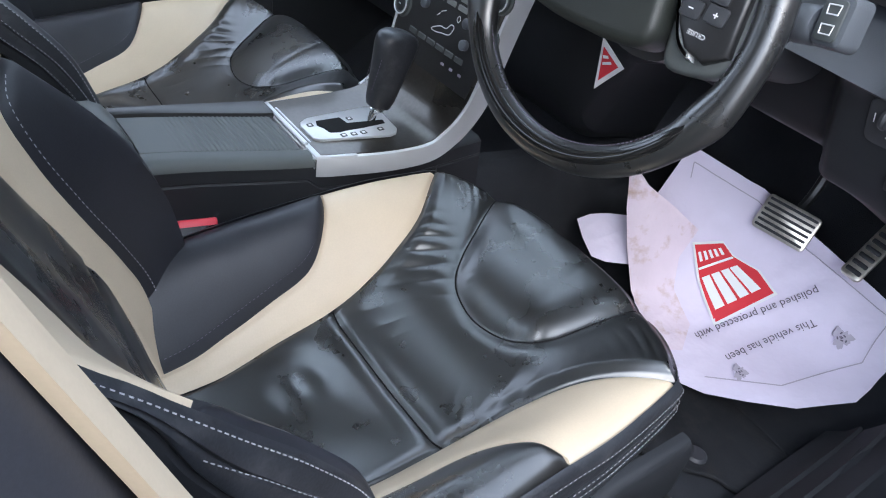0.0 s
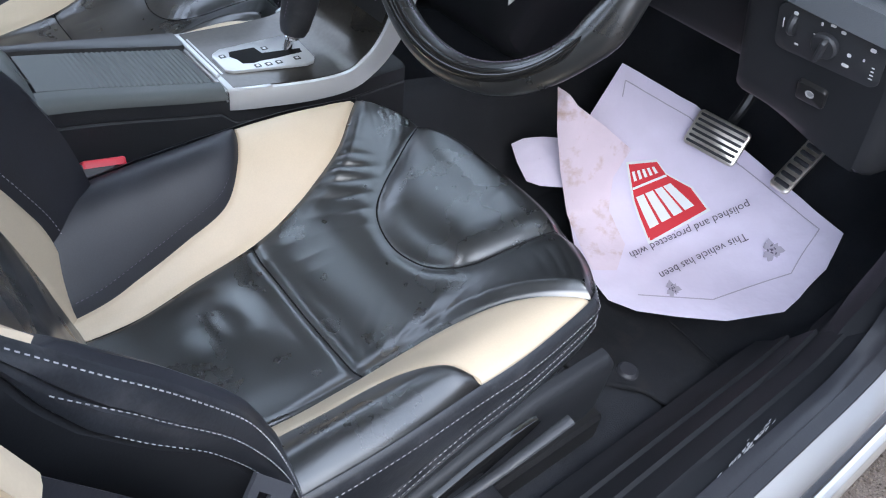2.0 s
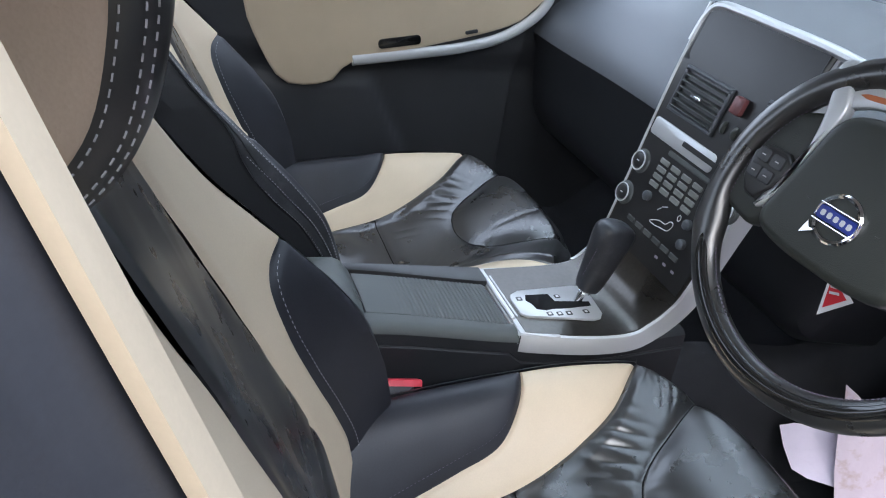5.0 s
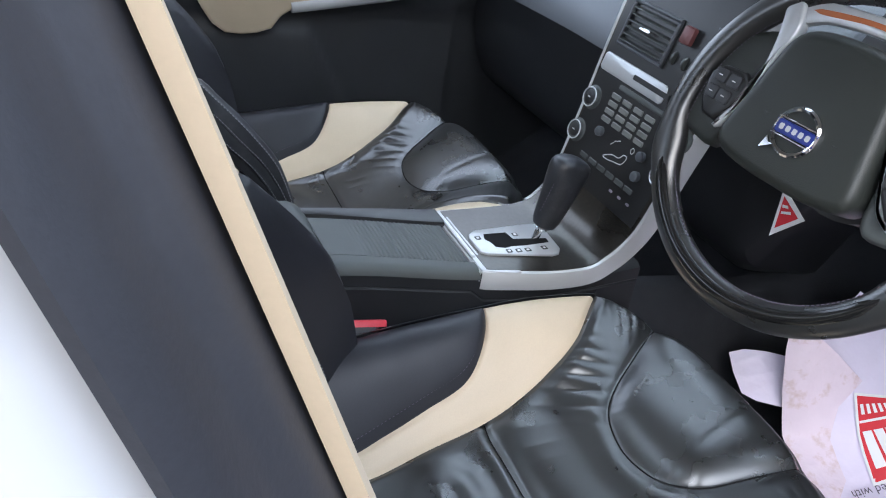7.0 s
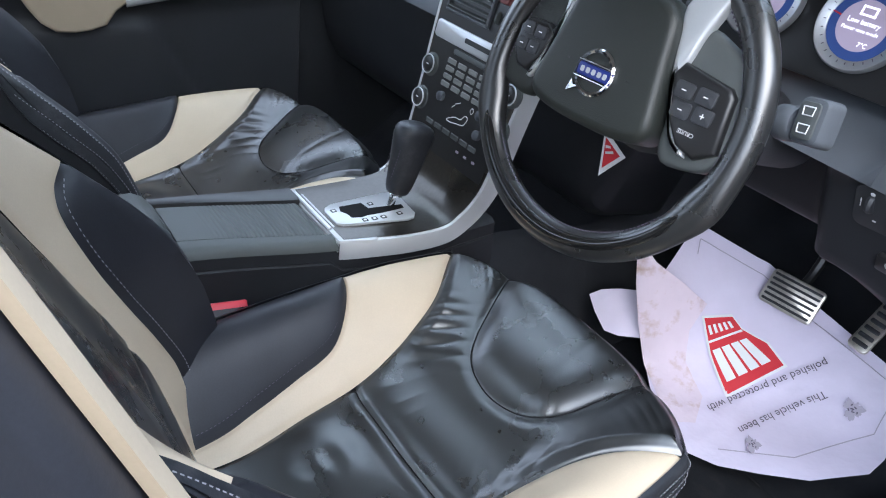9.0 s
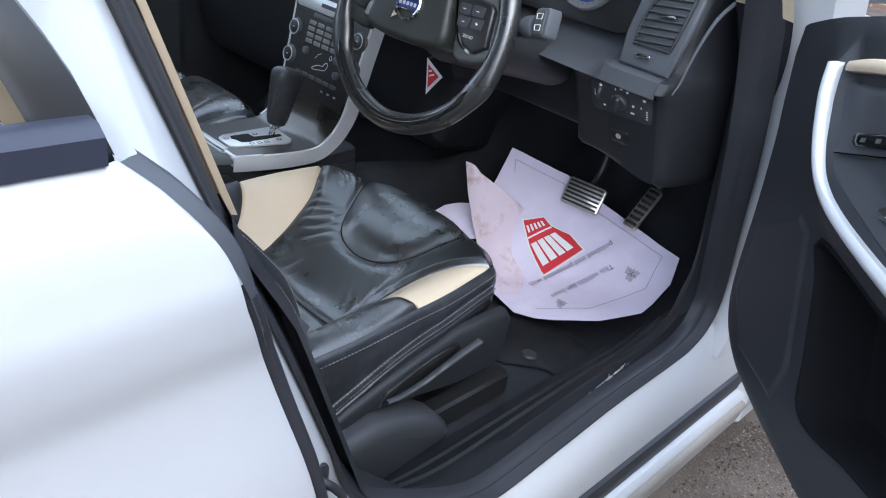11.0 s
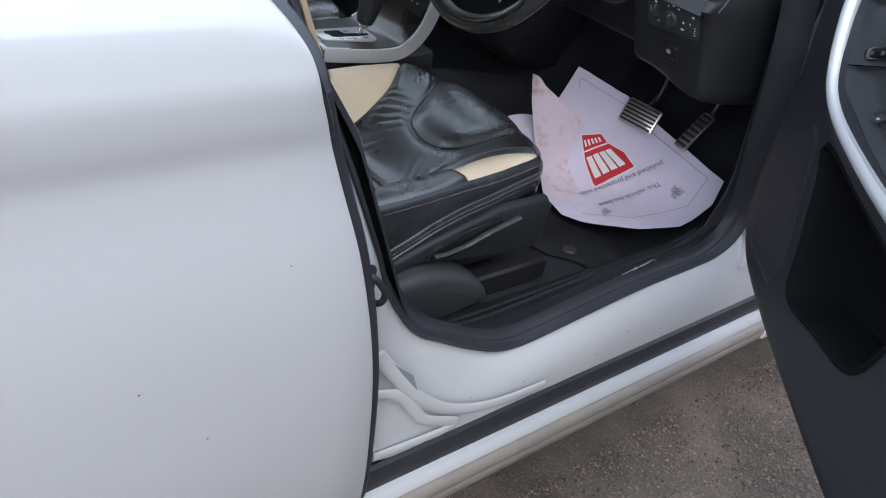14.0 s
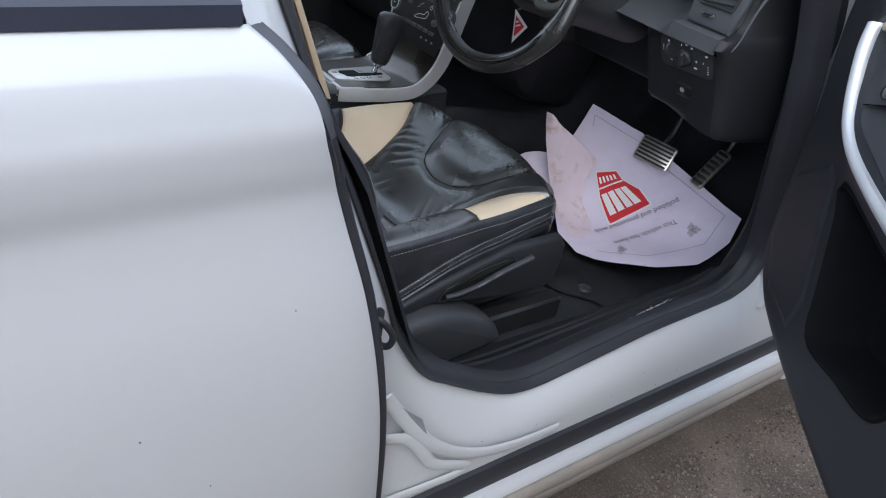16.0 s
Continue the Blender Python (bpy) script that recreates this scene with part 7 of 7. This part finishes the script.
mat_out = [(0.24, 0.16), (0.50, 0.12), (0.59, 0.125), (0.625, 0.155), (0.66, 0.19), (0.70, 0.205), (0.718, 0.28), (0.700, 0.34), (0.60, 0.37), (0.24, 0.37)]
mat_ring = smooth_line([(a, b, 0) for a, b in mat_out], 90, True)
mid = Vector((0.46, 0.26, 0))
part("mat_carpet", rings([[(p.x, p.y, floor_z(p.x, p.y) + h) for p in (mid + (q - mid) * t for q in mat_ring)] for t, h in ((1.0, 0.002), (0.998, 0.010), (0.98, 0.012), (0.8, 0.012), (0.6, 0.012), (0.4, 0.012), (0.2, 0.012), (0.01, 0.012))], True), MAT_CARPET, floor_mat, "black mat surface")
part("mat_binding", tube([(p.x, p.y, floor_z(p.x, p.y) + 0.008) for p in mat_ring], 0.0045, 8, True), MAT_CARPET, floor_mat, "black bound edge")
part("mat_clip", moved(lathe([(0.017, 0), (0.017, 0.004), (0.013, 0.008), (0.002, 0.008)]), Matrix.Translation((0.621, 0.190, floor_z(0.621, 0.190) + 0.012))), RUBBER, floor_mat, "round black mat clip")

# ---- passenger door ----
far_door = thing("passenger_door", "closed dark passenger door with beige panel and silver grip", "car door", at=(-0.80, -0.2, 0.40))


def far_x(y, z):
    """The inner face of the passenger door."""
    x = -0.785 + 0.03 * step(0.80, 0.88, z) - 0.02 * step(0.95, 1.12, z)
    x += 0.020 * step(0.012, -0.012, y + 0.180 - 0.55 * (0.752 - z)) * step(0.80, 0.77, z)
    return x - 0.030 * step(0.172, 0.188, y)


part("door_panel", rings([[(far_x(float(y), float(z)), float(y), float(z)) for y in np.linspace(-1.1, 0.55, 110)] for z in np.linspace(0.40, 1.10, 60)]), PLASTIC, far_door, "black lower door panel")
YZ = frame_of((-0.762, 0, 0), (0, 1, 0), (0, 0, 1))
part("beige_panel", moved(slab(smooth_line([(-0.62, 1.045, 0), (-0.50, 0.985, 0), (-0.47, 0.905, 0), (-0.415, 0.80, 0), (-0.37, 0.775, 0), (-0.29, 0.785, 0), (-0.245, 0.83, 0), (-0.10, 0.865, 0), (0.12, 0.925, 0), (0.19, 0.98, 0), (0.20, 1.045, 0)], 60, True), 0.016, 0.008, 4), YZ), BEIGE, far_door, "beige leather door panel")
grip = smooth_line([(-0.245, 0.835, 0), (-0.10, 0.855, 0), (0.02, 0.874, 0), (0.12, 0.905, 0), (0.20, 0.965, 0), (0.225, 1.03, 0)], 40)
part("silver_grip", moved(tube(grip, 0.013, 12, flat=0.8, up=(0, 0, 1)), YZ @ Matrix.Translation((0, 0, 0.012))), SILVER, far_door, "satin silver grip strip")
part("grip_slot", moved(slab(rounded(0.10, 0.022, 0.009), 0.002, 0.001), YZ @ Matrix.Translation((-0.14, 0.882, 0.0165)) @ pose(0, 0, 0, 0, 0, 9)), GLOSS, far_door, "dark grip slot")
part("switch", moved(slab(rounded(0.03, 0.008, 0.003), 0.004, 0.001), YZ @ Matrix.Translation((0.03, 0.912, 0.0165)) @ pose(0, 0, 0, 0, 0, 12)), PLASTIC, far_door, "black window switch")
part("door_top", moved(block((-1.1, 1.04, -0.02), (0.5, 1.10, 0.03), 0.015), YZ), PLASTIC, far_door, "black door top")

# ---- open driver's door ----
DM = Matrix(((0.741, 0, -0.671, 1.075), (-0.671, 0, -0.741, 0.114), (0, 1, 0, 0), (0, 0, 0, 1)))
near_door = thing("driver_door", "open driver's door with black trim, beige armrest and silver strip", "car door", at=DM @ Vector((0.3, 0.57, 0)))
DOOR_LOW = [(-0.250, 1.10), (-0.228, 1.0), (-0.213, 0.94), (-0.197, 0.83), (-0.188, 0.73), (-0.174, 0.675), (-0.14, 0.637), (-0.08, 0.612), (0.1, 0.590), (0.4, 0.575), (0.85, 0.57)]
DOOR_TOP = [(-0.262, 1.12), (-0.23, 1.14), (-0.1, 1.180), (0.04, 1.213), (0.3, 1.23), (0.85, 1.24)]
POCKET = [(-0.010, 0.900), (0.155, 0.885), (0.300, 0.868), (0.348, 0.850), (0.342, 0.80), (0.306, 0.728), (0.200, 0.705), (0.092, 0.690), (0.055, 0.76), (0.015, 0.85)]

POCKET_RING = [tuple(p[:2]) for p in smooth_line([(a, b, 0) for a, b in POCKET], 60, True)]


def depth_in(s, z, line):
    """How far a point lies inside an outline (0 outside)."""
    inside, best, n = False, 1.0, len(line)
    for i in range(n):
        (ax, ay), (bx, by) = line[i], line[(i + 1) % n]
        if (ay > z) != (by > z) and s < (bx - ax) * (z - ay) / (by - ay) + ax:
            inside = not inside
        dx, dy = bx - ax, by - ay
        t = min(1, max(0, ((s - ax) * dx + (z - ay) * dy) / (dx * dx + dy * dy)))
        best = min(best, math.hypot(s - ax - t * dx, z - ay - t * dy))
    return best if inside else -best


TRIM = [(-0.118, 1.112), (-0.098, 1.06), (-0.072, 1.01), (-0.035, 0.972), (0.03, 0.948), (0.15, 0.930), (0.28, 0.921), (0.40, 0.925)]


def door_w(s, z):
    w = 0.0
    line = lerp_table(s, [(-0.118, 1.10), (-0.098, 1.06), (-0.072, 1.01), (-0.035, 0.972), (0.03, 0.948), (0.15, 0.930), (0.28, 0.921), (0.6, 0.93)])
    on = step(-0.165, -0.10, s)
    w += on * 0.016 * math.exp(-(((z - line) / 0.03) ** 2))
    w -= on * 0.012 * step(line, line + 0.06, z)
    # raised field ahead of the pocket
    f = depth_in(s, z, [(-0.17, 0.845), (-0.075, 0.905), (-0.045, 0.895), (0.03, 0.72), (0.02, 0.66), (-0.10, 0.665), (-0.165, 0.73)])
    w += 0.005 * step(-0.004, 0.006, f)
    w -= 0.03 * step(1.15, 1.23, z)
    return w


def door_face():
    ss = [float(v) for v in np.concatenate([np.linspace(-0.250, -0.16, 34), np.linspace(-0.157, 0.42, 260), np.linspace(0.43, 0.85, 20)])]
    rows = []
    for k in range(181):
        row = []
        for s in ss:
            lo, hi = lerp_table(s, DOOR_LOW), lerp_table(s, DOOR_TOP)
            z = lo + (hi - lo) * k / 180
            edge = min((z - lo), (s + 0.250) * 3 + 0.004, 0.03) / 0.03
            row.append((s, z, door_w(s, z) - 0.02 * (1 - math.sqrt(max(0.0, 1 - (1 - max(0, edge)) ** 2)))))
        rows.append(row)
    # wrapped edge back to the skin
    back = [(s, lerp_table(s, DOOR_LOW) - 0.004, -0.10) for s in ss]
    verts, faces = rings([back] + rows + [[(s, lerp_table(s, DOOR_TOP) - 0.01, -0.12) for s in ss]])
    hole = [-0.03 < v[0] < 0.37 and 0.67 < v[1] < 0.92 and v[2] > -0.09 and depth_in(v[0], v[1], POCKET_RING) > 0.001 for v in verts]
    return moved((verts, [f for f in faces if not any(hole[i] for i in f)]), DM)


# near black, so the shade inside the door's hollows is in the colour
RECESS_SHADE = material("recess_shade_black", (0.006, 0.006, 0.007), 0.8, vary=0.2, grain=500, bump=0.2, spec=0.1)


def door_pocket():
    """The pocket's lining: smooth walls down to a flat back."""
    ring = [Vector(p) for p in POCKET_RING]
    if sum(a.x * b.y - b.x * a.y for a, b in zip(ring, ring[1:] + ring[:1])) < 0:
        ring.reverse()
    c = sum(ring, Vector((0, 0))) / len(ring)
    rows = [[(p.x, p.y, w) for p in inset(ring, d)] for d, w in ((-0.006, -0.002), (-0.0045, 0.0025), (-0.0015, 0.0042), (0.0015, 0.003), (0.0035, -0.004), (0.0045, -0.012), (0.0055, -0.03), (0.008, -0.07), (0.012, -0.085), (0.020, -0.090))]
    return moved(rings(rows + [[(c.x, c.y, -0.090)] * len(ring)], True), DM)


part("door_pocket", door_pocket(), RECESS_SHADE, near_door, "door pocket coloured near black for the shade inside it")
part("door_trim", door_face(), MATTE, near_door, "black moulded door trim")
part("door_skin", moved(slab([(-0.275, 1.08), (-0.24, 0.80), (-0.19, 0.62), (-0.12, 0.54), (0.1, 0.51), (0.85, 0.50), (0.9, 1.2), (-0.1, 1.16)], 0.03, 0.012), DM @ Matrix.Translation((0, 0, -0.145))), WHITE, near_door, "white outer door skin")
part("door_edge_seal", moved(tube([(s, lerp_table(s, DOOR_LOW) - 0.002, -0.07) for s in np.linspace(-0.250, 0.8, 80)], 0.008, 8), DM), RUBBER, near_door, "black door edge seal")


def trim_strip():
    line = smooth_line([(a, b, 0) for a, b in TRIM], 60)
    rows = []
    for i, p in enumerate(line):
        a, b = line[max(0, i - 1)], line[min(59, i + 1)]
        t = (b - a).normalized()
        nn = Vector((-t.y, t.x, 0))
        w0 = door_w(p.x, p.y) + 0.004
        wide = 0.0075 + 0.004 * step(0, 59, i)
        rows.append([p + nn * (wide * c) + Vector((0, 0, w0 + 0.007 * (1 - c * c) - (0.012 if abs(c) == 1 else 0))) for c in (-1, -0.95, -0.6, -0.2, 0.2, 0.6, 0.95, 1)])
    return moved(rings(rows), DM)


part("silver_strip", trim_strip(), SILVER, near_door, "satin silver trim strip")


def plate_on_door(name, outline, mat, lift, thickness, bevel, label="", wavy=True):
    pts = [Vector((a, b)) for a, b in outline]
    if wavy:
        pts = [Vector(p[:2]) for p in smooth_line([(p.x, p.y, 0) for p in pts], 60, True)]
    if sum(a.x * b.y - b.x * a.y for a, b in zip(pts, pts[1:] + pts[:1])) < 0:
        pts.reverse()
    c = sum(pts, Vector((0, 0))) / len(pts)
    rows = []
    for t, h in ((0.0, 0.0), (0.0, 0.4), (bevel * 0.4, 0.85), (bevel, 1.0)):
        rows.append([(q.x, q.y, door_w(p.x, p.y) + lift + thickness * h) for p, q in zip(pts, inset(pts, t))])
    inner = inset(pts, bevel)
    for f in (0.75, 0.5, 0.25, 0.02):
        rows.append([((q - c).x * f + c.x, (q - c).y * f + c.y, door_w((q - c).x * f + c.x, (q - c).y * f + c.y) + lift + thickness * (1 + 0.25 * (1 - f * f))) for q in inner])
    return part(name, moved(rings(rows, True), DM), mat, near_door, label)


def strip_plate(name, lower, upper, mat, lift, label="", puff=0.0):
    """A panel between two lines on the door, with rolled edges; follows the moulding beneath."""
    a, b = smooth_line([(p[0], p[1], 0) for p in lower], 60), smooth_line([(p[0], p[1], 0) for p in upper], 60)
    rows = []
    for i, (p, q) in enumerate(zip(a, b)):
        end = min(i, 59 - i) / 3
        end = math.sqrt(max(0.0, 1 - (1 - min(1, end)) ** 2))
        row = []
        for t in (0, 0.01, 0.05, 0.12, 0.25, 0.4, 0.5, 0.6, 0.75, 0.88, 0.95, 0.99, 1):
            c = p.lerp(q, t)
            side = math.sqrt(max(0.0, 1 - (1 - min(1.0, min(t, 1 - t) / 0.12)) ** 2))
            row.append((c.x, c.y, door_w(c.x, c.y) - 0.006 + (lift + 0.006) * side * end + puff * math.sin(math.pi * t) * end))
        rows.append(row)
    return part(name, moved(rings(rows), DM), mat, near_door, label)


strip_plate("switch_panel", [(-0.103, 1.098), (-0.085, 1.058), (-0.06, 1.012), (-0.025, 0.982), (0.05, 0.962), (0.15, 0.945), (0.25, 0.938), (0.37, 0.936)], [(0.02, 1.118), (0.05, 1.112), (0.085, 1.085), (0.10, 1.063), (0.144, 1.038), (0.218, 1.020), (0.334, 1.003), (0.405, 0.990)], PANEL, 0.005, "charcoal switch panel")
strip_plate("beige_pad", [(0.092, 1.072), (0.144, 1.040), (0.218, 1.023), (0.334, 1.005), (0.407, 0.996), (0.62, 0.985)], [(0.15, 1.095), (0.203, 1.113), (0.26, 1.118), (0.356, 1.119), (0.45, 1.125), (0.62, 1.13)], DOOR_BEIGE, 0.012, "beige leather door pad", 0.010)
plate_on_door("handle_recess", [(0.004, 1.124), (0.030, 1.100), (0.060, 1.086), (0.085, 1.086), (0.115, 1.100), (0.120, 1.122), (0.096, 1.137), (0.05, 1.134)], GLOSS, 0.006, 0.002, 0.001, "dark handle recess")
part("handle_edge", moved(tube(smooth_line([(0.010, 1.120, 0), (0.030, 1.100, 0), (0.056, 1.086, 0), (0.095, 1.082, 0), (0.129, 1.087, 0), (0.124, 1.119, 0)], 34), 0.003, 8, flat=1.4), DM @ Matrix.Translation((0, 0, 0.012))), CHROME, near_door, "satin handle frame")
part("door_handle", moved(slab(smooth_line([(0.120, 1.112, 0), (0.133, 1.084, 0), (0.19, 1.086, 0), (0.205, 1.100, 0), (0.196, 1.132, 0), (0.182, 1.142, 0), (0.13, 1.126, 0)], 40, True), 0.030, 0.010, 4), DM @ Matrix.Translation((0, 0, 0.002))), PLASTIC_SMOOTH, near_door, "black inner door handle block")
strip_plate("handle_bar", [(-0.104, 1.104), (-0.04, 1.118), (0.016, 1.127), (0.07, 1.134), (0.105, 1.122), (0.14, 1.126), (0.174, 1.134)], [(-0.106, 1.118), (-0.05, 1.136), (0.02, 1.146), (0.07, 1.150), (0.114, 1.151), (0.145, 1.151), (0.170, 1.148)], BEIGE_PLASTIC, 0.018, "pale beige grip bar", 0.004)
plate_on_door("lock_button", [(-0.003 + 0.036 * c - 0.003 * s, 1.046 + 0.0115 * c + 0.0085 * s) for c, s in ((1, 0.5), (0.8, 1), (-0.8, 1), (-1, 0.5), (-1, -0.5), (-0.8, -1), (0.8, -1), (1, -0.5))], GLOSS, 0.007, 0.003, 0.001, "black lock button", False)
for c in (-0.4, 0.4):
    plate_on_door("lock_symbol", [(-0.003 + 0.036 * (c + a), 1.046 + 0.0115 * (c + a) + b) for a, b in ((-0.14, -0.003), (0.14, -0.003), (0.14, 0.003), (-0.14, 0.003))], GREY_PLASTIC, 0.0102, 0.0006, 0.0002, "pale lock symbol", False)
plate_on_door("panel_line", [(-0.05, 1.010), (0.093, 1.056), (0.092, 1.058), (-0.05, 1.012)], GLOSS, 0.0058, 0.0006, 0.0002, "", False)
plate_on_door("window_switch_base", [(0.064, 0.984), (0.080, 1.000), (0.144, 1.018), (0.170, 1.018), (0.250, 1.008), (0.248, 1.002), (0.180, 0.968), (0.165, 0.966)], PLASTIC_SMOOTH, 0.0062, 0.003, 0.002, "black window switch base", False)
for a, b in ((0.092, 0.986), (0.135, 1.008), (0.130, 0.983), (0.169, 1.004), (0.168, 0.978), (0.206, 0.997)):
    plate_on_door("window_switch", [(a - 0.014, b - 0.008), (a + 0.004, b - 0.007), (a + 0.016, b + 0.007), (a - 0.004, b + 0.006)], PLASTIC, 0.0095, 0.005, 0.002, "black window switch", False)
    plate_on_door("switch_mark", [(a - 0.004, b - 0.002), (a + 0.003, b - 0.001), (a + 0.005, b + 0.002), (a - 0.002, b + 0.001)], DIM_INK, 0.0155, 0.0004, 0.0001, "", False)
plate_on_door("grip_rim", [(0.220, 0.958), (0.308, 1.013), (0.330, 1.012), (0.402, 0.996), (0.400, 0.988), (0.370, 0.953), (0.360, 0.950), (0.25, 0.953)], PLASTIC_SMOOTH, 0.0060, 0.004, 0.003, "black grip recess rim", False)
# flat near-black plate: the hollow's shade is painted, not modelled
plate_on_door("grip_recess", [(0.238, 0.964), (0.309, 1.007), (0.330, 1.005), (0.388, 0.991), (0.387, 0.986), (0.362, 0.957), (0.352, 0.956), (0.25, 0.960)], RECESS_SHADE, 0.0125, 0.0006, 0.0003, "grip recess drawn as a near-black plate for its shade", False)
strip_plate("lower_beige", [(0.386, 0.934), (0.404, 0.916), (0.425, 0.901), (0.46, 0.889), (0.51, 0.887), (0.545, 0.894), (0.575, 0.911), (0.595, 0.935)], [(0.390, 0.950), (0.398, 0.970), (0.413, 0.984), (0.45, 0.990), (0.50, 0.990), (0.54, 0.989), (0.58, 0.987), (0.605, 0.985)], DOOR_BEIGE, 0.022, "beige lower armrest", 0.012)
